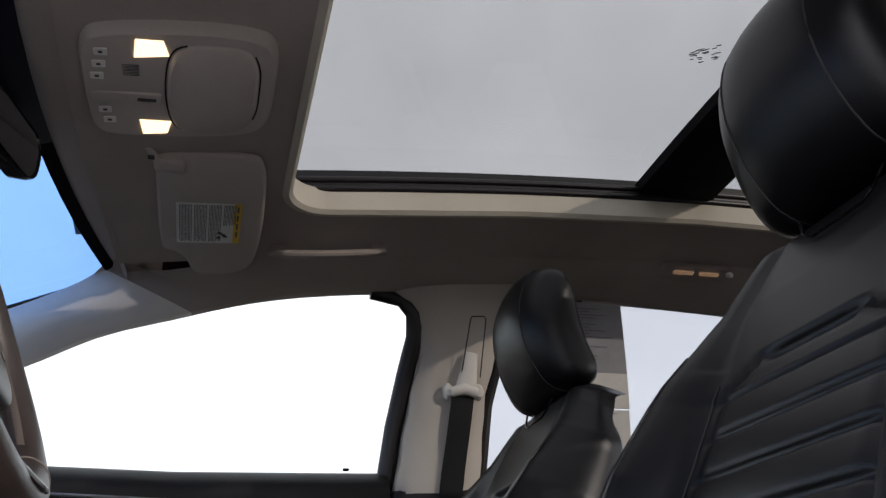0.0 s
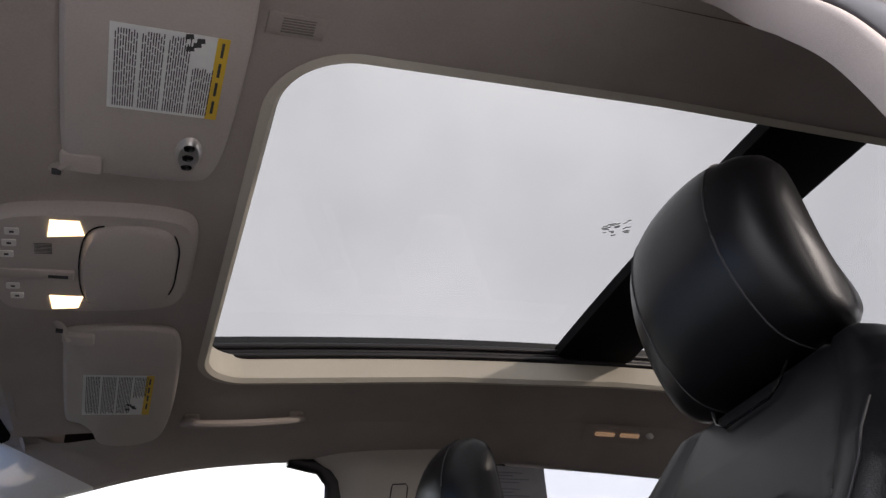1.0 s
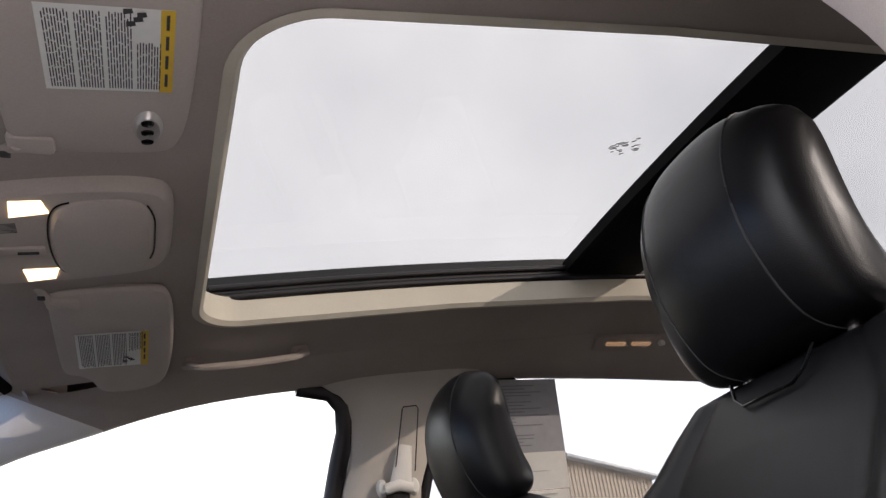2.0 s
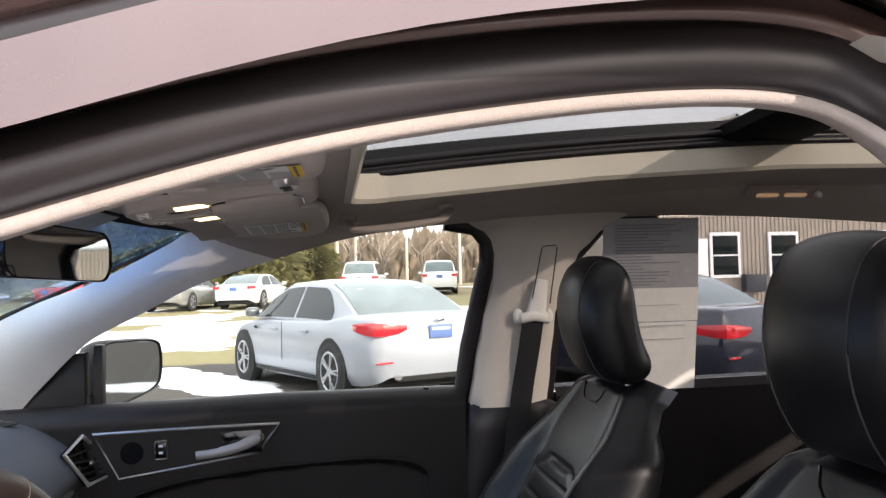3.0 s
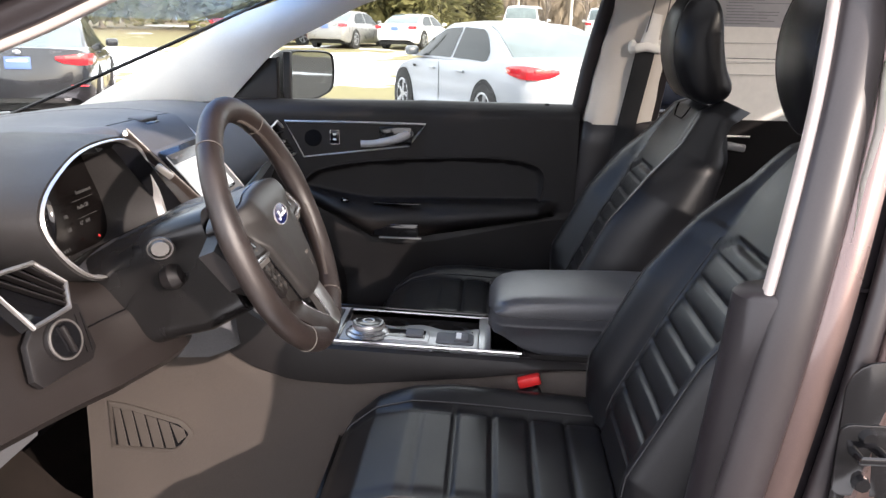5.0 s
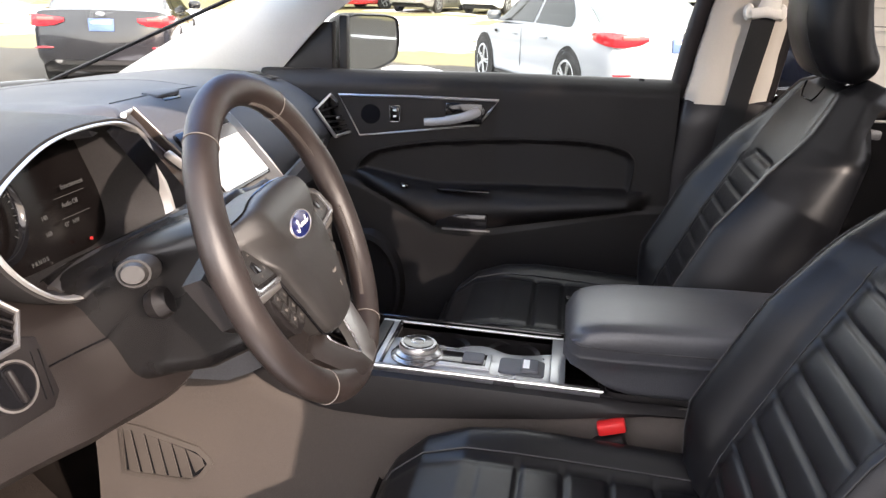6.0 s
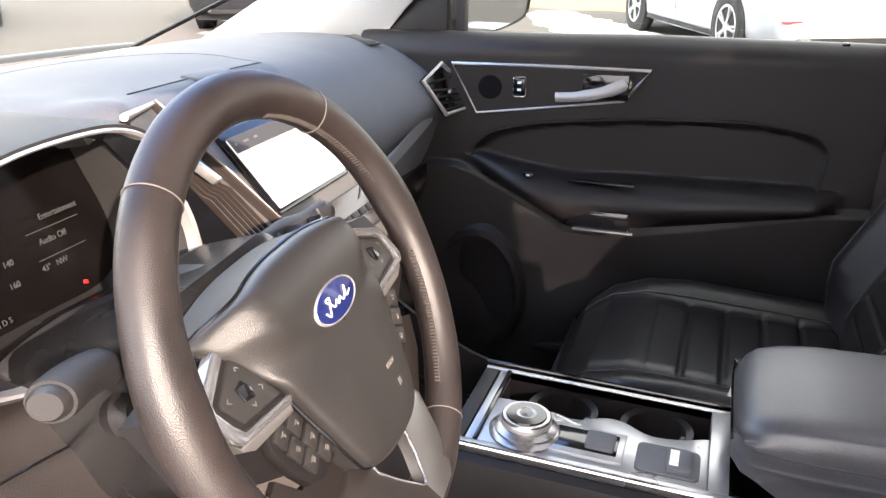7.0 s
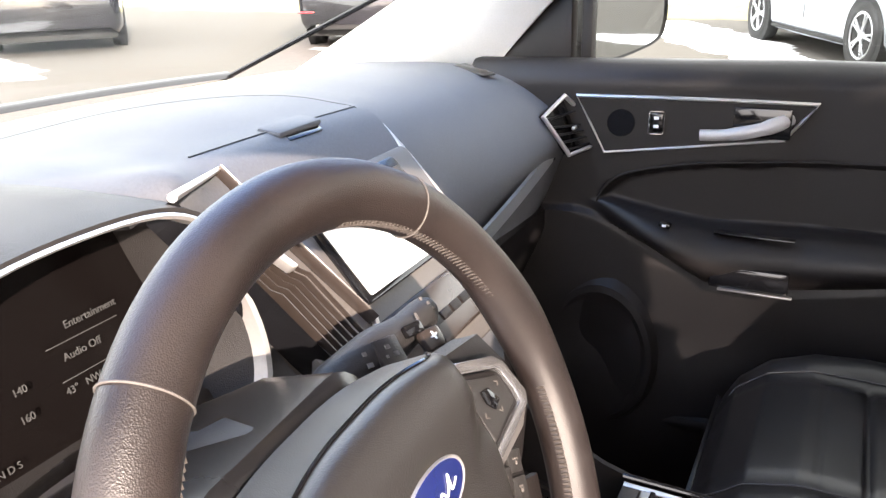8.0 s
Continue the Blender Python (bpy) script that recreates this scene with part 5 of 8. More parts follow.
# ---- steering wheel ----
def build_wheel():
    # turned a little to the left of straight ahead
    wm = axes((-0.005, -0.389, 1.071), (0, 1, 0), (-0.40, 0, 0.917), (0.917, 0, 0.40)) @ pose(0, 0, 0, 0, 0, 3.5)
    sw = thing("steering_wheel", "dark leather-wrapped steering wheel with silver spoke trim", "steering wheel", at=wm)

    def ring(a, r=0.1775):
        return Vector((r * math.sin(a), r * math.cos(a), 0))
    n = 120
    path, rad = [], []
    for k in range(n):
        a = 2 * math.pi * k / n
        grip = math.exp(-((abs((a if a < math.pi else 2 * math.pi - a)) - radians(78)) / 0.20) ** 2)
        path.append(ring(a) + Vector((0, 0, 0)))
        rad.append((0.0190 + 0.0020 * grip, 0.0165 + 0.0015 * grip))
    rim_ob = part("rim", sweep(path, rad, side=(0, 0, 1), sides=20, closed=True), "wheel_leather", sw, "stitched dark brown-black leather rim")
    for deg in (37.5, 149.5, 214.5, 322.5):
        a = radians(deg)
        c = ring(a)
        t = Vector((math.cos(a), -math.sin(a), 0))
        rr = ring(a).normalized()
        pts = [c + rr * 0.0193 * math.cos(x) + Vector((0, 0, 0.0168 * math.sin(x))) for x in np.linspace(0, 2 * math.pi, 30)[:-1]]
        part("seam", sweep(pts, 0.0006, side=t, sides=6, closed=True), "thread", rim_ob)
    # stitching on the inner side
    for a0, a1 in ((14, 70), (96, 143), (217, 264), (290, 318)):
        bm = bmesh.new()
        for k in range(int((a1 - a0) / 1.15)):
            a = radians(a0 + k * 1.15)
            c = ring(a, 0.1598)
            m = Matrix.Translation(c + Vector((0, 0, 0.004))) @ pose(0, 0, 0, 0, 0, -math.degrees(a)) @ pose(0, 0, 0, 0, 0, 35)
            rbox((0.0040, 0.0011, 0.0052), 0, m, bm=bm)
        part("stitching", bm, "stitch", rim_ob, smooth=False)
    # airbag cover: a winged shield with a broad centre facet and two falling side facets
    half_out = [(0.028, 0.0640), (0.055, 0.0610), (0.085, 0.0545), (0.103, 0.0490), (0.110, 0.0440), (0.109, 0.0380), (0.099, 0.018), (0.090, 0.000), (0.081, -0.017), (0.067, -0.058), (0.053, -0.095), (0.044, -0.108), (0.026, -0.1135)]
    out = [(0.0, 0.0645)] + half_out + [(0.0, -0.1155)] + [(-x, y) for x, y in half_out[::-1]]
    loop = spline([(x, y, 0) for x, y in out], 130, closed=True)

    def cover_z(x, y):
        xc = smooth_key([(-0.11, 0.020), (-0.05, 0.030), (0.0, 0.042), (0.04, 0.074), (0.08, 0.095)], y)[0]
        d = max(0.0, abs(x) - xc)
        fall = smooth_key([(-0.11, 0.10), (-0.02, 0.15), (0.03, 0.42), (0.08, 0.50)], y)[0]
        wing = min(1.0, max(0.0, (y + 0.01) / 0.05))
        return 0.0125 + 0.05 * min(0.06, max(0.0, -y)) - fall * (math.sqrt(d * d + 0.000025) - 0.005) - 12.0 * max(0.0, y - 0.030) ** 2 - 1.6 * max(0.0, -0.085 - y) ** 2 - 0.50 * wing * max(0.0, abs(x) - 0.070)

    rows = [[Vector((p.x * 0.985, p.y * 0.985, -0.056)) for p in loop], [Vector((p.x, p.y, cover_z(p.x, p.y) - 0.012)) for p in loop]]
    for s, dz in ((0.998, 0.0060), (0.988, 0.0036), (0.972, 0.0020), (0.95, 0.0010), (0.92, 0.0004), (0.87, 0.0), (0.78, 0), (0.68, 0), (0.58, 0), (0.46, 0), (0.32, 0), (0.16, 0), (0.01, 0)):
        rows.append([Vector((p.x * s, p.y * s - 0.004 * (1 - s), cover_z(p.x * s, p.y * s) - dz)) for p in loop])
    hub = part("airbag_cover", grid_mesh(rows, close_v=True), "hub", sw, "smooth grained charcoal airbag cover")
    part("cover_gap", sweep([Vector((p.x * 1.004, p.y * 1.004, cover_z(p.x, p.y) - 0.012)) for p in loop], 0.0016, sides=6, closed=True, side=(0, 0, 1)), "gloss", hub, "dark gap round the cover")
    for k in range(4):
        part("moulded_mark", rbox((0.0024, 0.0040, 0.0005), 0, Matrix.Translation((0.020 + 0.0036 * k, -0.060, cover_z(0.026, -0.060) + 0.0003)) @ pose(0, 0, 0, 0, 0, 0)), "thread", hub, smooth=False)
    part("moulded_mark", rbox((0.006, 0.006, 0.0005), 0, Matrix.Translation((0.027, -0.078, cover_z(0.027, -0.078) + 0.0004)) @ pose(0, 0, 0, 0, 10, 0)), "thread", hub, smooth=False)
    # oval badge, plain
    bo = Matrix.Translation((0.0, 0.012, 0.0115))
    bm = bmesh.new()
    rows = [[bo @ Vector((0.0320 * s * math.cos(a), 0.0142 * s * math.sin(a), z)) for a in np.linspace(0, 2 * math.pi, 49)[:-1]] for s, z in ((1.05, -0.002), (1.05, 0.0015), (1.0, 0.0028), (0.955, 0.0022))]
    grid_mesh(rows, close_v=True, bm=bm)
    bd = part("badge", bm, "satin", hub, "plain oval badge with a bright edge")
    rows = [[bo @ Vector((0.0315 * s * math.cos(a), 0.0139 * s * math.sin(a), z)) for a in np.linspace(0, 2 * math.pi, 49)[:-1]] for s, z in ((0.97, 0.0022), (0.5, 0.0032), (0.02, 0.0036))]
    part("badge_face", grid_mesh(rows, close_v=True), "blue", bd, "dark blue badge face")
    # plain swirl in place of the maker's script
    sw_pts = spline([(-0.0215, -0.0015, 0.0036), (-0.0175, -0.0060, 0.0038), (-0.0135, 0.0010, 0.0040), (-0.0105, 0.0062, 0.0040), (-0.0165, 0.0060, 0.0040), (-0.0120, 0.0015, 0.0040), (-0.0075, -0.0025, 0.0042), (-0.0030, 0.0010, 0.0042), (-0.0012, -0.0028, 0.0042), (0.0030, 0.0008, 0.0042), (0.0062, -0.0030, 0.0042), (0.0100, -0.0012, 0.0040), (0.0140, 0.0052, 0.0040), (0.0128, -0.0028, 0.0040), (0.0200, -0.0005, 0.0038)], 70)
    part("badge_swirl", sweep([bo @ p for p in sw_pts], (0.00075, 0.0005), sides=6, side=(0, 0, 1)), "label", bd, "fine pale swirl")
    # side spokes: bright angular brackets, a four-way pad and a row of lower keys
    def lift(y):
        return -0.0015 - 0.40 * max(0.0, y + 0.012)

    for sgn in (-1, 1):
        rows = []
        for f in np.linspace(0, 1, 9):
            x = 0.055 + 0.115 * f
            w0, w1 = 0.046 - 0.018 * f, -0.080 + 0.052 * f ** 1.4
            rows.append([Vector((sgn * x, y, lift(y) - 0.010 + zz)) for y, zz in ((w0, -0.026), (w0, -0.004), (0.5 * (w0 + w1), -0.002), (w1, -0.004), (w1, -0.026))])
        spoke = part("spoke", grid_mesh(rows, close_v=True, cap=True), "plastic", sw, "black side spoke")

        def slab(outline, z0, depth, bevel=0.0012):
            """A plate on the spoke that leans with it."""
            pts = [(sgn * x, y) for x, y in outline]
            own = prism(pts if sgn > 0 else pts[::-1], depth, bevel=bevel)
            for v in own.verts:
                v.co.z += z0 + lift(v.co.y)
            return own
        # bright channel: a thin outer leg and a broad lower bar round the four-way pad
        leg = [(0.090, 0.0410), (0.096, 0.0415), (0.145, 0.0205), (0.150, 0.0125), (0.1465, -0.0100), (0.1405, -0.0160), (0.084, -0.0225), (0.0795, -0.0190), (0.082, -0.0160), (0.134, -0.0105), (0.1380, -0.003), (0.1405, 0.0100), (0.1375, 0.0145), (0.094, 0.0345)]
        part("bracket", slab(leg, -0.006, 0.009), "channel", spoke, "bright channel round the button pad")
        foot = [(0.1465, -0.0105), (0.1415, -0.0168), (0.084, -0.0232), (0.080, -0.0225), (0.082, -0.0300), (0.130, -0.0265), (0.142, -0.0200)]
        part("bracket_foot", slab(foot, -0.010, 0.009), "bracket", spoke, "dark satin underside of the channel")
        bezel = [(0.0945, 0.0335), (0.136, 0.0140), (0.1395, 0.0095), (0.1368, -0.003), (0.1335, -0.0098), (0.083, -0.0152), (0.090, 0.006)]
        part("button_pad", slab(bezel, -0.0075, 0.0085), "plastic", spoke, "dark four-way button pad")
        face = [(0.0985, 0.0285), (0.1335, 0.0115), (0.1350, 0.0085), (0.1300, -0.0068), (0.0885, -0.0112), (0.0935, 0.008)]
        part("button_face", slab(face, 0.0005, 0.0026, 0.0012), "hub", spoke, "raised pad face")
        part("button", slab([(0.108, 0.0135), (0.117, 0.0115), (0.118, 0.002), (0.108, 0.000), (0.105, 0.006)], 0.0030, 0.0016, 0.0006), "gloss", spoke, "centre button")
        for (cx, cy), turn in (((0.103, 0.0215), 90), ((0.129, 0.009), 0), ((0.113, -0.0045), 270), ((0.096, 0.0015), 180)):
            for d in (-38, 38):
                part("symbol", rbox((0.0034, 0.0008, 0.0006), 0, Matrix.Translation((sgn * cx, cy, lift(cy) + 0.0033)) @ pose(0, 0, 0, -21, 0, 0) @ pose(0, 0, 0, 0, 0, (turn if sgn > 0 else 180 - turn) + d) @ Matrix.Translation((-0.0015, 0, 0))), "thread", spoke, smooth=False)
        # lower key block: two rows of three keys that run down beside the cover
        block = [(0.079, -0.024), (0.114, -0.0275), (0.116, -0.040), (0.108, -0.064), (0.098, -0.080), (0.082, -0.086), (0.060, -0.082), (0.066, -0.052)]
        part("key_block", slab(block, -0.012, 0.008, 0.002), "plastic", spoke, "black lower key block")
        for k, (bx, by) in enumerate(((0.1035, -0.0350), (0.0970, -0.0510), (0.0885, -0.0660), (0.0860, -0.0370), (0.0780, -0.0540), (0.0700, -0.0695))):
            q = Matrix.Translation((sgn * bx, by, lift(by) - 0.0030)) @ pose(0, 0, 0, 0, -4 * sgn, sgn * -27)
            bt = part("button", rbox((0.0155, 0.0150, 0.0040), 0.0014, q), "hub", spoke, "slanted lower control key")
            part("symbol", rbox((0.0052 - 0.0012 * (k % 2), 0.0011, 0.0004), 0, q @ Matrix.Translation((0, 0.0012, 0.0022))), "thread", bt, smooth=False)
            part("symbol", rbox((0.0018 + 0.0010 * (k % 3), 0.0024, 0.0004), 0, q @ Matrix.Translation((0.0008, -0.0014, 0.0022))), "thread", bt, smooth=False)
        # dark skirt from the key block to the rim
        skirt = [(0.116, -0.060), (0.098, -0.082), (0.060, -0.084), (0.044, -0.110), (0.036, -0.140), (0.058, -0.158), (0.090, -0.135), (0.128, -0.100), (0.142, -0.070)]
        part("spoke_skirt", slab(skirt, -0.020, 0.006, 0.0015), "knee", spoke, "brown-black skirt below the keys")
        # lower spokes: two legs that run together into the rim, with an opening between
        outer = [(0.050, -0.104), (0.077, -0.112), (0.080, -0.120), (0.060, -0.152), (0.044, -0.170), (0.032, -0.1765), (0.0, -0.1790)]
        inner = [(0.020, -0.106), (0.028, -0.116), (0.029, -0.124), (0.018, -0.141), (0.008, -0.153), (0.004, -0.158), (0.0, -0.1600)]
        rows = []
        for ring_pts, dz in ((outer, -0.012), (outer, -0.0012), (None, 0.0008), (inner, -0.0004), (inner, -0.012)):
            if ring_pts is None:
                ring_pts = [(a[0] * 0.90 + b[0] * 0.10, a[1] * 0.90 + b[1] * 0.10) for a, b in zip(outer, inner)]
            rows.append([Vector((sgn * x, y, -0.008 - 0.42 * (y + 0.112) + dz)) for x, y in ring_pts])
        # left leg is satin silver too; its shade is put in as dark brown
        leg_ob = part("lower_spoke", grid_mesh(rows), "spoke_metal" if sgn > 0 else "knee", sw, "satin silver lower spoke" if sgn > 0 else "lower spoke with its shade put into a dark colour")
        part("bright_edge", sweep([Vector((sgn * x, y, -0.0085 - 0.42 * (y + 0.112))) for x, y in inner], (0.0012, 0.0016), sides=6, side=(0, 0, 1)), "channel", leg_ob, "thin bright edge")
    # column shroud and boss behind the wheel
    bm = lathe([(0.060, -0.06), (0.070, -0.085), (0.075, -0.12), (0.070, -0.22)], 28)
    part("boss", bm, "plastic", sw, "black boss behind the wheel")
    return wm


WM = build_wheel()
column = thing("steering_column", "dark grey steering column shroud with stalks", "steering column")
CM = WM @ Matrix.Translation((0, 0, -0.10))
rows = []
for z, w, h in ((0.040, 0.074, 0.070), (0.032, 0.084, 0.080), (-0.03, 0.088, 0.086), (-0.08, 0.080, 0.082), (-0.22, 0.066, 0.074)):
    rows.append([CM @ Vector((x, y - 0.012, z)) for x, y in rrect(2 * w, 2 * h, 0.03, 5)])
part("shroud", grid_mesh(rows, close_v=True, cap=True), "gloss_soft", column, "black column shroud")
# turn-signal stalk, towards the door
st = [Vector(p) for p in ((-0.150, -0.435, 1.034), (-0.140, -0.480, 1.052), (-0.126, -0.522, 1.066), (-0.110, -0.560, 1.075))]
stalk = part("stalk", sweep(spline(st, 16), [(0.010, 0.009)] * 4 + [(0.014, 0.012)] * 2 + [(0.0175, 0.0150)] * 9 + [(0.0165, 0.0140)], sides=16), "hood", column, "turn signal stalk with a ringed tip")
tip = (st[-1] - st[-2]).normalized()
part("tip", sweep([st[-1], st[-1] + tip * 0.005, st[-1] + tip * 0.009], [(0.0140, 0.0118), (0.0135, 0.0112), (0.0110, 0.009)], sides=18), "hub", stalk, "lighter end button")
for k in range(3):
    part("symbol", rbox((0.0012, 0.008, 0.0025), 0, Matrix.Translation((-0.1165 - 0.003 * (k == 1), -0.508, 1.068 - 0.006 * k)) @ pose(0, 0, 0, 0, 20, 10)), "dim", stalk, smooth=False)
part("tilt_lever", lathe([(0.0, 0.016), (0.014, 0.013), (0.019, 0.0), (0.014, -0.014), (0.0, -0.016)], 20, Matrix.Translation((-0.128, -0.478, 1.013)) @ pose(0, 0, 0, 0, 70, 0)), "plastic", column, "round knob on the column")
# wiper stalk with paddle, passenger side
st = [Vector(p) for p in ((-0.165, -0.300, 1.024), (-0.148, -0.268, 1.044), (-0.136, -0.226, 1.056), (-0.131, -0.182, 1.061), (-0.128, -0.142, 1.065))]
wst = part("wiper_stalk", sweep(spline(st, 18), [(0.012, 0.011)] * 3 + [(0.018, 0.016), (0.022, 0.018)] + [(0.0235, 0.019)] * 5 + [(0.022, 0.018), (0.019, 0.016), (0.017, 0.0145)] + [(0.0155, 0.0135)] * 3 + [(0.0145, 0.0125), (0.011, 0.009)], sides=18, side=(1, 0, 0)), "hood", column, "grey wiper stalk with pale symbols")
wz = Vector((0.70, -0.12, 0.70)).normalized()
wxv = Vector((0.10, 1.0, 0.07))
wxv = (wxv - wz * wz.dot(wxv)).normalized()
wx = axes(Vector((-0.1345, -0.212, 1.058)) + wz * 0.0195, wxv, wz.cross(wxv), wz)
part("ring", rbox((0.024, 0.030, 0.006), 0.002, wx @ Matrix.Translation((-0.012, -0.008, -0.001)) @ pose(0, 0, 0, 0, 0, -14)), "knee", wst, "brown-black twist ring")
part("switch", rbox((0.020, 0.010, 0.006), 0.002, wx @ Matrix.Translation((0.022, -0.003, 0.0)) @ pose(0, 0, 0, 0, 0, -10)), "gloss", wst, "small black thumb switch")
part("button", rbox((0.022, 0.018, 0.010), 0.0035, wx @ Matrix.Translation((0.030, -0.018, 0.001)) @ pose(0, 0, 0, 0, 0, -10)), "slat", wst, "rounded button with a plus mark")
for a, b, w, h, d in ((-0.034, 0.005, 0.005, 0.004, 0.0022), (-0.036, -0.004, 0.007, 0.005, 0.0022), (-0.038, -0.012, 0.007, 0.004, 0.0022), (-0.012, -0.001, 0.006, 0.0045, 0.0024), (-0.009, -0.009, 0.006, 0.005, 0.0024), (-0.018, -0.007, 0.003, 0.003, 0.0024), (0.031, 0.003, 0.003, 0.008, 0.0036), (0.052, 0.012, 0.004, 0.004, -0.001), (0.056, 0.006, 0.004, 0.0035, -0.001), (0.059, 0.0, 0.003, 0.003, -0.002)):
    part("symbol", rbox((w * 0.72, h * 0.72, 0.0012), 0, wx @ Matrix.Translation((a, b, d)) @ pose(0, 0, 0, 0, 0, -18)), "thread", wst, smooth=False)
part("plus_bar", rbox((0.0075, 0.0016, 0.0008), 0, wx @ Matrix.Translation((0.030, -0.017, 0.0062))), "white", wst, smooth=False)
part("plus_bar", rbox((0.0016, 0.0075, 0.0008), 0, wx @ Matrix.Translation((0.030, -0.017, 0.0064))), "white", wst, smooth=False)


# ---- front seats ----
def build_seat(y0):
    seat = thing("front_seat", "black leather front seat with transverse pleated inserts", "seat", group="front seats", at=pose(0, y0, 0))
    # cushion: stations along x, loops across
    rows = []
    for k in range(130):
        f = k / 129
        x = 0.03 + 0.56 * f
        zt = lerp_key([(0.0, 0.590), (0.02, 0.635), (0.06, 0.675), (0.14, 0.708), (0.25, 0.722), (0.5, 0.715), (0.8, 0.705), (1.0, 0.690)], f)[0]
        w = 0.245 - 0.030 * max(0, (0.12 - f) / 0.12) ** 2
        bol = 0.022 * min(1, max(0, (f - 0.08) / 0.3))
        zb = 0.52 + (0.10 * max(0, (0.12 - f) / 0.12))
        groove = 0.0
        if 0.28 < f < 0.94:
            ph = ((f - 0.28) / 0.66 * 6) % 1.0
            groove = 0.0075 * math.exp(-(min(ph, 1 - ph) / 0.055) ** 2) - 0.0015 * math.sin(math.pi * ph)
        loop = [(-w, zb)]
        for v in np.linspace(-1, 1, 33):
            av = abs(v)
            z = zt
            if av > 0.58:
                u = (av - 0.58) / 0.42
                z += bol * math.sin(min(1, u / 0.6) * math.pi / 2) - 0.055 * max(0, (u - 0.45) / 0.55) ** 2
                z -= 0.007 * math.exp(-((av - 0.58) / 0.03) ** 2)
            else:
                z -= groove * min(1, (0.58 - av) / 0.08)
                z -= 0.007 * math.exp(-((av - 0.58) / 0.03) ** 2)
            loop.append((v * w, z))
        loop.append((w, zb))
        rows.append([Vector((x, a, b)) for a, b in loop])
    cushion = part("cushion", grid_mesh(rows, close_v=True, cap=True), "leather", seat, "pleated black leather cushion", smooth="all")
    for sgn in (-1, 1):
        pts = [Vector((r[0].x, r[7 if sgn < 0 else 27].y, r[7 if sgn < 0 else 27].z + 0.001)) for r in rows[6:122]]
        part("piping", sweep(pts, 0.0012, sides=5), "thread_dark", cushion)
    bm = rbox((0.54, 0.50, 0.10), 0.03, (0.32, 0, 0.50))
    part("seat_base", bm, "plastic", seat, "black plastic seat base")
    bm = rbox((0.46, 0.36, 0.14), 0.02, (0.34, 0, 0.41))
    part("runner", bm, "carpet", seat, "dark seat runners")
    # backrest: loops along its height
    B0, BU, BN = Vector((0.545, 0, 0.70)), Vector((0.40, 0, 0.9165)).normalized(), Vector((-0.9165, 0, 0.40)).normalized()
    rows = []
    H = 0.576
    for k in range(150):
        f = k / 149
        u = -0.02 + (H + 0.02) * f
        w = lerp_key([(0.0, 0.235), (0.15, 0.25), (0.6, 0.248), (0.78, 0.222), (0.88, 0.192), (0.95, 0.160), (1.0, 0.115)], f)[0]
        t0 = lerp_key([(0.0, 0.05), (0.1, 0.055), (0.4, 0.045), (0.8, 0.02), (0.93, 0.008), (1.0, -0.03)], f)[0]
        tb = lerp_key([(0.0, -0.11), (0.5, -0.10), (0.82, -0.080), (0.92, -0.058), (1.0, -0.036)], f)[0]
        bol = lerp_key([(0.0, 0.02), (0.15, 0.055), (0.45, 0.055), (0.65, 0.035), (0.8, 0.008), (1.0, 0.0)], f)[0]
        groove = 0.0
        if 0.08 < f < 0.60:
            ph = ((f - 0.08) / 0.52 * 7) % 1.0
            groove = 0.0075 * math.exp(-(min(ph, 1 - ph) / 0.06) ** 2) - 0.0015 * math.sin(math.pi * ph)
        top_groove = 0.010 * math.exp(-((f - 0.655) / 0.012) ** 2)
        half = 0.52 if f < 0.60 else 0.52 - 0.28 * min(1, max(0, (f - 0.60) / 0.07))
        k_r = 0.82 - 0.25 * max(0.0, (f - 0.8) / 0.2)
        loop = [(-w * k_r, tb), (-w * (k_r + 0.14), tb + 0.02)]
        for v in np.linspace(-1, 1, 37):
            av = abs(v)
            d = t0
            if av > 0.56:
                g = (av - 0.56) / 0.44
                d += bol * math.sin(min(1, g / 0.65) * math.pi / 2) - (0.06 + bol * 0.6) * max(0, (g - 0.5) / 0.5) ** 2
            if f < 0.665:
                if av < half:
                    d -= groove * min(1, (half - av) / 0.06)
                d -= 0.007 * math.exp(-((av - half) / 0.03) ** 2)
                d -= top_groove * (1 if av < 0.26 else 0)
            else:
                d -= 0.005 * math.exp(-((av - 0.60) / 0.03) ** 2)
            loop.append((v * w, d))
        loop += [(w * (k_r + 0.14), tb + 0.02), (w * k_r, tb)]
        rows.append([B0 + BU * u + BN * d + Vector((0, a, 0)) for a, d in loop])
    back = part("backrest", grid_mesh(rows, close_v=True, cap=True), "leather", seat, "black leather backrest with bolsters", smooth="all")
    for sgn in (-1, 1):
        j = 10 if sgn < 0 else 30
        part("piping", sweep([r[j] + BN * 0.001 for r in rows[8:96]], 0.0010, sides=5), "thread_dark", back)
        j = 5 if sgn < 0 else 35
        part("piping", sweep([r[j] + BN * 0.001 for r in rows[4:108]], 0.0010, sides=5), "thread_dark", back)
    # little notch seam near the top
    c = [(-0.060, 0.535), (-0.050, 0.515), (-0.035, 0.504), (0.035, 0.504), (0.050, 0.515), (0.060, 0.535)]
    part("notch_seam", sweep([B0 + BU * u + BN * 0.0175 + Vector((0, a, 0)) for a, u in c], (0.002, 0.0015), sides=6), "gloss", back, "curved seam near the top")
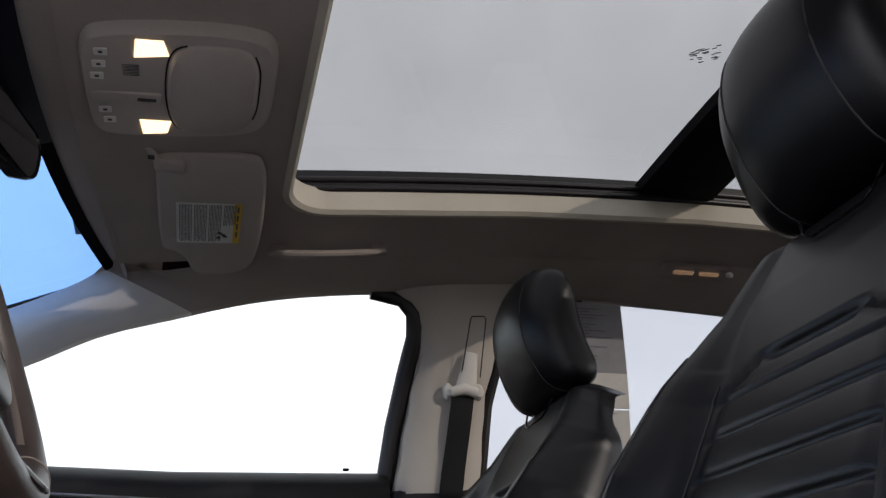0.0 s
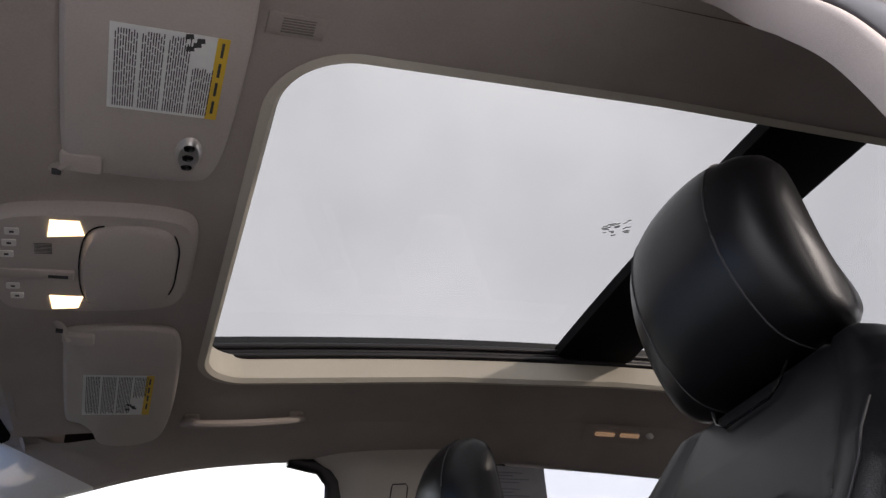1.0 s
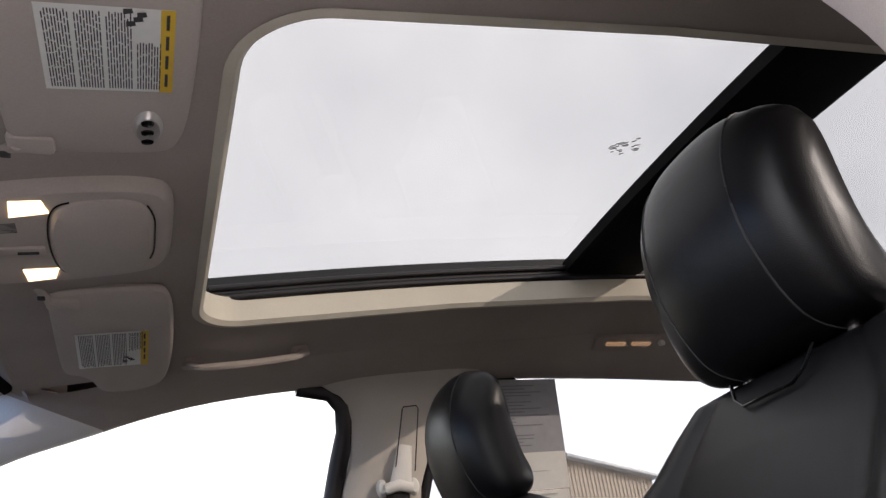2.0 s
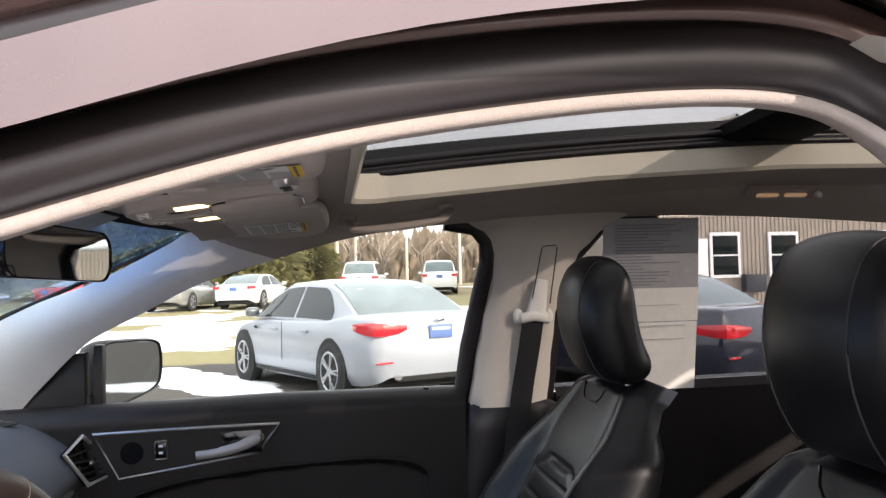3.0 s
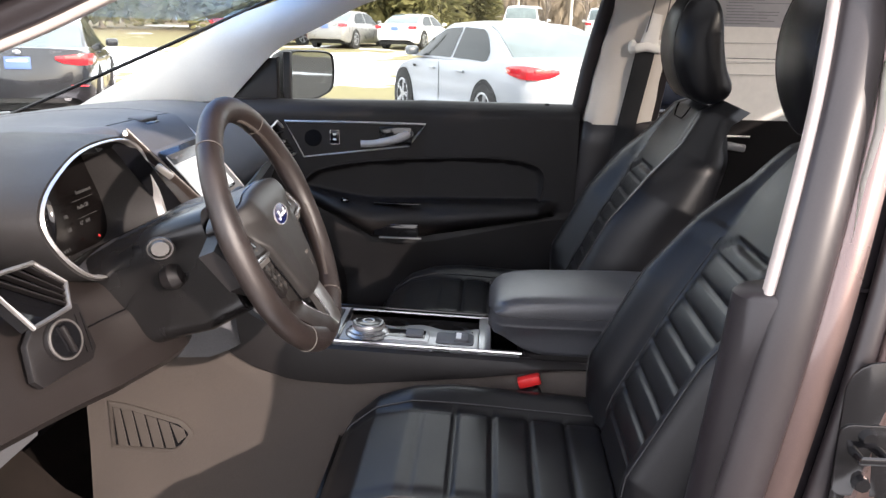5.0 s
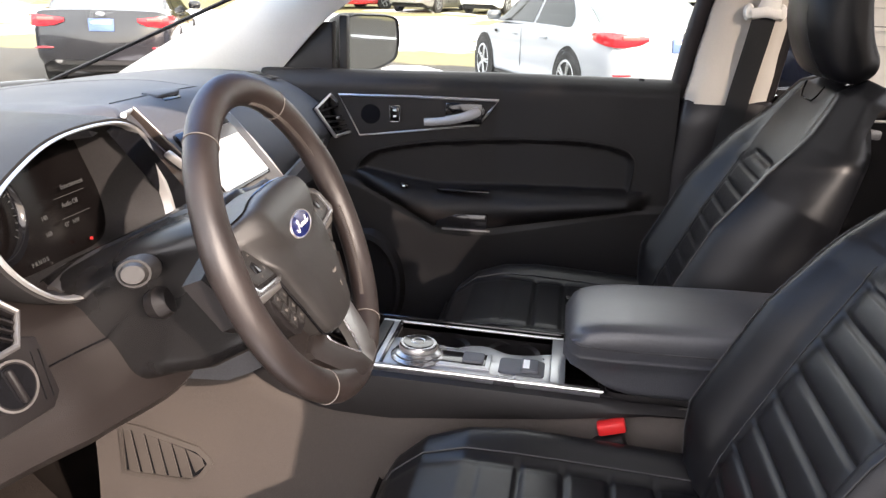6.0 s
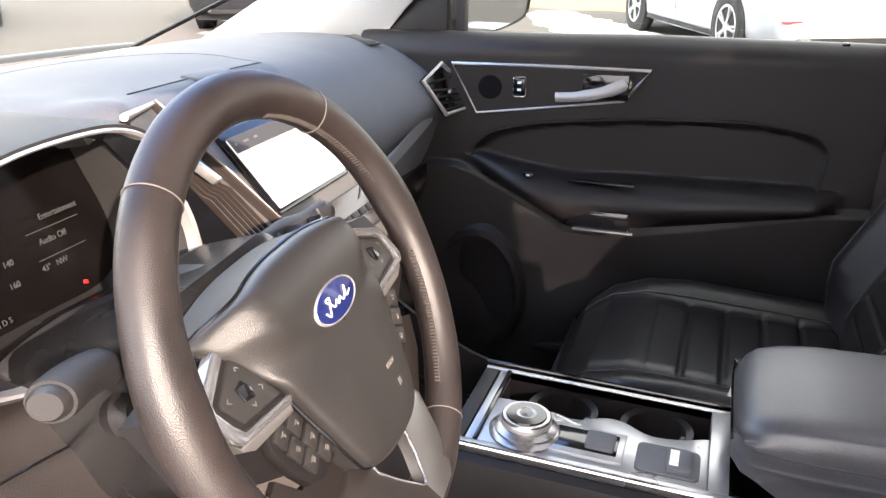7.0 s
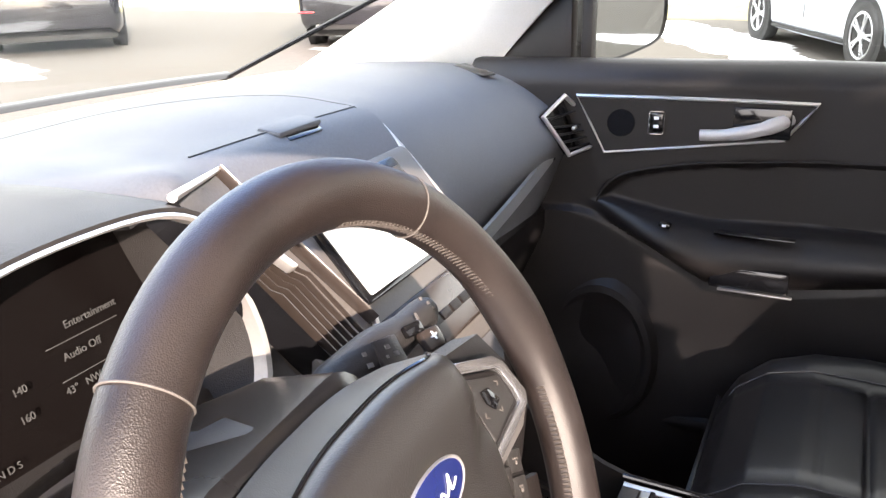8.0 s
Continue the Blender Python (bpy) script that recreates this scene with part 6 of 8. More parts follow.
    # head restraint
    prof = [(0.752, 1.445), (0.778, 1.436), (0.792, 1.40), (0.800, 1.34), (0.812, 1.285), (0.828, 1.245), (0.824, 1.218), (0.800, 1.200), (0.770, 1.198), (0.738, 1.215), (0.714, 1.262), (0.702, 1.32), (0.706, 1.38), (0.725, 1.428)]
    prof = [(0.750 + (x - 0.762) * 1.10, 1.325 + (z - 1.325) * 0.95 + 0.004) for x, z in prof]
    loop = spline([(x, 0, z) for x, z in prof], 44, closed=True)
    cx, cz = 0.754, 1.31
    rows = []
    for v in np.linspace(-1, 1, 25):
        av = abs(v)
        s = (1 - av ** 3.2) ** 0.5 if av < 1 else 0.0
        s = 0.30 + 0.70 * s if av < 1 else 0.30
        dz = -0.012 * av * av
        crease = 0.990 if 0.66 < av < 0.74 else 1.0
        rows.append([Vector((cx + (p.x - cx) * s * crease + 0.010 * av * av, v * 0.124, cz + (p.z - cz) * (0.62 + 0.38 * s) * crease + dz)) for p in loop])
    head = part("headrest", grid_mesh(rows, close_v=True, cap=True), "leather", seat, "black leather head restraint with side seams", smooth="all")
    for v_i in (5, 19):
        part("piping", sweep([p * 1.0 for p in rows[v_i][20:44]], 0.0013, sides=5), "thread_dark", head)
    for sgn in (-1, 1):
        bm = sweep([(0.786, sgn * 0.075, 1.255), (0.778, sgn * 0.075, 1.17)], 0.0075, sides=12)
        part("post", bm, "bracket", seat, "steel headrest post")
    # outer side shield
    return seat


s1 = build_seat(-0.385)
s2 = copy_thing(s1, pose(0, 0.385, 0))
s1.matrix_world = pose(0.014, -0.385, 0)
s2["label"] = "black leather passenger seat with transverse pleated inserts"
s1["label"] = "black leather driver's seat with transverse pleated inserts"


# ---- buckle beside the driver's seat ----
bk = thing("seatbelt_buckle", "black seatbelt buckle with a red release button", "buckle")
bmx = axes((0.392, -0.145, 0.722), (1, 0, 0.12), (0, 1, 0), (-0.12, 0, 1))
part("stem", rbox((0.050, 0.030, 0.16), 0.008, bmx @ Matrix.Translation((0.012, -0.004, -0.08)) @ pose(0, 0, 0, 0, -14, 0)), "plastic", bk, "black buckle stem")
part("button", rbox((0.042, 0.022, 0.018), 0.004, bmx @ Matrix.Translation((0.0, 0, 0.012)) @ pose(0, 0, 0, 0, -10, 0)), "red", bk, "red release button")

# ---- passenger seatbelt on the pillar ----
belt = thing("seatbelt", "black seatbelt hanging from a pale pillar anchor", "seatbelt")
PB = lambda x, z, d=0.0: Vector((x, smooth_key([(1.10, 0.729), (1.30, 0.708), (1.40, 0.692), (1.50, 0.668)], z)[0] - d, z))
rows = []
for z, xc, d in ((1.305, 0.699, 0.016), (1.25, 0.691, 0.013), (1.15, 0.676, 0.010), (1.0, 0.652, 0.012), (0.8, 0.625, 0.012), (0.55, 0.615, 0.012)):
    y = PB(xc, max(z, 1.10)).y
    rows.append([Vector((xc + a, y - d - 0.003 * (1 - (a / 0.025) ** 2), z)) for a in np.linspace(-0.025, 0.025, 7)])
part("webbing", solid(rows, 0.002, (0, 1, 0)), "belt", belt, "black webbing")
bm = sweep([(0.672, PB(0.66, 1.31).y - 0.018, 1.312), (0.700, PB(0.67, 1.31).y - 0.026, 1.318), (0.728, PB(0.70, 1.31).y - 0.018, 1.312)], (0.010, 0.012), sides=12)
for x in (0.666, 0.735):
    lathe([(0.0, 0.012), (0.010, 0.011), (0.014, 0.006), (0.015, 0.0)], 20, axes(PB(x, 1.316, 0.008), (1, 0, 0), (0, 0, 1), (0, -1, 0)) @ Matrix.Diagonal((0.8, 1.25, 1, 1)), bm=bm)
part("anchor_loop", bm, "trim", belt, "pale plastic anchor loop")
bm = sweep([PB(0.704, 1.318, 0.020), PB(0.712, 1.36, 0.014), PB(0.720, 1.40, 0.010)], [(0.024, 0.007), (0.019, 0.008), (0.016, 0.004)], side=(0, 1, 0), sides=12)
part("slider", bm, "trim", belt, "pale height adjuster")
slot = [(0.694, 1.345), (0.7145, 1.468), (0.717, 1.474), (0.746, 1.476), (0.750, 1.470), (0.737, 1.345)]
part("slot_edge", sweep([PB(x, z, 0.0185) for x, z in slot], 0.0014, sides=6), "rubber", belt, "outline of the adjuster slot")

# ---- centre console ----
con = thing("centre_console", "black centre console with silver deck, rotary shifter and padded armrest", "console")
CZ0, CYD, CYP = 0.771, -0.122, 0.092


def deck(x, y, d=0.0):
    return Vector((x, y, CZ0 + 0.012 - 0.05 * (x + 0.0) * 0.6 + d))


for side, sgn in ((CYD, -1), (CYP, 1)):
    rows = []
    for x in np.linspace(-0.36, 0.80, 40):
        top = deck(max(x, -0.0), 0).z - 0.004 if x < 0.40 else deck(0.40, 0).z - 0.006
        if x < -0.0:
            top += 0.16 * min(1, (-x) / 0.25) ** 1.4
        bot = lerp_key([(-0.36, 0.83), (-0.19, 0.775), (-0.136, 0.735), (-0.05, 0.706), (0.05, 0.702), (0.30, 0.728), (0.49, 0.755), (0.80, 0.78)], x)[0]
        bot = min(bot, top - 0.015)
        out = 0.018
        rows.append([Vector((x, side, top)), Vector((x, side + sgn * 0.012, top - 0.004)), Vector((x, side + sgn * out, (top + bot) / 2)), Vector((x, side + sgn * out * 0.9, bot + 0.004)), Vector((x, side, bot))])
    part("side_panel", grid_mesh(rows), "plastic", con, "smooth black upper side panel")
    rows = []
    for x in np.linspace(-0.45, 0.85, 30):
        bot = lerp_key([(-0.36, 0.83), (-0.19, 0.775), (-0.136, 0.735), (-0.05, 0.706), (0.05, 0.702), (0.30, 0.728), (0.49, 0.755), (0.80, 0.78)], x)[0]
        rows.append([Vector((x, side + sgn * 0.004, bot + 0.01)), Vector((x, side + sgn * 0.012, bot - 0.006)), Vector((x, side + sgn * 0.016, bot - 0.030)), Vector((x, side + sgn * 0.02, 0.55)), Vector((x, side + sgn * 0.035, 0.33))])
    part("lower_panel", grid_mesh(rows), mat("grey_lower_trim", (0.050, 0.041, 0.036), 0.8, grain=500, bump=0.4, var=0.15), con, "grey textured lower side panel")


# deck plate with openings: built as bars round the wells
def deck_prism(outline, d0, depth, material, name, parent, label="", bevel=0.0015):
    m = axes(deck(0, 0, d0), (1, 0, -0.03), (0, 1, 0), (0.03, 0, 1))
    return part(name, prism(outline, depth, m, bevel=bevel), material, parent, label)


deck_prism(rrect(0.42, 0.206, 0.012, 4, 0.190, -0.015), -0.100, 0.004, "plastic", "well_floor", con, "dark floor of the console wells")
bars = [
    ([(-0.005, -0.110), (0.372, -0.110), (0.372, -0.098), (-0.005, -0.098)], ""),
    ([(-0.005, 0.070), (0.372, 0.070), (0.372, 0.078), (-0.005, 0.078)], ""),
    ([(0.016, -0.098), (0.030, -0.098), (0.030, 0.070), (0.016, 0.070)], ""),
    ([(-0.005, -0.098), (0.014, -0.098), (0.014, 0.070), (-0.005, 0.070)], "plastic"),
    ([(0.295, -0.098), (0.318, -0.098), (0.318, 0.070), (0.295, 0.070)], ""),
]
# silver deck: shifter half with a wavy edge against the cup holders
wave = [(0.030, 0.000), (0.070, 0.002), (0.105, -0.008), (0.135, -0.012), (0.160, 0.000), (0.178, 0.006), (0.198, 0.000), (0.225, -0.014), (0.260, -0.010), (0.295, 0.004)]
wv = [(p.x, p.y) for p in spline([(x, y, 0) for x, y in wave], 40)]
deck_prism([(0.030, -0.098), (0.295, -0.098)] + wv[::-1], -0.010, 0.010, "deck", "deck", con, "satin silver shifter deck")
for o, mm in bars:
    deck_prism(o, -0.012, 0.012, mm or "deck", "deck_bar", con)
deck_prism([(0.026, -0.098), (0.032, -0.098), (0.032, 0.070), (0.026, 0.070)], -0.004, 0.0065, "gloss", "deck_bar", con)
part("deck_edge", sweep([deck(x, -0.113, 0.001) for x in np.linspace(-0.008, 0.376, 10)], (0.003, 0.003), sides=8), "chrome", con, "bright deck edge")
part("deck_edge", sweep([deck(x, 0.086, 0.001) for x in np.linspace(-0.008, 0.376, 10)], (0.003, 0.003), sides=8), "gloss", con)
# cup holder wells
for cx in (0.108, 0.228):
    m = axes(deck(cx, 0.034, -0.092), (1, 0, -0.03), (0, 1, 0), (0.03, 0, 1))
    w = part("cup_holder", grid_mesh([[m @ Vector((r * math.cos(2 * math.pi * k / 28), r * math.sin(2 * math.pi * k / 28), z)) for k in range(28)] for r, z in ((0.0005, 0.002), (0.030, 0.002), (0.034, 0.008), (0.037, 0.072), (0.046, 0.074))], close_v=True), "plastic", con, "round cup holder well")
    for a in (200, 290, 340):
        part("gripper", rbox((0.006, 0.010, 0.024), 0.002, m @ pose(0, 0, 0, 0, 0, a) @ Matrix.Translation((0.035, 0, 0.062))), "dash", w, "small rubber gripper")
rows = [[deck(x, y, d) for x, y in [(p[0], p[1]) for p in wv] + [(0.295, 0.070), (0.030, 0.070)]] for d in (-0.002, -0.096)]
part("well_wall", grid_mesh(rows, close_v=True), "plastic", con, "dark wall round the cup holders")
# small bin behind, under the armrest nose
rows = [[deck(x, y, d) for x, y in rrect(0.052, 0.165, 0.008, 4, 0.346, -0.014)] for d in (0.0, -0.07)]
part("bin", grid_mesh(rows, close_v=True), "gloss", con, "narrow dark bin")
deck_prism([(0.372, -0.110), (0.50, -0.110), (0.50, 0.082), (0.372, 0.082)], -0.02, 0.014, "plastic", "deck_rear", con)
# rotary shifter
SH = axes(deck(0.082, -0.062, 0.0), (1, 0, -0.03), (0, 1, 0), (0.03, 0, 1))
dial = part("shift_dial", lathe([(0.044, 0.0), (0.044, 0.003), (0.0405, 0.0055), (0.038, 0.0065), (0.038, 0.0095), (0.0345, 0.0115), (0.0300, 0.0135), (0.0300, 0.0225), (0.0285, 0.0245), (0.0, 0.025)], 48, SH), "channel", con, "satin silver rotary gear dial")
part("dial_cap", lathe([(0.0250, 0.0235), (0.0240, 0.0262), (0.0, 0.0270)], 36, SH), "gloss", dial, "gloss black cap")
part("cap_ring", lathe([(0.0085, 0.0268), (0.0105, 0.0276), (0.0120, 0.0268)], 24, SH), "satin", dial)
part("grip_ring", lathe([(0.0302, 0.0145), (0.0311, 0.0160), (0.0311, 0.0205), (0.0302, 0.0220)], 44, SH), "satin", dial, "smooth grip ring")
deck_prism([(0.098, -0.090), (0.200, -0.090), (0.200, -0.030), (0.098, -0.030)], 0.0, 0.004, "deck", "shift_frame", con, "raised silver frame")
deck_prism([(0.118, -0.080), (0.193, -0.080), (0.193, -0.037), (0.118, -0.037)], 0.0015, 0.003, "gloss", "shift_window", con, "gloss black shifter window")
deck_prism(rrect(0.034, 0.034, 0.004, 3, 0.172, -0.058), 0.003, 0.006, "dash", "mode_button", con, "grey mode button")
# parking brake switch
deck_prism(rrect(0.072, 0.056, 0.008, 4, 0.250, -0.062), 0.0, 0.003, "dash", "brake_plate", con, "grey parking brake plate")
deck_prism(rrect(0.028, 0.044, 0.004, 3, 0.262, -0.062), 0.002, 0.006, "dash", "brake_switch", con, "parking brake switch")
m = axes(deck(0.257, -0.062, 0.0085), (1, 0, -0.03), (0, 1, 0), (0.03, 0, 1))
part("brake_mark", rbox((0.010, 0.030, 0.001), 0, m), "white", con, "pale brake mark", smooth=False)
# armrest
rows = []
for k in range(40):
    f = k / 39
    x = 0.312 + 0.50 * f
    top = lerp_key([(0, 0.850), (0.012, 0.862), (0.04, 0.872), (0.10, 0.880), (0.18, 0.884), (0.5, 0.888), (1, 0.888)], f)[0]
    mid = lerp_key([(0, 0.838), (0.03, 0.828), (0.1, 0.828), (1, 0.832)], f)[0]
    bot = lerp_key([(0, 0.828), (0.03, 0.812), (0.08, 0.797), (0.13, 0.782), (0.2, 0.772), (1, 0.765)], f)[0]
    w = lerp_key([(0, 0.078), (0.015, 0.092), (0.05, 0.104), (0.15, 0.109), (1, 0.110)], f)[0]
    w2 = w * lerp_key([(0, 0.9), (0.2, 0.90), (1, 0.92)], f)[0]
    c = -0.014
    loop = [(-w2, bot), (-w2 * 1.02, mid - 0.02), (-w * 0.985, mid - 0.003), (-w * 0.985, mid + 0.003), (-w, mid + 0.02), (-w * 0.97, top - 0.016), (-w * 0.86, top - 0.004), (-w * 0.5, top), (0, top + 0.002)]
    loop = loop + [(-a, b) for a, b in loop[::-1][1:]]
    rows.append([Vector((x, c + q.x, q.y)) for q in spline([(a, b, 0) for a, b in loop], 60)])
arm = part("armrest", grid_mesh(rows, close_v=True, cap=True), "vinyl", con, "padded black leather armrest lid", smooth="all")
part("seam", sweep([r[14] + Vector((0, -0.0005, 0.002)) for r in rows[1:]], 0.0011, sides=5), "thread_dark", arm)
rows2 = [[Vector((x, y, z)) for x, y in rrect(0.44, 0.196, 0.02, 4, 0.60, -0.014)] for z in (0.772, 0.50)]
part("console_box", grid_mesh(rows2, close_v=True), "plastic", con, "black console box under the armrest")
# white leaflet tucked beside the passenger cushion
lf = link_mesh("leaflet", rbox((0.055, 0.002, 0.065), 0.0004, Matrix.Translation((0.345, 0.118, 0.800)) @ pose(0, 0, 0, 10, 8, 8)), "paper")
tagged(lf, "white folded leaflet tucked beside the console", "leaflet")

# ---- footwell: louvred vent in the console side, and carpet ----
VM = axes((0, -0.1415, 0), (1, 0, 0), (0, 0, 1), (0, -1, 0))
vent_out = [(-0.405, 0.552), (-0.283, 0.549), (-0.262, 0.563), (-0.243, 0.590), (-0.247, 0.602), (-0.266, 0.620), (-0.362, 0.646), (-0.405, 0.652)]
vent_in = [(-0.398, 0.560), (-0.286, 0.557), (-0.268, 0.568), (-0.252, 0.591), (-0.256, 0.598), (-0.270, 0.611), (-0.362, 0.636), (-0.398, 0.641)]
vent_panel = mat("grey_vent_plastic", (0.050, 0.042, 0.037), 0.6, grain=400, bump=0.2, var=0.12)
bm = grid_mesh([[VM @ Vector((x, z, d)) for x, z in ring] for ring, d in ((vent_out, 0.0), (vent_out, 0.0035), (vent_in, 0.0045), (vent_in, 0.0))], close_v=True)
part("vent_frame", bm, vent_panel, con, "grey rounded frame round the side vent", smooth=False)
part("vent_back", prism(vent_in, 0.0012, VM), "beam", con, "dark recess behind the louvres", smooth=False)
for k in range(6):
    x0 = -0.398 + 0.0235 * k
    x1 = min(x0 + 0.0205, -0.262)
    if k == 5:
        x1 = -0.259
    # each louvre leans: its foot lies further rearward than its head
    lo = 0.5585
    def head(x):
        return 0.639 - 0.30 * max(0.0, x + 0.37) - (0.4 * max(0.0, x + 0.272))
    quad = [(x0 + 0.006, lo + (0.012 if k == 5 else 0.0)), (x1 + 0.004 if k < 5 else -0.258, lo + (0.026 if k == 5 else 0.0)), (x1 - 0.007 if k < 5 else -0.262, head(x1)), (max(x0 - 0.007, -0.397), head(x0))]
    part("louvre", prism(quad, 0.0034, VM, bevel=0.001), vent_panel, con, smooth=False)
rows = []
for y in np.linspace(-0.72, -0.12, 10):
    rows.append([Vector((x, y, z)) for x, z in ((-0.86, 0.80), (-0.70, 0.62), (-0.52, 0.44), (-0.36, 0.36), (0.1, 0.345), (0.9, 0.345))])
tagged(link_mesh("floor_carpet", grid_mesh(rows), "carpet"), "grey-brown carpet rising into the footwell", "carpet", kind="structure")

# ---- overhead ----
ohc = thing("overhead_console", "taupe overhead console with two lit map lamps and a sunglasses holder", "overhead console")


def oh(x, y, d=0.0):
    return Vector((x, y, liner_z(x, 0) - d))


rows = []
for s, d in ((1.0, -0.004), (0.99, 0.012), (0.955, 0.019), (0.90, 0.0195), (0.6, 0.0195), (0.02, 0.0195)):
    lp = spline([(x, y, 0) for x, y in ((-0.014, -0.055), (-0.008, -0.092), (0.015, -0.110), (0.10, -0.118), (0.19, -0.112), (0.226, -0.085), (0.232, 0.0), (0.226, 0.085), (0.19, 0.112), (0.10, 0.118), (0.015, 0.110), (-0.008, 0.092), (-0.014, 0.055))], 56, closed=True)
    rows.append([oh(0.095 + (p.x - 0.095) * s, p.y * s, d) for p in lp])
part("housing", grid_mesh(rows, close_v=True, cap=True), "visor", ohc, "taupe moulded housing")
for y, flip in ((-0.087, 1), (0.087, -1)):
    m = axes(oh(0.072, y, 0.0185), (1, 0, 0.13), (0, -1, 0), (0.13, 0, -1))
    o = [(-0.020, -0.018), (0.022, -0.014), (0.016, 0.014), (-0.017, 0.016)]
    if flip < 0:
        o = [(a, -b) for a, b in o][::-1]
    part("map_lamp", prism(o, 0.003, m, bevel=0.0008), "lamp", ohc, "lit warm map lamp lens", smooth=False)
rows = []
lp = spline([(x, y, 0) for x, y in ((0.098, -0.074), (0.125, -0.094), (0.185, -0.090), (0.205, -0.055), (0.208, 0.0), (0.205, 0.055), (0.185, 0.090), (0.125, 0.094), (0.098, 0.074), (0.090, 0.0))], 48, closed=True)
for s, d in ((1.0, 0.016), (0.985, 0.024), (0.92, 0.029), (0.5, 0.033), (0.02, 0.034)):
    rows.append([oh(0.15 + (p.x - 0.15) * s, p.y * s, d) for p in lp])
hold = part("sunglasses_holder", grid_mesh(rows, close_v=True, cap=True), "visor", ohc, "bulging sunglasses holder lid")
bm = sweep([oh(p.x - 0.002, p.y * 1.01, 0.0205) for p in lp[36:48] + lp[:5]], 0.0012, sides=5)
part("gap", bm, "gloss", hold, "dark gap beside the lid")
bm = sweep([oh(p.x + 0.002, p.y * 1.01, 0.0205) for p in lp[12:26]], 0.0012, sides=5)
part("gap", bm, "gloss", hold)
for k in range(5):
    m = axes(oh(0.006 + 0.004 * abs(k - 2), -0.078 + 0.024 * k + (0.050 if k > 2 else 0), 0.0190), (1, 0, 0.1), (0, -1, 0), (0.1, 0, -1))
    b = part("button", prism(rrect(0.016, 0.013, 0.002, 3), 0.002, m), "trim", ohc, "small taupe push button")
    part("mark", rbox((0.005, 0.004, 0.0004), 0, m @ Matrix.Translation((0, 0, 0.0022))), "ink", b, smooth=False)
m = axes(oh(0.038, 0.016, 0.0188), (1, 0.06, 0.1), (0.06, -1, 0), (0.1, 0, -1))
sb = part("roof_switch", rbox((0.090, 0.022, 0.008), 0.003, m), "visor", ohc, "sliding sunroof switch")
part("slot", rbox((0.024, 0.007, 0.0006), 0, m @ Matrix.Translation((0.026, 0, 0.0042))), "ink", sb, smooth=False)
bm = bmesh.new()
for k in range(8):
    rbox((0.022, 0.0012, 0.001), 0, axes(oh(0.046, -0.052 + 0.003 * k, 0.0193), (1, 0, 0.1), (0, -1, 0), (0.1, 0, -1)), bm=bm)
part("microphone_grille", bm, "ink", ohc, smooth=False)


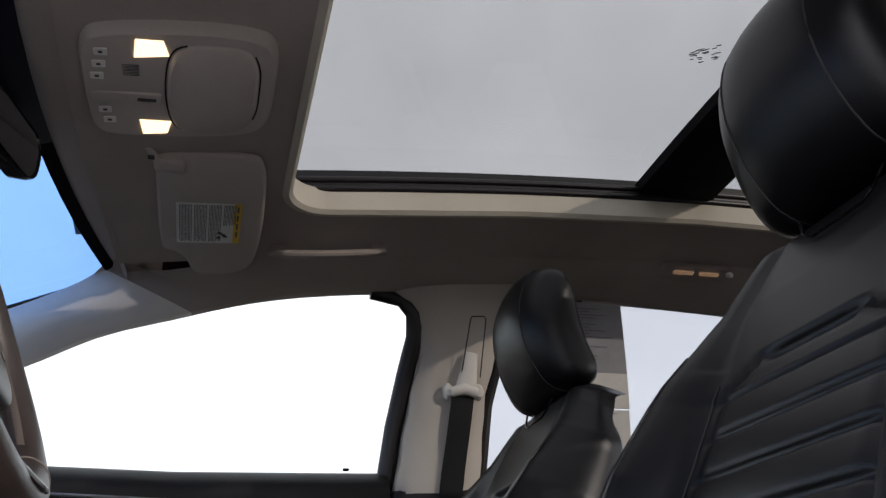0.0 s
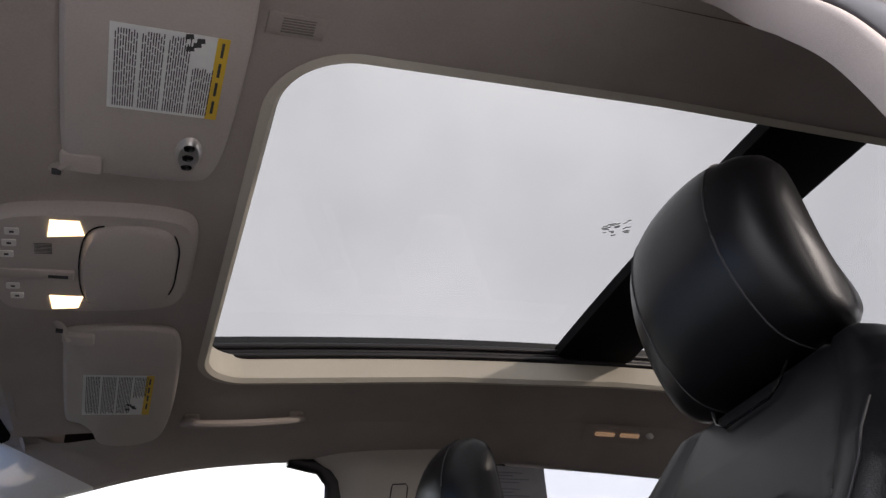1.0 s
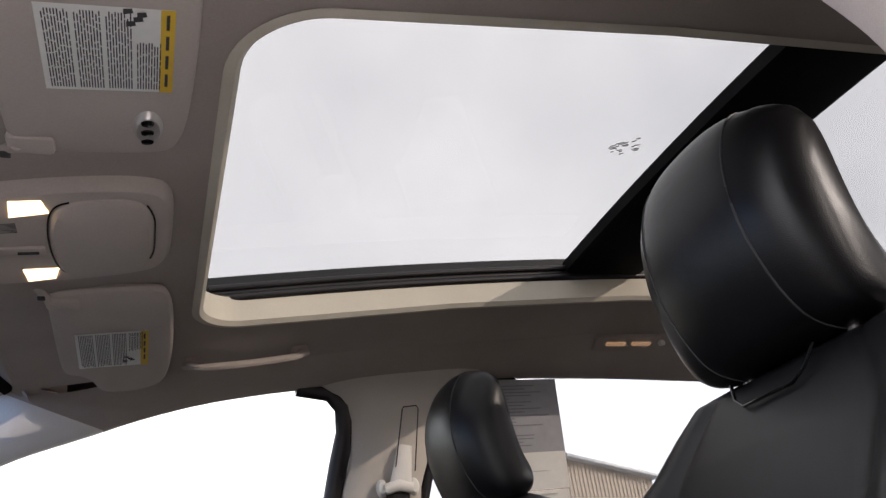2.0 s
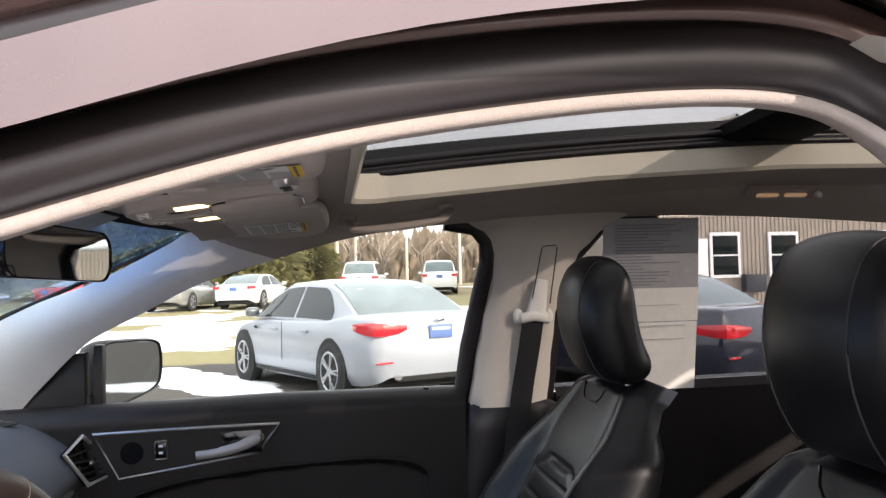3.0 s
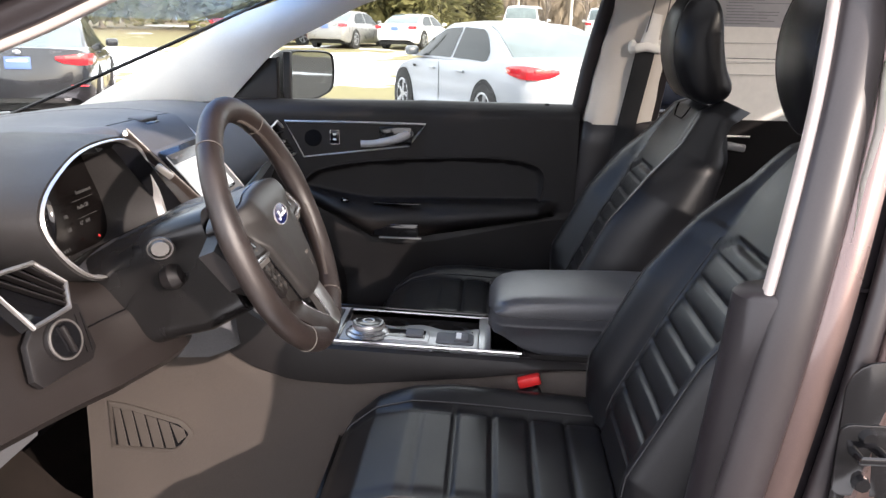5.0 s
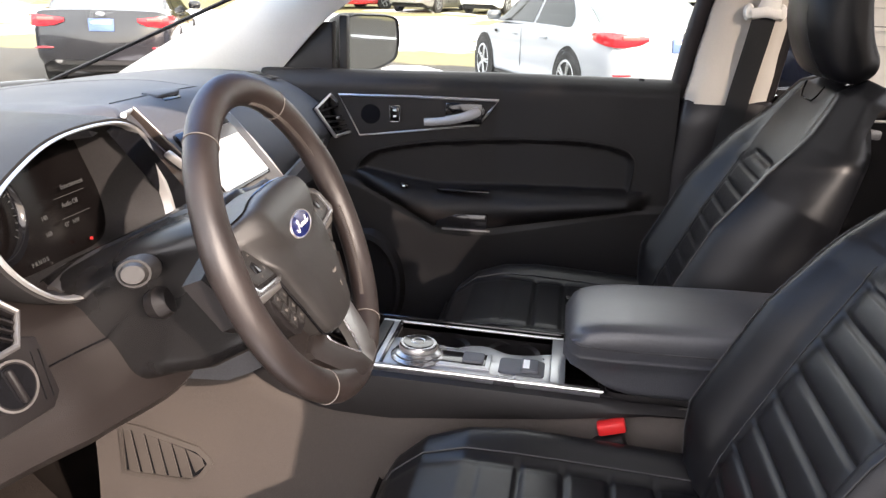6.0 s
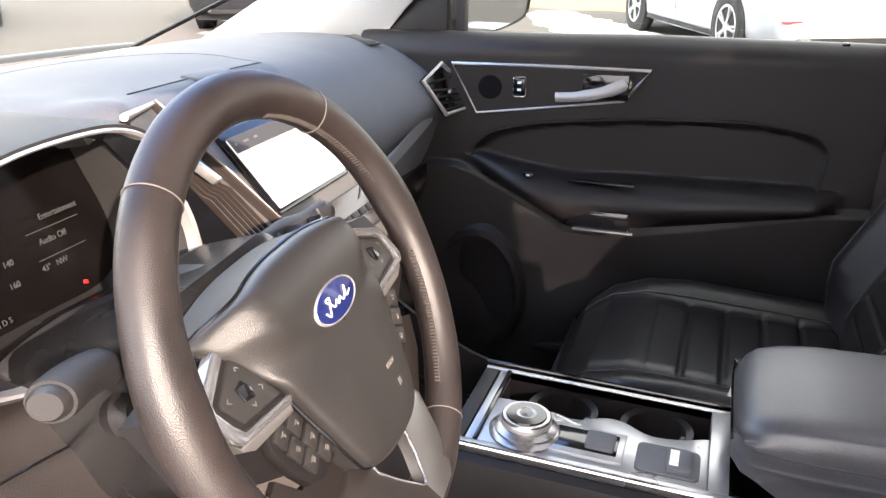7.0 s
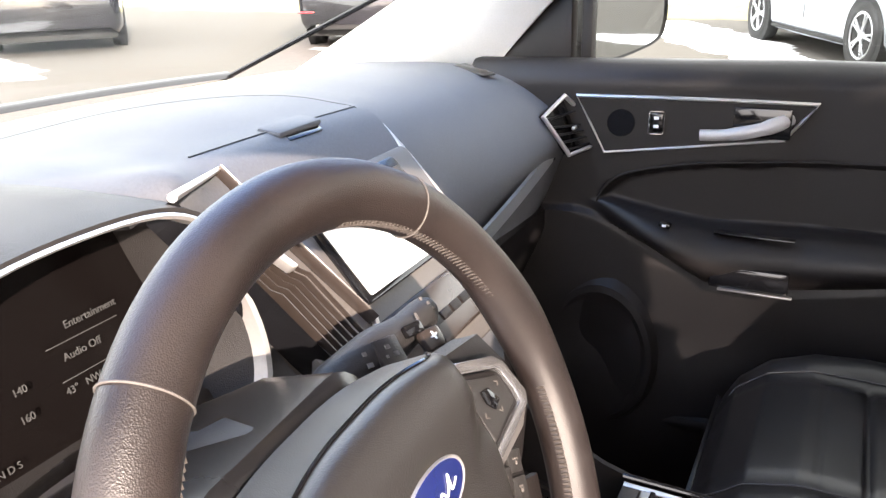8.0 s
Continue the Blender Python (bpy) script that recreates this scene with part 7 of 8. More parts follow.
def build_visor(sgn):
    vis = thing("sun_visor", "taupe fabric sun visor folded up with a white warning label", "sun visor", group="sun visors")

    def at(x, y, d):
        return Vector((x, sgn * y, 1.5165 + 0.07 * (x - 0.10) - 0.05 * (y - 0.31) - d))
    lp = spline([(x, y, 0) for x, y in ((0.085, 0.185), (0.20, 0.180), (0.232, 0.205), (0.242, 0.30), (0.243, 0.45), (0.232, 0.54), (0.205, 0.575), (0.165, 0.585), (0.128, 0.572), (0.112, 0.520), (0.092, 0.490), (0.074, 0.478), (0.068, 0.44), (0.066, 0.30), (0.068, 0.21))], 60, closed=True)
    rows = []
    for s, d in ((0.02, -0.010), (0.9, -0.010), (0.985, -0.006), (1.0, 0.0), (0.985, 0.006), (0.93, 0.010), (0.5, 0.0115), (0.02, 0.012)):
        rows.append([at(0.155 + (p.x - 0.155) * s, 0.38 + (p.y - 0.38) * s, d) for p in lp])
    part("panel", grid_mesh(rows, close_v=True, cap=True), "visor", vis, "padded taupe visor panel")
    # label
    x0, x1, y0, y1 = (0.112, 0.222, 0.308, 0.428) if sgn < 0 else (0.097, 0.205, 0.306, 0.443)
    bm = grid_mesh([[at(x, y, 0.0128) for x in np.linspace(x0, x1, 6)] for y in np.linspace(y0, y1, 6)])
    lab = part("label", bm, "label", vis, "white warning label with dense unreadable print", smooth=False)
    bm = grid_mesh([[at(x, y, 0.0131) for x in np.linspace(x1 - 0.012, x1, 3)] for y in np.linspace(y0, y1, 6)])
    part("yellow_strip", bm, "yellow", lab, smooth=False)
    bm = bmesh.new()
    random.seed(11)
    for col in range(4):
        cx0 = x0 + 0.005 + col * 0.0245
        for k in range(9):
            xx = cx0 + 0.0024 * k
            y_at = y0 + 0.005
            stop = y1 - 0.006 if col < 3 else y0 + 0.075
            while y_at < stop - 0.006:
                ln = min(random.uniform(0.006, 0.020), stop - y_at)
                bm.faces.new([bm.verts.new(at(a, b, 0.0134)) for a, b in ((xx, y_at), (xx + 0.0011, y_at), (xx + 0.0011, y_at + ln), (xx, y_at + ln))])
                y_at += ln + 0.0018
    for dx, dy in ((0.074, 0.100), (0.083, 0.112), (0.080, 0.106), (0.072, 0.116)):
        bm.faces.new([bm.verts.new(at(x0 + dx + a, y0 + dy + b, 0.0134)) for a, b in ((-0.004, -0.004), (0.004, -0.002), (0.003, 0.004), (-0.004, 0.003))])
    part("print_block", bm, "ink", lab, "plain bars of fine print", smooth=False)
    bm = bmesh.new()
    for k in range(4):
        bm.faces.new([bm.verts.new(at(x1 - 0.006 + a, y0 + 0.02 + 0.028 * k + b, 0.0135)) for a, b in ((-0.0014, -0.010), (0.0014, -0.010), (0.0014, 0.010), (-0.0014, 0.010))])
    part("yellow_print", bm, "ink", lab, smooth=False)
    # pivot arm and clip
    bm = sweep([at(0.075, 0.205, 0.012), at(0.068, 0.19, 0.006), at(0.055, 0.175, -0.004)], 0.006, sides=8)
    rbox((0.046, 0.030, 0.014), 0.006, at(0.088, 0.205, 0.008), bm=bm)
    part("pivot", bm, "visor", vis, "visor pivot knuckle")
    part("pivot_hole", rbox((0.010, 0.008, 0.004), 0.001, at(0.062, 0.183, 0.010)), "ink", vis)
    if sgn < 0:
        part("garage_opener", lathe([(0.0, 0.010), (0.022, 0.009), (0.028, 0.004), (0.029, 0.0)], 28, axes(at(0.200, 0.245, 0.010), (1, 0, 0.1), (0, -1, 0), (0.1, 0, -1)) @ Matrix.Diagonal((0.52, 0.95, 1, 1))), "satin", vis, "silver oval three-button transmitter")
        for k in range(3):
            part("opener_button", lathe([(0.0, 0.003), (0.0055, 0.002), (0.006, 0.0)], 14, axes(at(0.200, 0.228 + 0.017 * k, 0.0195), (1, 0, 0.1), (0, -1, 0), (0.1, 0, -1)) @ Matrix.Diagonal((1.1, 0.8, 1, 1))), "gloss", vis)
    return vis


for sgn in (-1, 1):
    build_visor(sgn)


def build_grab(sgn):
    gh = thing("grab_handle", "folded taupe grab handle on the roof rail", "handle", group="grab handles")
    def at(x, d, e=0.0):
        return Vector((x, sgn * (0.515 - 1.6 * d if sgn > 0 else 0.560 - 0.8 * d), liner_z(x, 0.50) - (0.010 + e if sgn > 0 else 0.001 + 0.5 * e)))
    pts = spline([at(0.272, 0.0, 0.002), at(0.282, 0.016, 0.014), at(0.302, 0.024, 0.024), at(0.38, 0.026, 0.028), at(0.458, 0.024, 0.024), at(0.478, 0.016, 0.014), at(0.488, 0.0, 0.002)], 28)
    part("grip", sweep(pts, (0.008, 0.011), sides=10, side=(0, 1, 0.6)), "liner", gh, "curved taupe grip")
    for x in (0.283, 0.478):
        part("end_cap", rbox((0.030, 0.030, 0.020), 0.006, Matrix.Translation(at(x, 0.0, -0.002))), "liner", gh, "hinge cover")
    return gh


for sgn in (-1, 1):
    build_grab(sgn)

# rear reading lamp and coat hook above each rear door
for sgn in (1, -1):
    rl = thing("reading_lamp", "taupe rear reading lamp above the door", "lamp", group="reading lamps")
    c = Vector((1.235, sgn * 0.565, liner_z(1.22, 0.56) - 0.010))
    part("housing", rbox((0.170, 0.045, 0.022), 0.008, Matrix.Translation(c) @ pose(0, 0, 0, -25 * sgn, 0, 0)), "liner", rl, "slim housing")
    for dx in (-0.033, 0.033):
        part("lens", rbox((0.050, 0.010, 0.006), 0.002, Matrix.Translation(c + Vector((dx, -sgn * 0.012, -0.010))) @ pose(0, 0, 0, -25 * sgn, 0, 0)), "amber", rl, "small warm lens")
    part("hook", lathe([(0.0, 0.012), (0.007, 0.010), (0.008, 0.0)], 12, axes(c + Vector((0.085, -sgn * 0.012, -0.008)), (1, 0, 0), (0, 0, 1), (0, -sgn, -0.3))), "trim", rl, "pale coat hook")
# fine label plates on the headliner by the front corners of the opening
pl = link_mesh("headliner_plate", rbox((0.060, 0.030, 0.003), 0.001, Matrix.Translation((0.285, -0.43, liner_z(0.285, 0.43) - 0.002)) @ pose(0, 0, 0, 4, -6, 0)), "liner")
tagged(pl, "small rectangular taupe microphone grille in the headliner", "grille")
for k in range(6):
    part("slot", rbox((0.034, 0.0015, 0.001), 0, Matrix.Translation((0.287, -0.440 + 0.0035 * k, liner_z(0.287, 0.43) - 0.0042)) @ pose(0, 0, 0, 4, -6, 0)), "taupe_slot", pl, smooth=False)

# ---- rear-view mirror ----
rv = thing("rearview_mirror", "black interior rear-view mirror on its stalk", "mirror")
RM = axes((-0.11, 0.012, 1.452), (0.25, 0.967, -0.03), (0, 0.03, 1), (0.967, -0.25, 0))
rows = [[RM @ Vector((x * s, y * s, z)) for x, y in rrect(0.25, 0.072, 0.028, 6)] for s, z in ((0.95, 0.0), (1.0, 0.002), (1.02, -0.006), (0.97, -0.026), (0.6, -0.036), (0.02, -0.038))]
part("housing", grid_mesh(rows, close_v=True, cap=False), "gloss", rv, "gloss black housing")
bm = bmesh.new()
bm.faces.new([bm.verts.new(RM @ Vector((x * 0.95, y * 0.95, 0.0005))) for x, y in rrect(0.25, 0.072, 0.028, 6)])
part("mirror_glass", bm, "mirror", rv, "mirror glass", smooth=False)
part("stalk", sweep([RM @ Vector((0, 0, -0.03)), Vector((-0.17, 0, 1.46)), Vector((-0.185, 0, 1.475))], 0.014, sides=10), "gloss", rv, "black mount")

# ---- price sheet on the rear passenger window ----
ps = thing("price_sheet", "large printed price sheet taped inside the rear window", "price sheet")
def sheet(u, v):
    x = 0.866 + 0.232 * u + 0.010 * (1 - v) * math.sin(2.2 * u)
    z = 1.130 + 0.405 * v
    y = 0.748 - 0.070 * v + 0.004 * math.sin(5 * v + 2 * u)
    return Vector((x, y, z))
# the upper page is a darker grey than the two below
for v0, v1, m, nm in ((0.0, 0.40, "paper", "sheet_lower"), (0.405, 0.60, "paper", "sheet_middle"), (0.60, 1.0, "paper_grey", "sheet_upper")):
    bm = solid([[sheet(u, v) + Vector((0, -0.003 if v0 > 0.3 else 0, 0)) for u in np.linspace(0, 1, 10)] for v in np.linspace(v0, v1, 8)], 0.0006, (0, 1, 0))
    part(nm, bm, m, ps, {"sheet_lower": "plain lower page", "sheet_middle": "white folded page", "sheet_upper": "grey upper page"}[nm])
bm = bmesh.new()
random.seed(3)
for k in range(20):
    v = 0.62 + 0.018 * k
    ln = random.uniform(0.3, 0.8)
    c = sheet(0.1 + ln / 2, v)
    rbox((0.215 * ln, 0.0006, 0.0022), 0, Matrix.Translation(c + Vector((0, -0.0042, 0))), bm=bm)
part("print_block", bm, mat("faint_ink", (0.19, 0.19, 0.21), 0.8), ps, "rows of unreadable print", smooth=False)
bm = bmesh.new()
for v in (0.38, 0.30, 0.50):
    rbox((0.17, 0.0006, 0.002), 0, Matrix.Translation(sheet(0.5, v) + Vector((0, -0.0045, 0))), bm=bm)
part("ruled_line", bm, mat("pale_ink", (0.45, 0.44, 0.42), 0.8), ps, smooth=False)

# ---- rear bench, barely seen between the front seats ----
rb = thing("rear_bench", "black leather rear bench seat", "seat")
part("cushion", rbox((0.55, 1.36, 0.22), 0.06, (1.42, 0, 0.58), seg=3), "leather", rb)
part("backrest", rbox((0.18, 1.36, 0.62), 0.06, Matrix.Translation((1.78, 0, 0.92)) @ pose(0, 0, 0, 0, 22, 0), seg=3), "leather", rb)

# ---- striker plate on the driver's pillar ----
sp_ = thing("door_striker", "black door striker and bolts on the painted pillar", "striker")
SM = axes((0.668, -0.815, 0.965), (0.94, 0.0, 0.0), (0, 0, 1), (0, -1, 0))
part("plate", prism(rrect(0.090, 0.360, 0.030, 5, 0.020, -0.080), 0.003, SM @ Matrix.Translation((0, 0, -0.002)), bevel=0.001), "gloss", sp_, "large black sealing plate")
part("plate", prism(rrect(0.052, 0.075, 0.012, 4), 0.004, SM, bevel=0.001), "gloss", sp_, "black striker plate")
part("loop", sweep([SM @ Vector(p) for p in ((-0.012, 0.012, 0.003), (-0.012, 0.012, 0.026), (0.012, 0.012, 0.026), (0.012, 0.012, 0.003))], 0.0045, sides=8), "gloss", sp_, "steel striker loop")
for b in (-0.022, 0.026):
    part("bolt", lathe([(0.0, 0.008), (0.007, 0.008), (0.009, 0.0)], 8, SM @ Matrix.Translation((0.0, b, 0.004))), "gloss", sp_, "bolt head")
rows = []
for z in np.linspace(0.35, 1.33, 12):
    x0 = lerp_key([(0.35, 0.58), (1.0, 0.655), (1.3, 0.70), (1.45, 0.74)], z)[0]
    y = lerp_key([(0.35, -0.81), (1.0, -0.805), (1.14, -0.79), (1.28, -0.75), (1.45, -0.68)], z)[0]
    rows.append([Vector((x0, y + 0.01, z)), Vector((x0 + 0.05, y - 0.004, z)), Vector((x0 + 0.11, y - 0.012, z)), Vector((x0 + 0.16, y - 0.05, z))])
tagged(link_mesh("pillar_outer", grid_mesh(rows), "bronze"), "bronze painted door pillar face", "car body", kind="structure")


# ---- outside ----
def ground_z(x, y):
    r = max(0.0, y - 13.0)
    return 0.022 * r if r < 20 else 0.44 + 0.03 * (r - 20)


def ground_mat():
    """Asphalt near the cars, snow patches over yellow-green winter grass farther off."""
    m = bpy.data.materials.new("lot_ground")
    m.use_nodes = True
    n, l = m.node_tree.nodes, m.node_tree.links
    p = n["Principled BSDF"]
    p.inputs["Roughness"].default_value = 0.9
    p.inputs["Specular IOR Level"].default_value = 0.2
    co = n.new("ShaderNodeTexCoord")
    sep = n.new("ShaderNodeSeparateXYZ")
    l.new(co.outputs["Object"], sep.inputs[0])

    def noise_at(scale, detail=5, stretch=None):
        t = n.new("ShaderNodeTexNoise")
        t.inputs["Scale"].default_value, t.inputs["Detail"].default_value = scale, detail
        src = co.outputs["Object"]
        if stretch:
            mp = n.new("ShaderNodeMapping")
            mp.inputs["Scale"].default_value = stretch
            l.new(src, mp.inputs["Vector"])
            src = mp.outputs["Vector"]
        l.new(src, t.inputs["Vector"])
        return t.outputs["Fac"]

    def ramp(src, a, b):
        r = n.new("ShaderNodeMapRange")
        r.inputs["From Min"].default_value, r.inputs["From Max"].default_value = a, b
        l.new(src, r.inputs["Value"])
        return r.outputs["Result"]

    def mixc(f, a, b):
        x = n.new("ShaderNodeMix")
        x.data_type = "RGBA"
        l.new(f, x.inputs[0])
        for k, v in ((6, a), (7, b)):
            if isinstance(v, tuple):
                x.inputs[k].default_value = (*v, 1)
            else:
                l.new(v, x.inputs[k])
        return x.outputs[2]

    def math2(op, a, b):
        x = n.new("ShaderNodeMath")
        x.operation = op
        for k, v in ((0, a), (1, b)):
            if isinstance(v, (int, float)):
                x.inputs[k].default_value = v
            else:
                l.new(v, x.inputs[k])
        return x.outputs[0]

    asphalt = mixc(noise_at(30), (0.055, 0.050, 0.045), (0.115, 0.104, 0.092))
    grass = mixc(noise_at(9), (0.15, 0.138, 0.065), (0.33, 0.285, 0.155))
    wob = noise_at(0.35)
    yy = math2("ADD", sep.outputs["Y"], math2("MULTIPLY", wob, 4.0))
    far = mixc(noise_at(0.2), (0.16, 0.125, 0.075), (0.27, 0.22, 0.13))
    base = mixc(ramp(sep.outputs["Y"], 36.0, 46.0), mixc(ramp(yy, 15.8, 16.2), asphalt, grass), far)
    snow_n = noise_at(0.30, 6, (0.8, 1.0, 1.0))
    field = math2("MULTIPLY", ramp(sep.outputs["Y"], 15.5, 17.5), ramp(sep.outputs["Y"], 31.0, 28.5))
    thr = math2("MULTIPLY_ADD", field, -0.19)
    thr.node.inputs[2].default_value = 0.61
    snow_f = ramp(math2("SUBTRACT", snow_n, thr), -0.010, 0.02)
    # the grass strip beside the lane stays bare
    strip = math2("MULTIPLY", ramp(yy, 15.6, 16.0), ramp(yy, 18.6, 18.0))
    snow_f = math2("MULTIPLY", snow_f, math2("SUBTRACT", 1.0, math2("MULTIPLY", strip, 0.85)))
    # a drift of snow left on the lane beside the silver car
    dx, dy = math2("ADD", sep.outputs["X"], 0.6), math2("ADD", sep.outputs["Y"], -9.4)
    ex = math2("MULTIPLY", math2("ADD", math2("MULTIPLY", dx, 0.88), math2("MULTIPLY", dy, 0.47)), 1.45)
    ey = math2("MULTIPLY", math2("ADD", math2("ADD", math2("MULTIPLY", dx, -0.47), math2("MULTIPLY", dy, 0.88)), -2.1), 0.38)
    rad = math2("ADD", math2("MULTIPLY", ex, ex), math2("MULTIPLY", ey, ey))
    drift = ramp(math2("ADD", rad, math2("MULTIPLY", noise_at(1.6, 6), 1.6)), 1.75, 1.68)
    snow_f = math2("MAXIMUM", snow_f, drift)
    col = mixc(snow_f, base, (0.86, 0.87, 0.89))
    l.new(col, p.inputs["Base Color"])
    b = n.new("ShaderNodeBump")
    b.inputs["Strength"].default_value, b.inputs["Distance"].default_value = 0.4, 0.03
    l.new(noise_at(6), b.inputs["Height"])
    l.new(b.outputs["Normal"], p.inputs["Normal"])
    return m


xs = sorted(set(list(np.linspace(-400, 400, 17)) + list(np.linspace(-40, 50, 46))))
ys = sorted(set(list(np.linspace(-300, 13, 12)) + list(np.linspace(13, 60, 40)) + [80, 120, 200, 400, 700]))
rows = [[Vector((x, y, ground_z(x, min(y, 55)) if y > 13 else 0.0)) for x in xs] for y in ys]
gd = link_mesh("ground", grid_mesh(rows), ground_mat())
tagged(gd, "car lot asphalt with melting snow and winter grass", "ground", kind="structure")

CARM = {
    "silver": mat("silver_paint", (0.33, 0.35, 0.385), 0.40, metal=0.12, coat=0.35, var=0.01, grain=800),
    # silver paint with the door mirror's shade put into its colour
    "silver_shaded": mat("shaded_mirror_paint", (0.09, 0.10, 0.11), 0.3, coat=1.0, var=0.02),
    "black": mat("black_paint", (0.010, 0.010, 0.013), 0.2, coat=1.0, var=0.05),
    "navy": mat("navy_paint", (0.012, 0.015, 0.028), 0.2, coat=1.0, var=0.05),
    "white": mat("white_paint", (0.72, 0.72, 0.70), 0.3, coat=1.0, var=0.04),
    "grey": mat("champagne_paint", (0.24, 0.235, 0.225), 0.3, metal=0.3, coat=1.0, var=0.04),
    "redp": mat("red_paint", (0.36, 0.02, 0.025), 0.25, coat=1.0, var=0.05),
    "glass": mat("car_glass", (0.010, 0.013, 0.013), 0.06, spec=0.18, var=0.15),
    # same glass, base colour lightened to paint in the mirrored sky
    "skyglass": mat("sky_painted_glass", (0.12, 0.15, 0.155), 0.06, spec=0.6, var=0.2, blotch=2.0),
    "tail": mat("tail_lens", (0.50, 0.012, 0.02), 0.15, coat=1.0, var=0.15),
    "tail_clear": mat("clear_lens", (0.60, 0.10, 0.09), 0.15, coat=1.0, var=0.1),
    "tyre": mat("tyre_rubber", (0.02, 0.02, 0.02), 0.85, var=0.2),
    "rim": mat("alloy", (0.42, 0.43, 0.45), 0.3, metal=0.8, var=0.05),
    "plate": mat("plate_blue", (0.10, 0.16, 0.36), 0.5, var=0.1),
    "under": mat("under_black", (0.015, 0.015, 0.015), 0.8, var=0.1),
}


def build_car(m, paint, label, L=4.75, W=1.82, H=1.45, tail="sedan", lamp="wrap", glass="glass", detail=2, suv=False, pickup=False, lamp_dz=0.0, group="parked cars"):
    """A parked car; local x runs from the tail (0) to the nose (L), y to its left, z up."""
    car = thing("parked_car", label, "car", group=group, at=m)
    P = CARM[paint]
    hw = W / 2
    belt = 0.66 * H if not suv else 0.60 * H
    deck_h = 0.70 * H if not suv else 0.62 * H
    # lower body: stations (x, half width, z bottom, z shoulder, z top edge)
    st = [(0.0, 0.80, 0.34, 0.62, 0.80), (0.03, 0.88, 0.30, 0.66, 0.93), (0.10, 0.94, 0.27, 0.70, deck_h - 0.01), (0.35, 0.985, 0.22, 0.72, deck_h), (0.75, 1.0, 0.20, 0.72, deck_h + 0.01), (1.3, 1.0, 0.19, 0.72, belt),
          (L * 0.5, 1.0, 0.18, 0.70, belt - 0.01), (L * 0.70, 1.0, 0.19, 0.69, belt - 0.03), (L * 0.78, 0.99, 0.20, 0.68, 0.60 * H + 0.02), (L * 0.88, 0.96, 0.22, 0.64, 0.56 * H), (L * 0.96, 0.86, 0.26, 0.58, 0.49 * H), (L * 0.99, 0.72, 0.32, 0.52, 0.44 * H), (L, 0.60, 0.38, 0.48, 0.40 * H)]
    rows = []
    for k in range(60):
        x = L * k / 59
        w, zb, zs, zt = lerp_key(st, x)
        w *= hw
        sec = [(w * 0.90, zb), (w * 0.975, zb + 0.10), (w * 0.99, zb + 0.22), (w, zs), (w * 0.985, zs + 0.06), (w * 0.965, zt - 0.05), (w * 0.93, zt - 0.012), (w * 0.85, zt + 0.010), (w * 0.45, zt + 0.022), (0, zt + 0.026)]
        sec = sec + [(-a, b) for a, b in sec[::-1][1:]]
        rows.append([Vector((x, a, b)) for a, b in sec])
    part("body", grid_mesh(rows, close_v=False, cap=True), P, car, "painted body")
    # greenhouse
    if pickup:
        g0, g1, g2, g3 = 1.9, 2.05, 3.2, 3.9
    elif suv:
        g0, g1, g2, g3 = 0.10, 0.45, L * 0.60, L * 0.73
    else:
        g0, g1, g2, g3 = 0.48, 1.55, L * 0.57, L * 0.775
    zr = H
    if suv or pickup:
        gst = [(g0, 0.84, 0.0), (g0 + (g1 - g0) * 0.5, 0.79, 0.60), (g1, 0.72, 0.93), ((g1 + g2) / 2, 0.70, 1.0), (g2, 0.70, 0.965), (g2 + (g3 - g2) * 0.5, 0.76, 0.56), (g3, 0.83, 0.0)]
    else:
        gst = [(g0, 0.86, 0.0), (g0 + (g1 - g0) * 0.3, 0.82, 0.38), (g0 + (g1 - g0) * 0.65, 0.76, 0.76), (g1, 0.70, 0.95), ((g1 + g2) / 2, 0.68, 1.0), (g2, 0.68, 0.955), (g2 + (g3 - g2) * 0.5, 0.75, 0.55), (g3, 0.82, 0.0)]
    zb = belt + 0.0
    def green(x, f):
        """A point on the cabin's side at height share f."""
        wt, hh = lerp_key(gst, x)[0] * hw, lerp_key(gst, x)[1]
        top = zb + (zr - zb) * hh
        w = hw * 0.93 + (wt - hw * 0.93) * f
        return Vector((x, w, zb - 0.015 + (top - zb + 0.015) * f))
    rows = []
    for k in range(40):
        x = g0 + (g3 - g0) * k / 39
        side = [green(x, f) for f in (0, 0.25, 0.5, 0.75, 0.93)]
        t = green(x, 1.0)
        roof = [Vector((x, t.y * 0.93, t.z)), Vector((x, t.y * 0.6, t.z + 0.018)), Vector((x, 0, t.z + 0.026))]
        s = side + roof
        rows.append(s + [Vector((q.x, -q.y, q.z)) for q in s[::-1][1:]])
    part("cabin", grid_mesh(rows), P, car, "painted roof and pillars")
    # side glass, one pane a door
    G = CARM[glass]
    mid = (g1 + g2) / 2 + 0.05
    spans = [(g0 + 0.62, mid - 0.035), (mid + 0.035, g3 - 0.20)]
    if suv:
        spans = [(g0 + 0.22, g0 + 0.85), (g0 + 0.93, mid - 0.02), (mid + 0.06, g3 - 0.38)]
    for sgn in (1, -1):
        for xa, xb in spans:
            rr = []
            for f0 in np.linspace(0.06, 0.86, 6):
                r = []
                for u in np.linspace(0, 1, 8):
                    x = xa + (xb - xa) * u
                    bow = max(0.0, (spans[0][0] + 0.40 - x) / 0.40) if not suv else 0.0
                    q = green(x, f0 * (1 - 0.55 * bow ** 2))
                    r.append(Vector((q.x, sgn * (q.y + 0.006), q.z)))
                rr.append(r)
            part("side_window", grid_mesh(rr), G, car, "tinted side window")
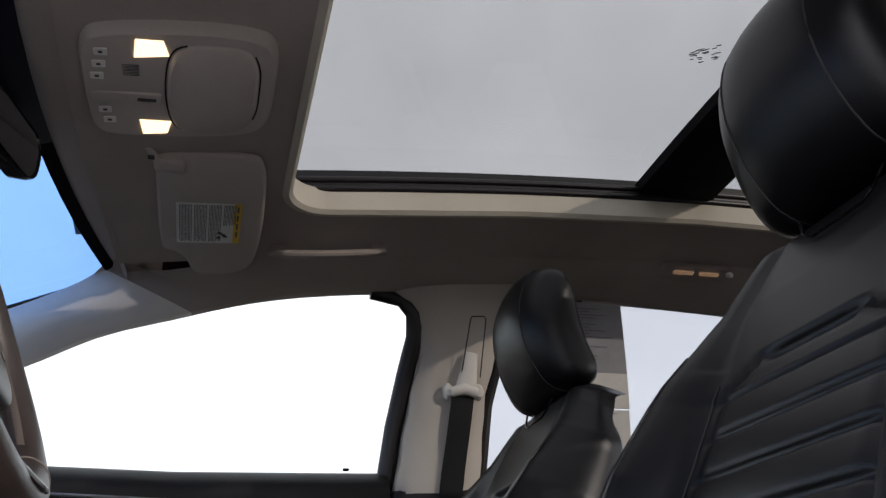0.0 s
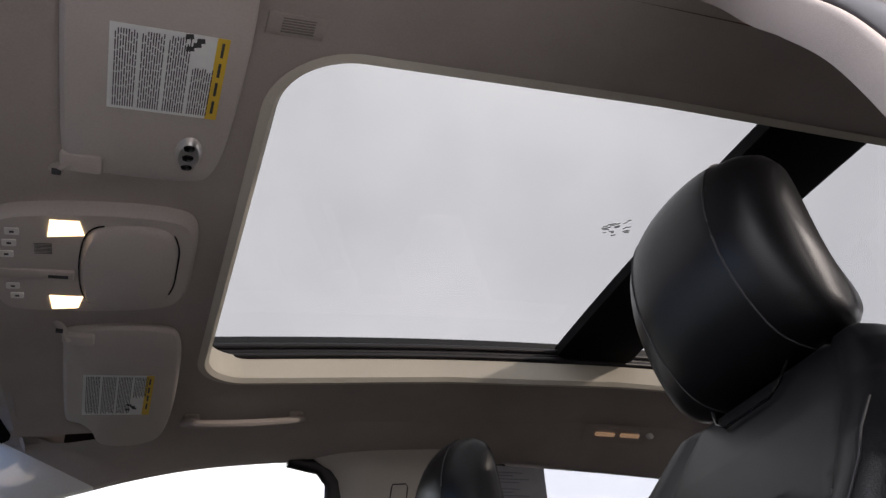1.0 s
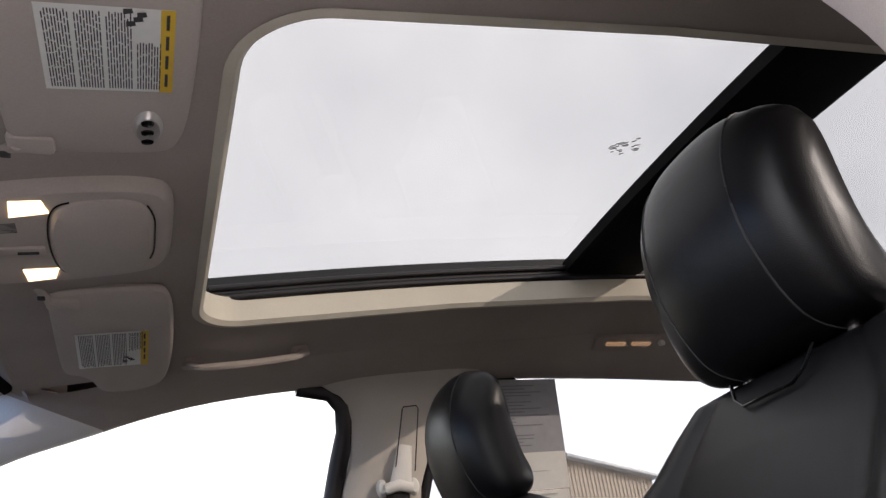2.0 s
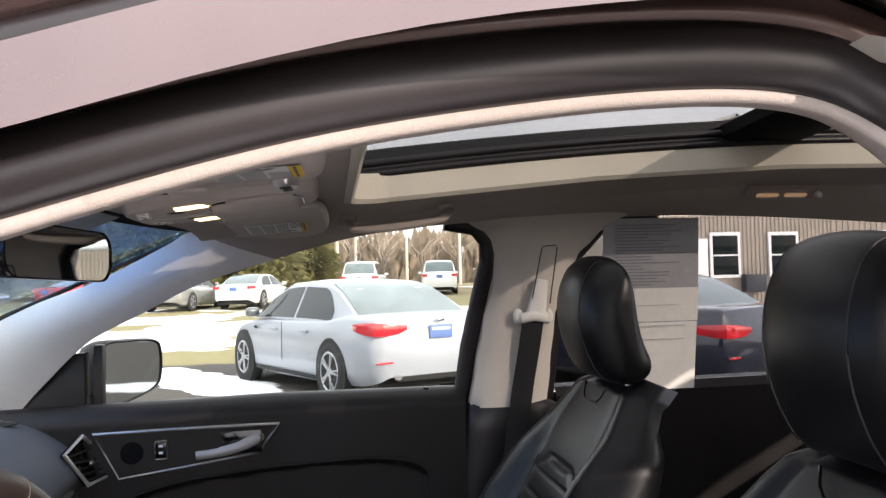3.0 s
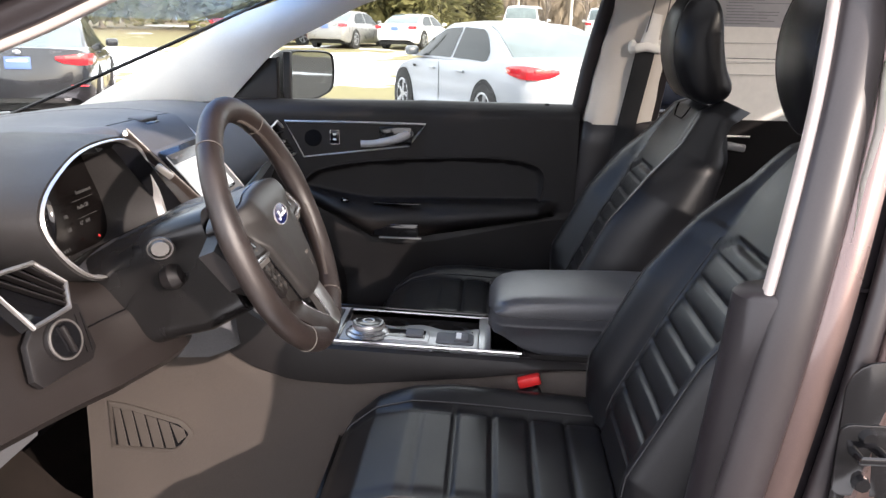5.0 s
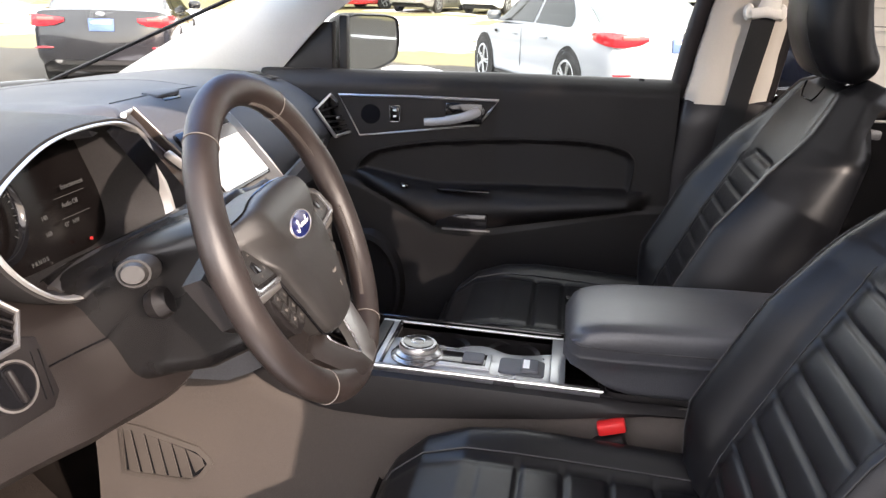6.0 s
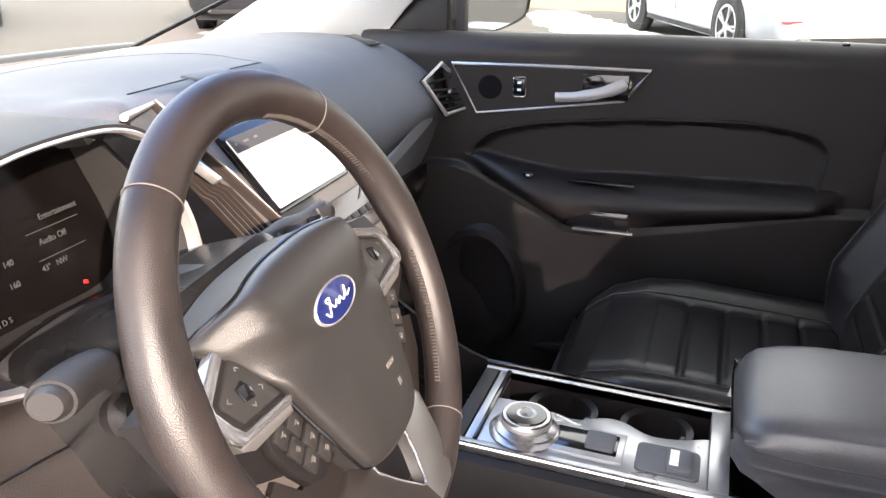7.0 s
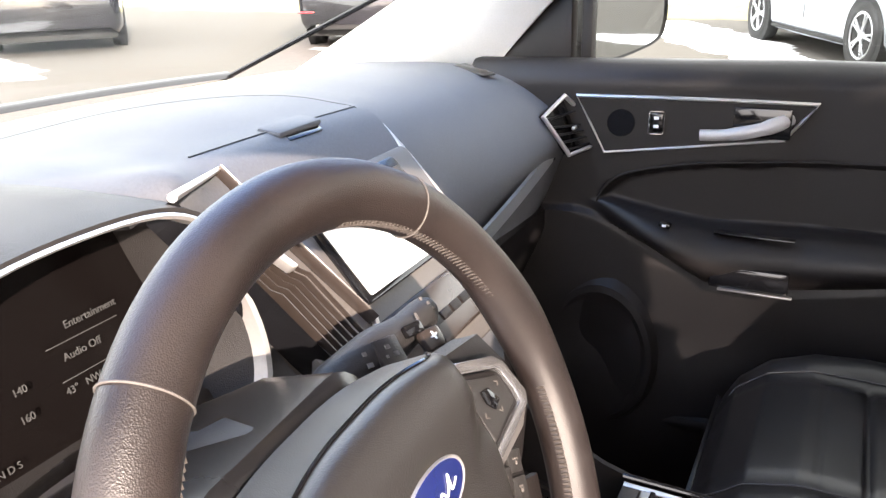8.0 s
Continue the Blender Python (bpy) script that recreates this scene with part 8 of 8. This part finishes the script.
    # rear and front screens
    for xa, xb, nm in ((g0 + 0.03, g1 - 0.06, "rear_window"), (g2 + 0.05, g3 - 0.03, "windscreen")):
        rr = []
        for u in np.linspace(0, 1, 8):
            x = xa + (xb - xa) * u
            t = green(x, 1.0)
            rr.append([Vector((x, t.y * 0.95 * v, t.z + 0.026 * (1 - abs(v) ** 2) + 0.006)) for v in np.linspace(-1, 1, 11)])
        # rear windows carry the sky's reflection in their colour
        part(nm, grid_mesh(rr), CARM["skyglass"] if nm == "rear_window" and glass != "dark" else G, car, "sloping glass")
    # tail lamps
    tz = deck_h - 0.12 + lamp_dz
    for sgn in (1, -1):
        rr = []
        if lamp == "wrap":
            o = [(0.42, 1.006, -0.02, 0.035), (0.30, 1.006, -0.05, 0.055), (0.12, 0.99, -0.075, 0.065), (0.02, 0.93, -0.085, 0.065), (-0.022, 0.80, -0.085, 0.055), (-0.030, 0.62, -0.065, 0.035), (-0.030, 0.50, -0.02, 0.025)]
        else:
            o = [(0.16, 1.0, -0.05, 0.05), (0.02, 0.96, -0.06, 0.06), (-0.022, 0.86, -0.06, 0.06), (-0.026, 0.66, -0.06, 0.05)]
        for x, w, a, b in o:
            rr.append([Vector((x, sgn * hw * w, tz + a)), Vector((x - 0.012, sgn * hw * (w + 0.008), tz + (a + b) / 2)), Vector((x, sgn * hw * w, tz + b))])
        tl = part("tail_lamp", solid(rr, 0.02, (1, -sgn * 0.5, 0)), CARM["tail"], car, "red wrap-around tail lamp")
        if lamp == "wrap" and detail > 1:
            part("clear_band", rbox((0.012, hw * 0.22, 0.04), 0.005, (-0.036, sgn * hw * 0.74, tz + 0.012)), CARM["tail_clear"], tl)
            part("reflector", rbox((0.05, hw * 0.34, 0.022), 0.008, Matrix.Translation((0.010, sgn * hw * 0.76, 0.50)) @ pose(0, 0, 0, 0, 0, 12 * sgn)), CARM["tail"], car, "red bumper reflector")
    part("plate", rbox((0.012, 0.31, 0.155), 0.004, (-0.018 if not suv else -0.012, 0, tz - 0.06)), CARM["plate"], car, "blue dealer plate with no readable text")
    if detail > 1:
        part("plate_bar", rbox((0.004, 0.24, 0.03), 0.001, (-0.026, 0, tz - 0.03)), M["white"], car, smooth=False)
        part("badge", lathe([(0, 0.004), (0.045, 0.003), (0.05, 0)], 20, axes((-0.02, 0, tz + 0.075), (0, 1, 0), (0, 0, 1), (-1, 0, 0)) @ Matrix.Diagonal((1, 0.55, 1, 1))), M["chrome"], car, "plain oval badge")
        part("bumper_insert", rbox((0.05, W * 0.62, 0.12), 0.02, (0.045, 0, 0.33)), CARM["under"], car, "black lower bumper")
        for sgn in (1, -1):
            part("exhaust", sweep([(0.0, sgn * hw * 0.62, 0.33), (0.1, sgn * hw * 0.62, 0.33)], (0.05, 0.03), sides=12), M["chrome"], car, "exhaust tip")
            for x in (1.75, 2.75):
                part("door_handle", rbox((0.19, 0.03, 0.03), 0.01, (x, sgn * (hw + 0.002), 0.80)), P, car, "body-coloured handle")
            part("sill", rbox((2.2, 0.04, 0.05), 0.015, (2.35, sgn * hw * 0.975, 0.24)), CARM["under"], car)
            part("door_gap", rbox((0.008, 0.006, 0.52), 0.001, (2.48, sgn * (hw + 0.0), 0.64)), CARM["under"], car, smooth=False)
            part("fender_vent", rbox((0.10, 0.012, 0.035), 0.005, (L - 1.42, sgn * (hw + 0.001), 0.80)), CARM["under"], car)
    for sgn in (1, -1):
        mx = g3 - 0.35
        part("door_mirror", rbox((0.13, 0.20, 0.13), 0.05, (mx, sgn * (hw + 0.05), belt + 0.07), seg=3), P if paint != "silver" else CARM["silver_shaded"], car, "door mirror")
    # wheels
    R = 0.345 if not suv else 0.37
    for x in (1.02 if not pickup else 1.1, L - 0.93):
        for sgn in (1, -1):
            wm = axes((x, sgn * (hw - 0.10), R), (1, 0, 0), (0, 0, 1), (0, -1, 0)) if sgn < 0 else axes((x, sgn * (hw - 0.10), R), (-1, 0, 0), (0, 0, 1), (0, 1, 0))
            part("wheel_arch", lathe([(R + 0.055, 0.0), (R + 0.055, 0.099), (R + 0.02, 0.104), (0.0, 0.10)], 30, wm), CARM["under"], car, "dark wheel arch")
            wh = part("wheel", lathe([(R * 0.68, 0.112), (R * 0.74, 0.118), (R * 0.92, 0.116), (R, 0.095), (R, -0.08), (R * 0.9, -0.1)], 34, wm), CARM["tyre"], car, "black tyre")
            bm = lathe([(R * 0.68, 0.112), (R * 0.66, 0.116), (R * 0.62, 0.108), (R * 0.60, 0.06), (0.0, 0.06)], 34, wm)
            part("rim", bm, CARM["under"], wh)
            if detail > 0:
                bm = lathe([(R * 0.70, 0.113), (R * 0.68, 0.120), (R * 0.62, 0.112)], 34, wm)
                for k in range(5):
                    for d in (-7, 7):
                        rbox((R * 0.56, 0.026, 0.02), 0.006, wm @ pose(0, 0, 0, 0, 0, 72 * k + d) @ Matrix.Translation((R * 0.36, 0, 0.109)), bm=bm)
                lathe([(0.06, 0.10), (0.055, 0.118), (0.0, 0.12)], 16, wm, bm=bm)
                part("spokes", bm, CARM["rim"], wh, "alloy spokes")
    part("underside", rbox((L * 0.9, W * 0.86, 0.14), 0.02, (L / 2, 0, 0.24)), CARM["under"], car)
    return car


def car_at(x, y, heading):
    """Tail centre at (x, y); heading in degrees, 90 is straight away."""
    return pose(x, y, ground_z(x, y + 2), 0, 0, heading)


build_car(car_at(1.47, 8.3, 90 + 26), "silver", "silver four-door sedan with red wrap-around tail lamps", L=4.85, W=1.83, H=1.43, glass="glass", detail=2)
build_car(car_at(-5.75, 8.9, 90 + 21), "black", "black two-door coupe parked nose away", L=4.58, W=1.78, H=1.38, lamp="wrap", detail=2)
build_car(car_at(5.10, 7.5, 90 + 30), "navy", "dark blue-black sedan with red tail lamps", L=4.85, W=1.83, H=1.46, detail=2, lamp_dz=-0.11)
build_car(car_at(-6.3, 31.5, 90 - 14), "grey", "champagne silver older four-door sedan", L=4.8, W=1.80, H=1.43, lamp="block", detail=1)
build_car(car_at(-3.6, 32.0, 90 - 16), "white", "white older boxy four-door sedan", L=4.7, W=1.74, H=1.36, lamp="block", detail=1)
build_car(car_at(-10.6, 32.0, 90 - 38), "redp", "red hatchback by the trees", L=4.4, W=1.78, H=1.45, lamp="block", detail=1)
build_car(car_at(-9.6, 7.3, 139), "black", "black sport utility vehicle seen from behind", L=4.75, W=1.88, H=1.78, lamp="block", detail=1, suv=True)
build_car(car_at(1.5, 38.0, 90 - 10), "white", "white sport utility vehicle in a row", L=4.7, W=1.85, H=1.75, lamp="block", detail=0, suv=True)
build_car(car_at(5.6, 40.0, 90 - 6), "white", "white tall wagon with dark glass", L=4.7, W=1.85, H=1.72, lamp="block", detail=0, suv=True)
build_car(car_at(9.4, 44.0, 90 - 30), "white", "white pickup truck across the lot", L=5.3, W=1.95, H=1.80, lamp="block", detail=0, pickup=True)

# ---- building with vertical siding ----
SIDE = mat("beige_siding", (0.31, 0.262, 0.212), 0.7, var=0.06, grain=40, rand=0.25)
TRIMW = mat("white_trim", (0.75, 0.74, 0.72), 0.6, var=0.05)
BLD = pose(10.8, 26.0, ground_z(12, 26) + 0.0, 0, 0, 0)
bld = thing("building", "beige metal-sided building with white framed windows", "building", at=BLD)
Dp, EH = 10.0, 5.6
part("wall", prism([(0.0, 0.0), (7.0, 0.0), (7.0, EH), (3.5, EH + 0.95), (0.0, EH)], 0.2, axes((0, 0.25, 0), (1, 0, 0), (0, 0, 1), (0, -1, 0))), SIDE, bld, "end wall", smooth=False)
part("wall", rbox((0.2, Dp, EH), 0, (0.0 + 0.1, 0.25 + Dp / 2, EH / 2)), SIDE, bld, smooth=False)
part("wall", rbox((14.0, 0.2, 3.0), 0, (14.0, 0.16, 1.5)), SIDE, bld, smooth=False)
roofm = mat("roof_metal", (0.30, 0.31, 0.32), 0.5, metal=0.3, var=0.1)
for sgn in (-1, 1):
    part("roof", rbox((3.85, Dp + 0.6, 0.12), 0.02, Matrix.Translation((3.5 + sgn * 1.80, Dp / 2, EH + 0.50)) @ pose(0, 0, 0, 0, 15.2 * sgn, 0)), roofm, bld, "sloping roof edge")
part("roof", rbox((14.4, 6, 0.14), 0.02, (14.0, 3.0, 3.05)), roofm, bld)
part("vent_pipe", rbox((0.18, 0.18, 0.5), 0.03, (4.2, 2.0, EH + 1.1)), CARM["under"], bld, "dark roof vent")
# ribs: one board each
for k in range(46):
    x = 0.10 + 0.152 * k
    h = EH + 0.95 * (1 - abs(x - 3.5) / 3.5) - 0.05
    b = rbox((0.034, 0.035, h), 0.006, (x, 0.035, h / 2), seg=1)
    part("siding_rib", b, SIDE, bld, smooth=False)
for k in range(60):
    x = 7.1 + 0.22 * k
    b = rbox((0.045, 0.035, 2.95), 0.006, (x, 0.045, 1.475), seg=1)
    part("siding_rib", b, SIDE, bld, smooth=False)
for k, (x, z) in enumerate(((0.38, 1.02), (2.53, 1.02), (4.70, 1.0), (8.8, 1.0), (11.2, 1.0))):
    w, h = 0.98, 1.45
    win = part("window", rbox((w + 0.14, 0.08, h + 0.14), 0.01, (x + w / 2, -0.02, z + h / 2)), TRIMW, bld, "white framed sash window")
    part("pane", rbox((w - 0.06, 0.02, h / 2 - 0.07), 0.003, (x + w / 2, -0.06, z + h * 0.74)), CARM["glass"], win, "dark upper pane")
    part("pane", rbox((w - 0.06, 0.02, h / 2 - 0.07), 0.003, (x + w / 2, -0.06, z + h * 0.25)), CARM["glass"], win, "dark lower pane")
dr = part("door", rbox((0.72, 0.08, 2.05), 0.01, (2.02, -0.02, 1.30)), TRIMW, bld, "white service door")
part("knob", lathe([(0, 0.05), (0.03, 0.04), (0.03, 0)], 12, axes((2.28, -0.06, 1.2), (1, 0, 0), (0, 0, 1), (0, -1, 0))), M["chrome"], dr)
part("wall_unit", rbox((0.75, 0.4, 0.62), 0.03, (3.95, -0.22, 0.75)), mat("dark_unit", (0.03, 0.03, 0.035), 0.6), bld, "dark boxed unit below the window")
part("scrap_frame", sweep([(4.8, -0.4, 0.0), (5.2, -0.45, 1.0), (5.9, -0.4, 1.35), (6.3, -0.4, 0.2)], 0.05, sides=6), mat("faded_red_steel", (0.40, 0.16, 0.13), 0.7), bld, "faded red steel frame")


# ---- trees ----
NEEDLE = mat("pine_needles", (0.10, 0.105, 0.040), 0.8, var=0.4, grain=12, blotch=0.8, alt=(0.25, 0.225, 0.09), rand=0.3)
BARK = mat("bark", (0.13, 0.105, 0.085), 0.9, var=0.3, grain=20)
TWIG = mat("bare_twigs", (0.34, 0.28, 0.235), 0.9, var=0.25, grain=8)
rng = random.Random(5)


def build_pine(x, y, h, r, name_label):
    t = thing("pine_tree", name_label, "tree", group="pines", at=pose(x, y, ground_z(x, y)))
    part("trunk", sweep([(0, 0, 0), (0.05, 0, h * 0.5), (0, 0, h * 0.97)], [0.22, 0.14, 0.02], sides=8), BARK, t, "tapered trunk")
    verts, faces = [], []
    for k in range(4600):
        f = rng.random() ** 0.75
        z = h * (0.06 + 0.93 * f)
        rad = r * (1 - f) ** 0.80 * (0.84 + 0.16 * math.sin(9.0 * f * h * 0.35 + 3.0 * rng.random())) * rng.uniform(0.30, 1.10) + 0.08
        a = rng.uniform(0, 2 * math.pi)
        c = Vector((rad * math.cos(a), rad * math.sin(a), z - 0.18 * rad))
        out = Vector((math.cos(a), math.sin(a), rng.uniform(-0.35, 0.25))).normalized()
        side = Vector((-math.sin(a), math.cos(a), rng.uniform(-0.3, 0.3))).normalized()
        s = rng.uniform(0.16, 0.42) * (0.6 + 0.6 * (1 - f))
        for q in range(2):
            up = out.cross(side) if q else side
            i = len(verts)
            verts += [c - out * s * 0.5, c + up * s * 0.32, c + out * s * 0.9 - Vector((0, 0, 0.12 * s)), c - up * s * 0.32]
            faces.append((i, i + 1, i + 2, i + 3))
    for k in range(700):
        f = rng.random() ** 0.8
        rad = 0.55 * r * (1 - f) ** 0.8 * rng.random()
        a = rng.uniform(0, 2 * math.pi)
        c = Vector((rad * math.cos(a), rad * math.sin(a), h * (0.05 + 0.86 * f)))
        d, u = Vector((-math.sin(a), math.cos(a), rng.uniform(-0.3, 0.3))), Vector((rng.uniform(-0.4, 0.4), rng.uniform(-0.4, 0.4), 1.0))
        s = rng.uniform(0.30, 0.60) * (1.1 - 0.7 * f)
        i = len(verts)
        verts += [c - d * s, c + u * s, c + d * s, c - u * s]
        faces.append((i, i + 1, i + 2, i + 3))
    me = bpy.data.meshes.new("crown")
    me.from_pydata(verts, [], faces)
    me.materials.append(NEEDLE)
    ob = new("crown", me)
    ob.parent = t
    ob["label"] = "ragged dark green needle crown"
    return t


def build_bare(x, y, h, spread):
    t = thing("bare_tree", "leafless winter tree with fine grey-brown twigs", "tree", group="bare trees", at=pose(x, y, ground_z(x, min(y, 55)) - 0.05))
    tb, cb = bmesh.new(), bmesh.new()
    sweep([(0, 0, 0), (0.1, 0, h * 0.3), (0.0, 0.1, h * 0.55)], [0.20, 0.15, 0.10], sides=7, bm=tb)
    def grow(p, d, ln, r, depth):
        q = p + d * ln
        mid = p.lerp(q, 0.5) + Vector((rng.uniform(-1, 1), rng.uniform(-1, 1), rng.uniform(-0.3, 0.6))) * ln * 0.08
        sweep([p, mid, q], [r, r * 0.8, r * 0.6], sides=4 if depth else 5, bm=cb, cap=False)
        if depth < 3:
            for k in range(3 if depth < 2 else 3):
                nd = (d + Vector((rng.uniform(-1, 1), rng.uniform(-1, 1), rng.uniform(-0.1, 0.7))) * 0.75).normalized()
                grow(p.lerp(q, rng.uniform(0.5, 1.0)), nd, ln * rng.uniform(0.55, 0.8), r * 0.55, depth + 1)
    for k in range(6):
        a = rng.uniform(0, 2 * math.pi)
        d = Vector((math.cos(a) * spread, math.sin(a) * spread, rng.uniform(0.5, 1.0))).normalized()
        grow(Vector((0.05, 0.05, h * rng.uniform(0.22, 0.55))), d, h * rng.uniform(0.2, 0.34), 0.04, 0)
    part("trunk", tb, BARK, t, "grey tapered trunk")
    part("crown", cb, TWIG, t, "fine bare branches", smooth=False)
    return t


for x, y, h, r in ((-9.5, 44, 9.0, 3.0), (-6.0, 46, 8.0, 2.6), (-3.2, 45, 7.6, 2.4), (-13.5, 46, 11, 3.2), (-17.5, 48, 12, 3.4), (-22, 46, 12, 3.6), (-27, 44, 13, 3.6), (-32, 46, 13, 3.8), (-1.0, 48, 5.6, 2.2), (-37, 40, 12, 3.6)):
    build_pine(x, y, h, r, "tall ragged evergreen at the edge of the lot")
for x, y, h, r in ((38, 16, 11, 3.4), (44, 20, 12, 3.6), (50, 24, 12, 3.6), (47, 13, 11, 3.4), (57, 21, 13, 3.8)):
    build_pine(x, y, h, r, "tall ragged evergreen seen in the mirror")
for x, y, h in ((1.5, 58, 5.5), (4.0, 60, 5.0), (7.0, 62, 5.5), (-4.5, 52, 5.2), (10, 63, 5.2), (13, 60, 5.0), (-20, 38, 8), (-24, 36, 9)):
    build_bare(x, y, h, 0.8)

# low wooded ridge in the distance
verts, faces = [], []
for k in range(26000):
    x = rng.uniform(-110, 120)
    y = rng.uniform(62, 92)
    gz = ground_z(x, 55) + 0.05
    top = 4.4 + 1.8 * noise.noise(Vector((x * 0.06, 2.0, 0))) + 1.0 * noise.noise(Vector((x * 0.25, 7.0, 0)))
    z = gz + rng.random() * max(0.6, top)
    s = rng.uniform(0.12, 0.50)
    a = rng.uniform(0, math.pi)
    d, u = Vector((math.cos(a), 0.4 * math.sin(a), 0)), Vector((rng.uniform(-0.3, 0.3), 0, 1))
    i = len(verts)
    c = Vector((x, y, z))
    verts += [c - d * s, c + u * s * 2.2, c + d * s * 0.8, c - u * s * 1.4]
    faces.append((i, i + 1, i + 2, i + 3))
me = bpy.data.meshes.new("woods")
me.from_pydata(verts, [], faces)
me.materials.append(mat("distant_woods", (0.20, 0.16, 0.125), 0.95, var=0.35, grain=2.0, blotch=0.12, alt=(0.30, 0.235, 0.17)))
tagged(new("woods", me), "hazy brown leafless woods on a low ridge", "woods", kind="stuff")

# ---- poles ----
for x, y, h, lampy in ((0.6, 52, 6.5, 0), (5.6, 58, 8.5, 0), (2.0, 60, 7.0, 0), (9.0, 55, 5.0, 1)):
    p = thing("utility_pole", "pale slim pole at the far side of the lot", "pole", group="poles", at=pose(x, y, ground_z(x, y)))
    part("shaft", sweep([(0, 0, -0.4), (0, 0, h)], [0.11, 0.08], sides=8), mat("pale_pole", (0.50, 0.46, 0.40), 0.8), p, "pale shaft")
    part("head", rbox((0.8 if lampy else 0.35, 0.25, 0.18), 0.03, (0.2, 0, h)), CARM["under"], p, "lamp head")
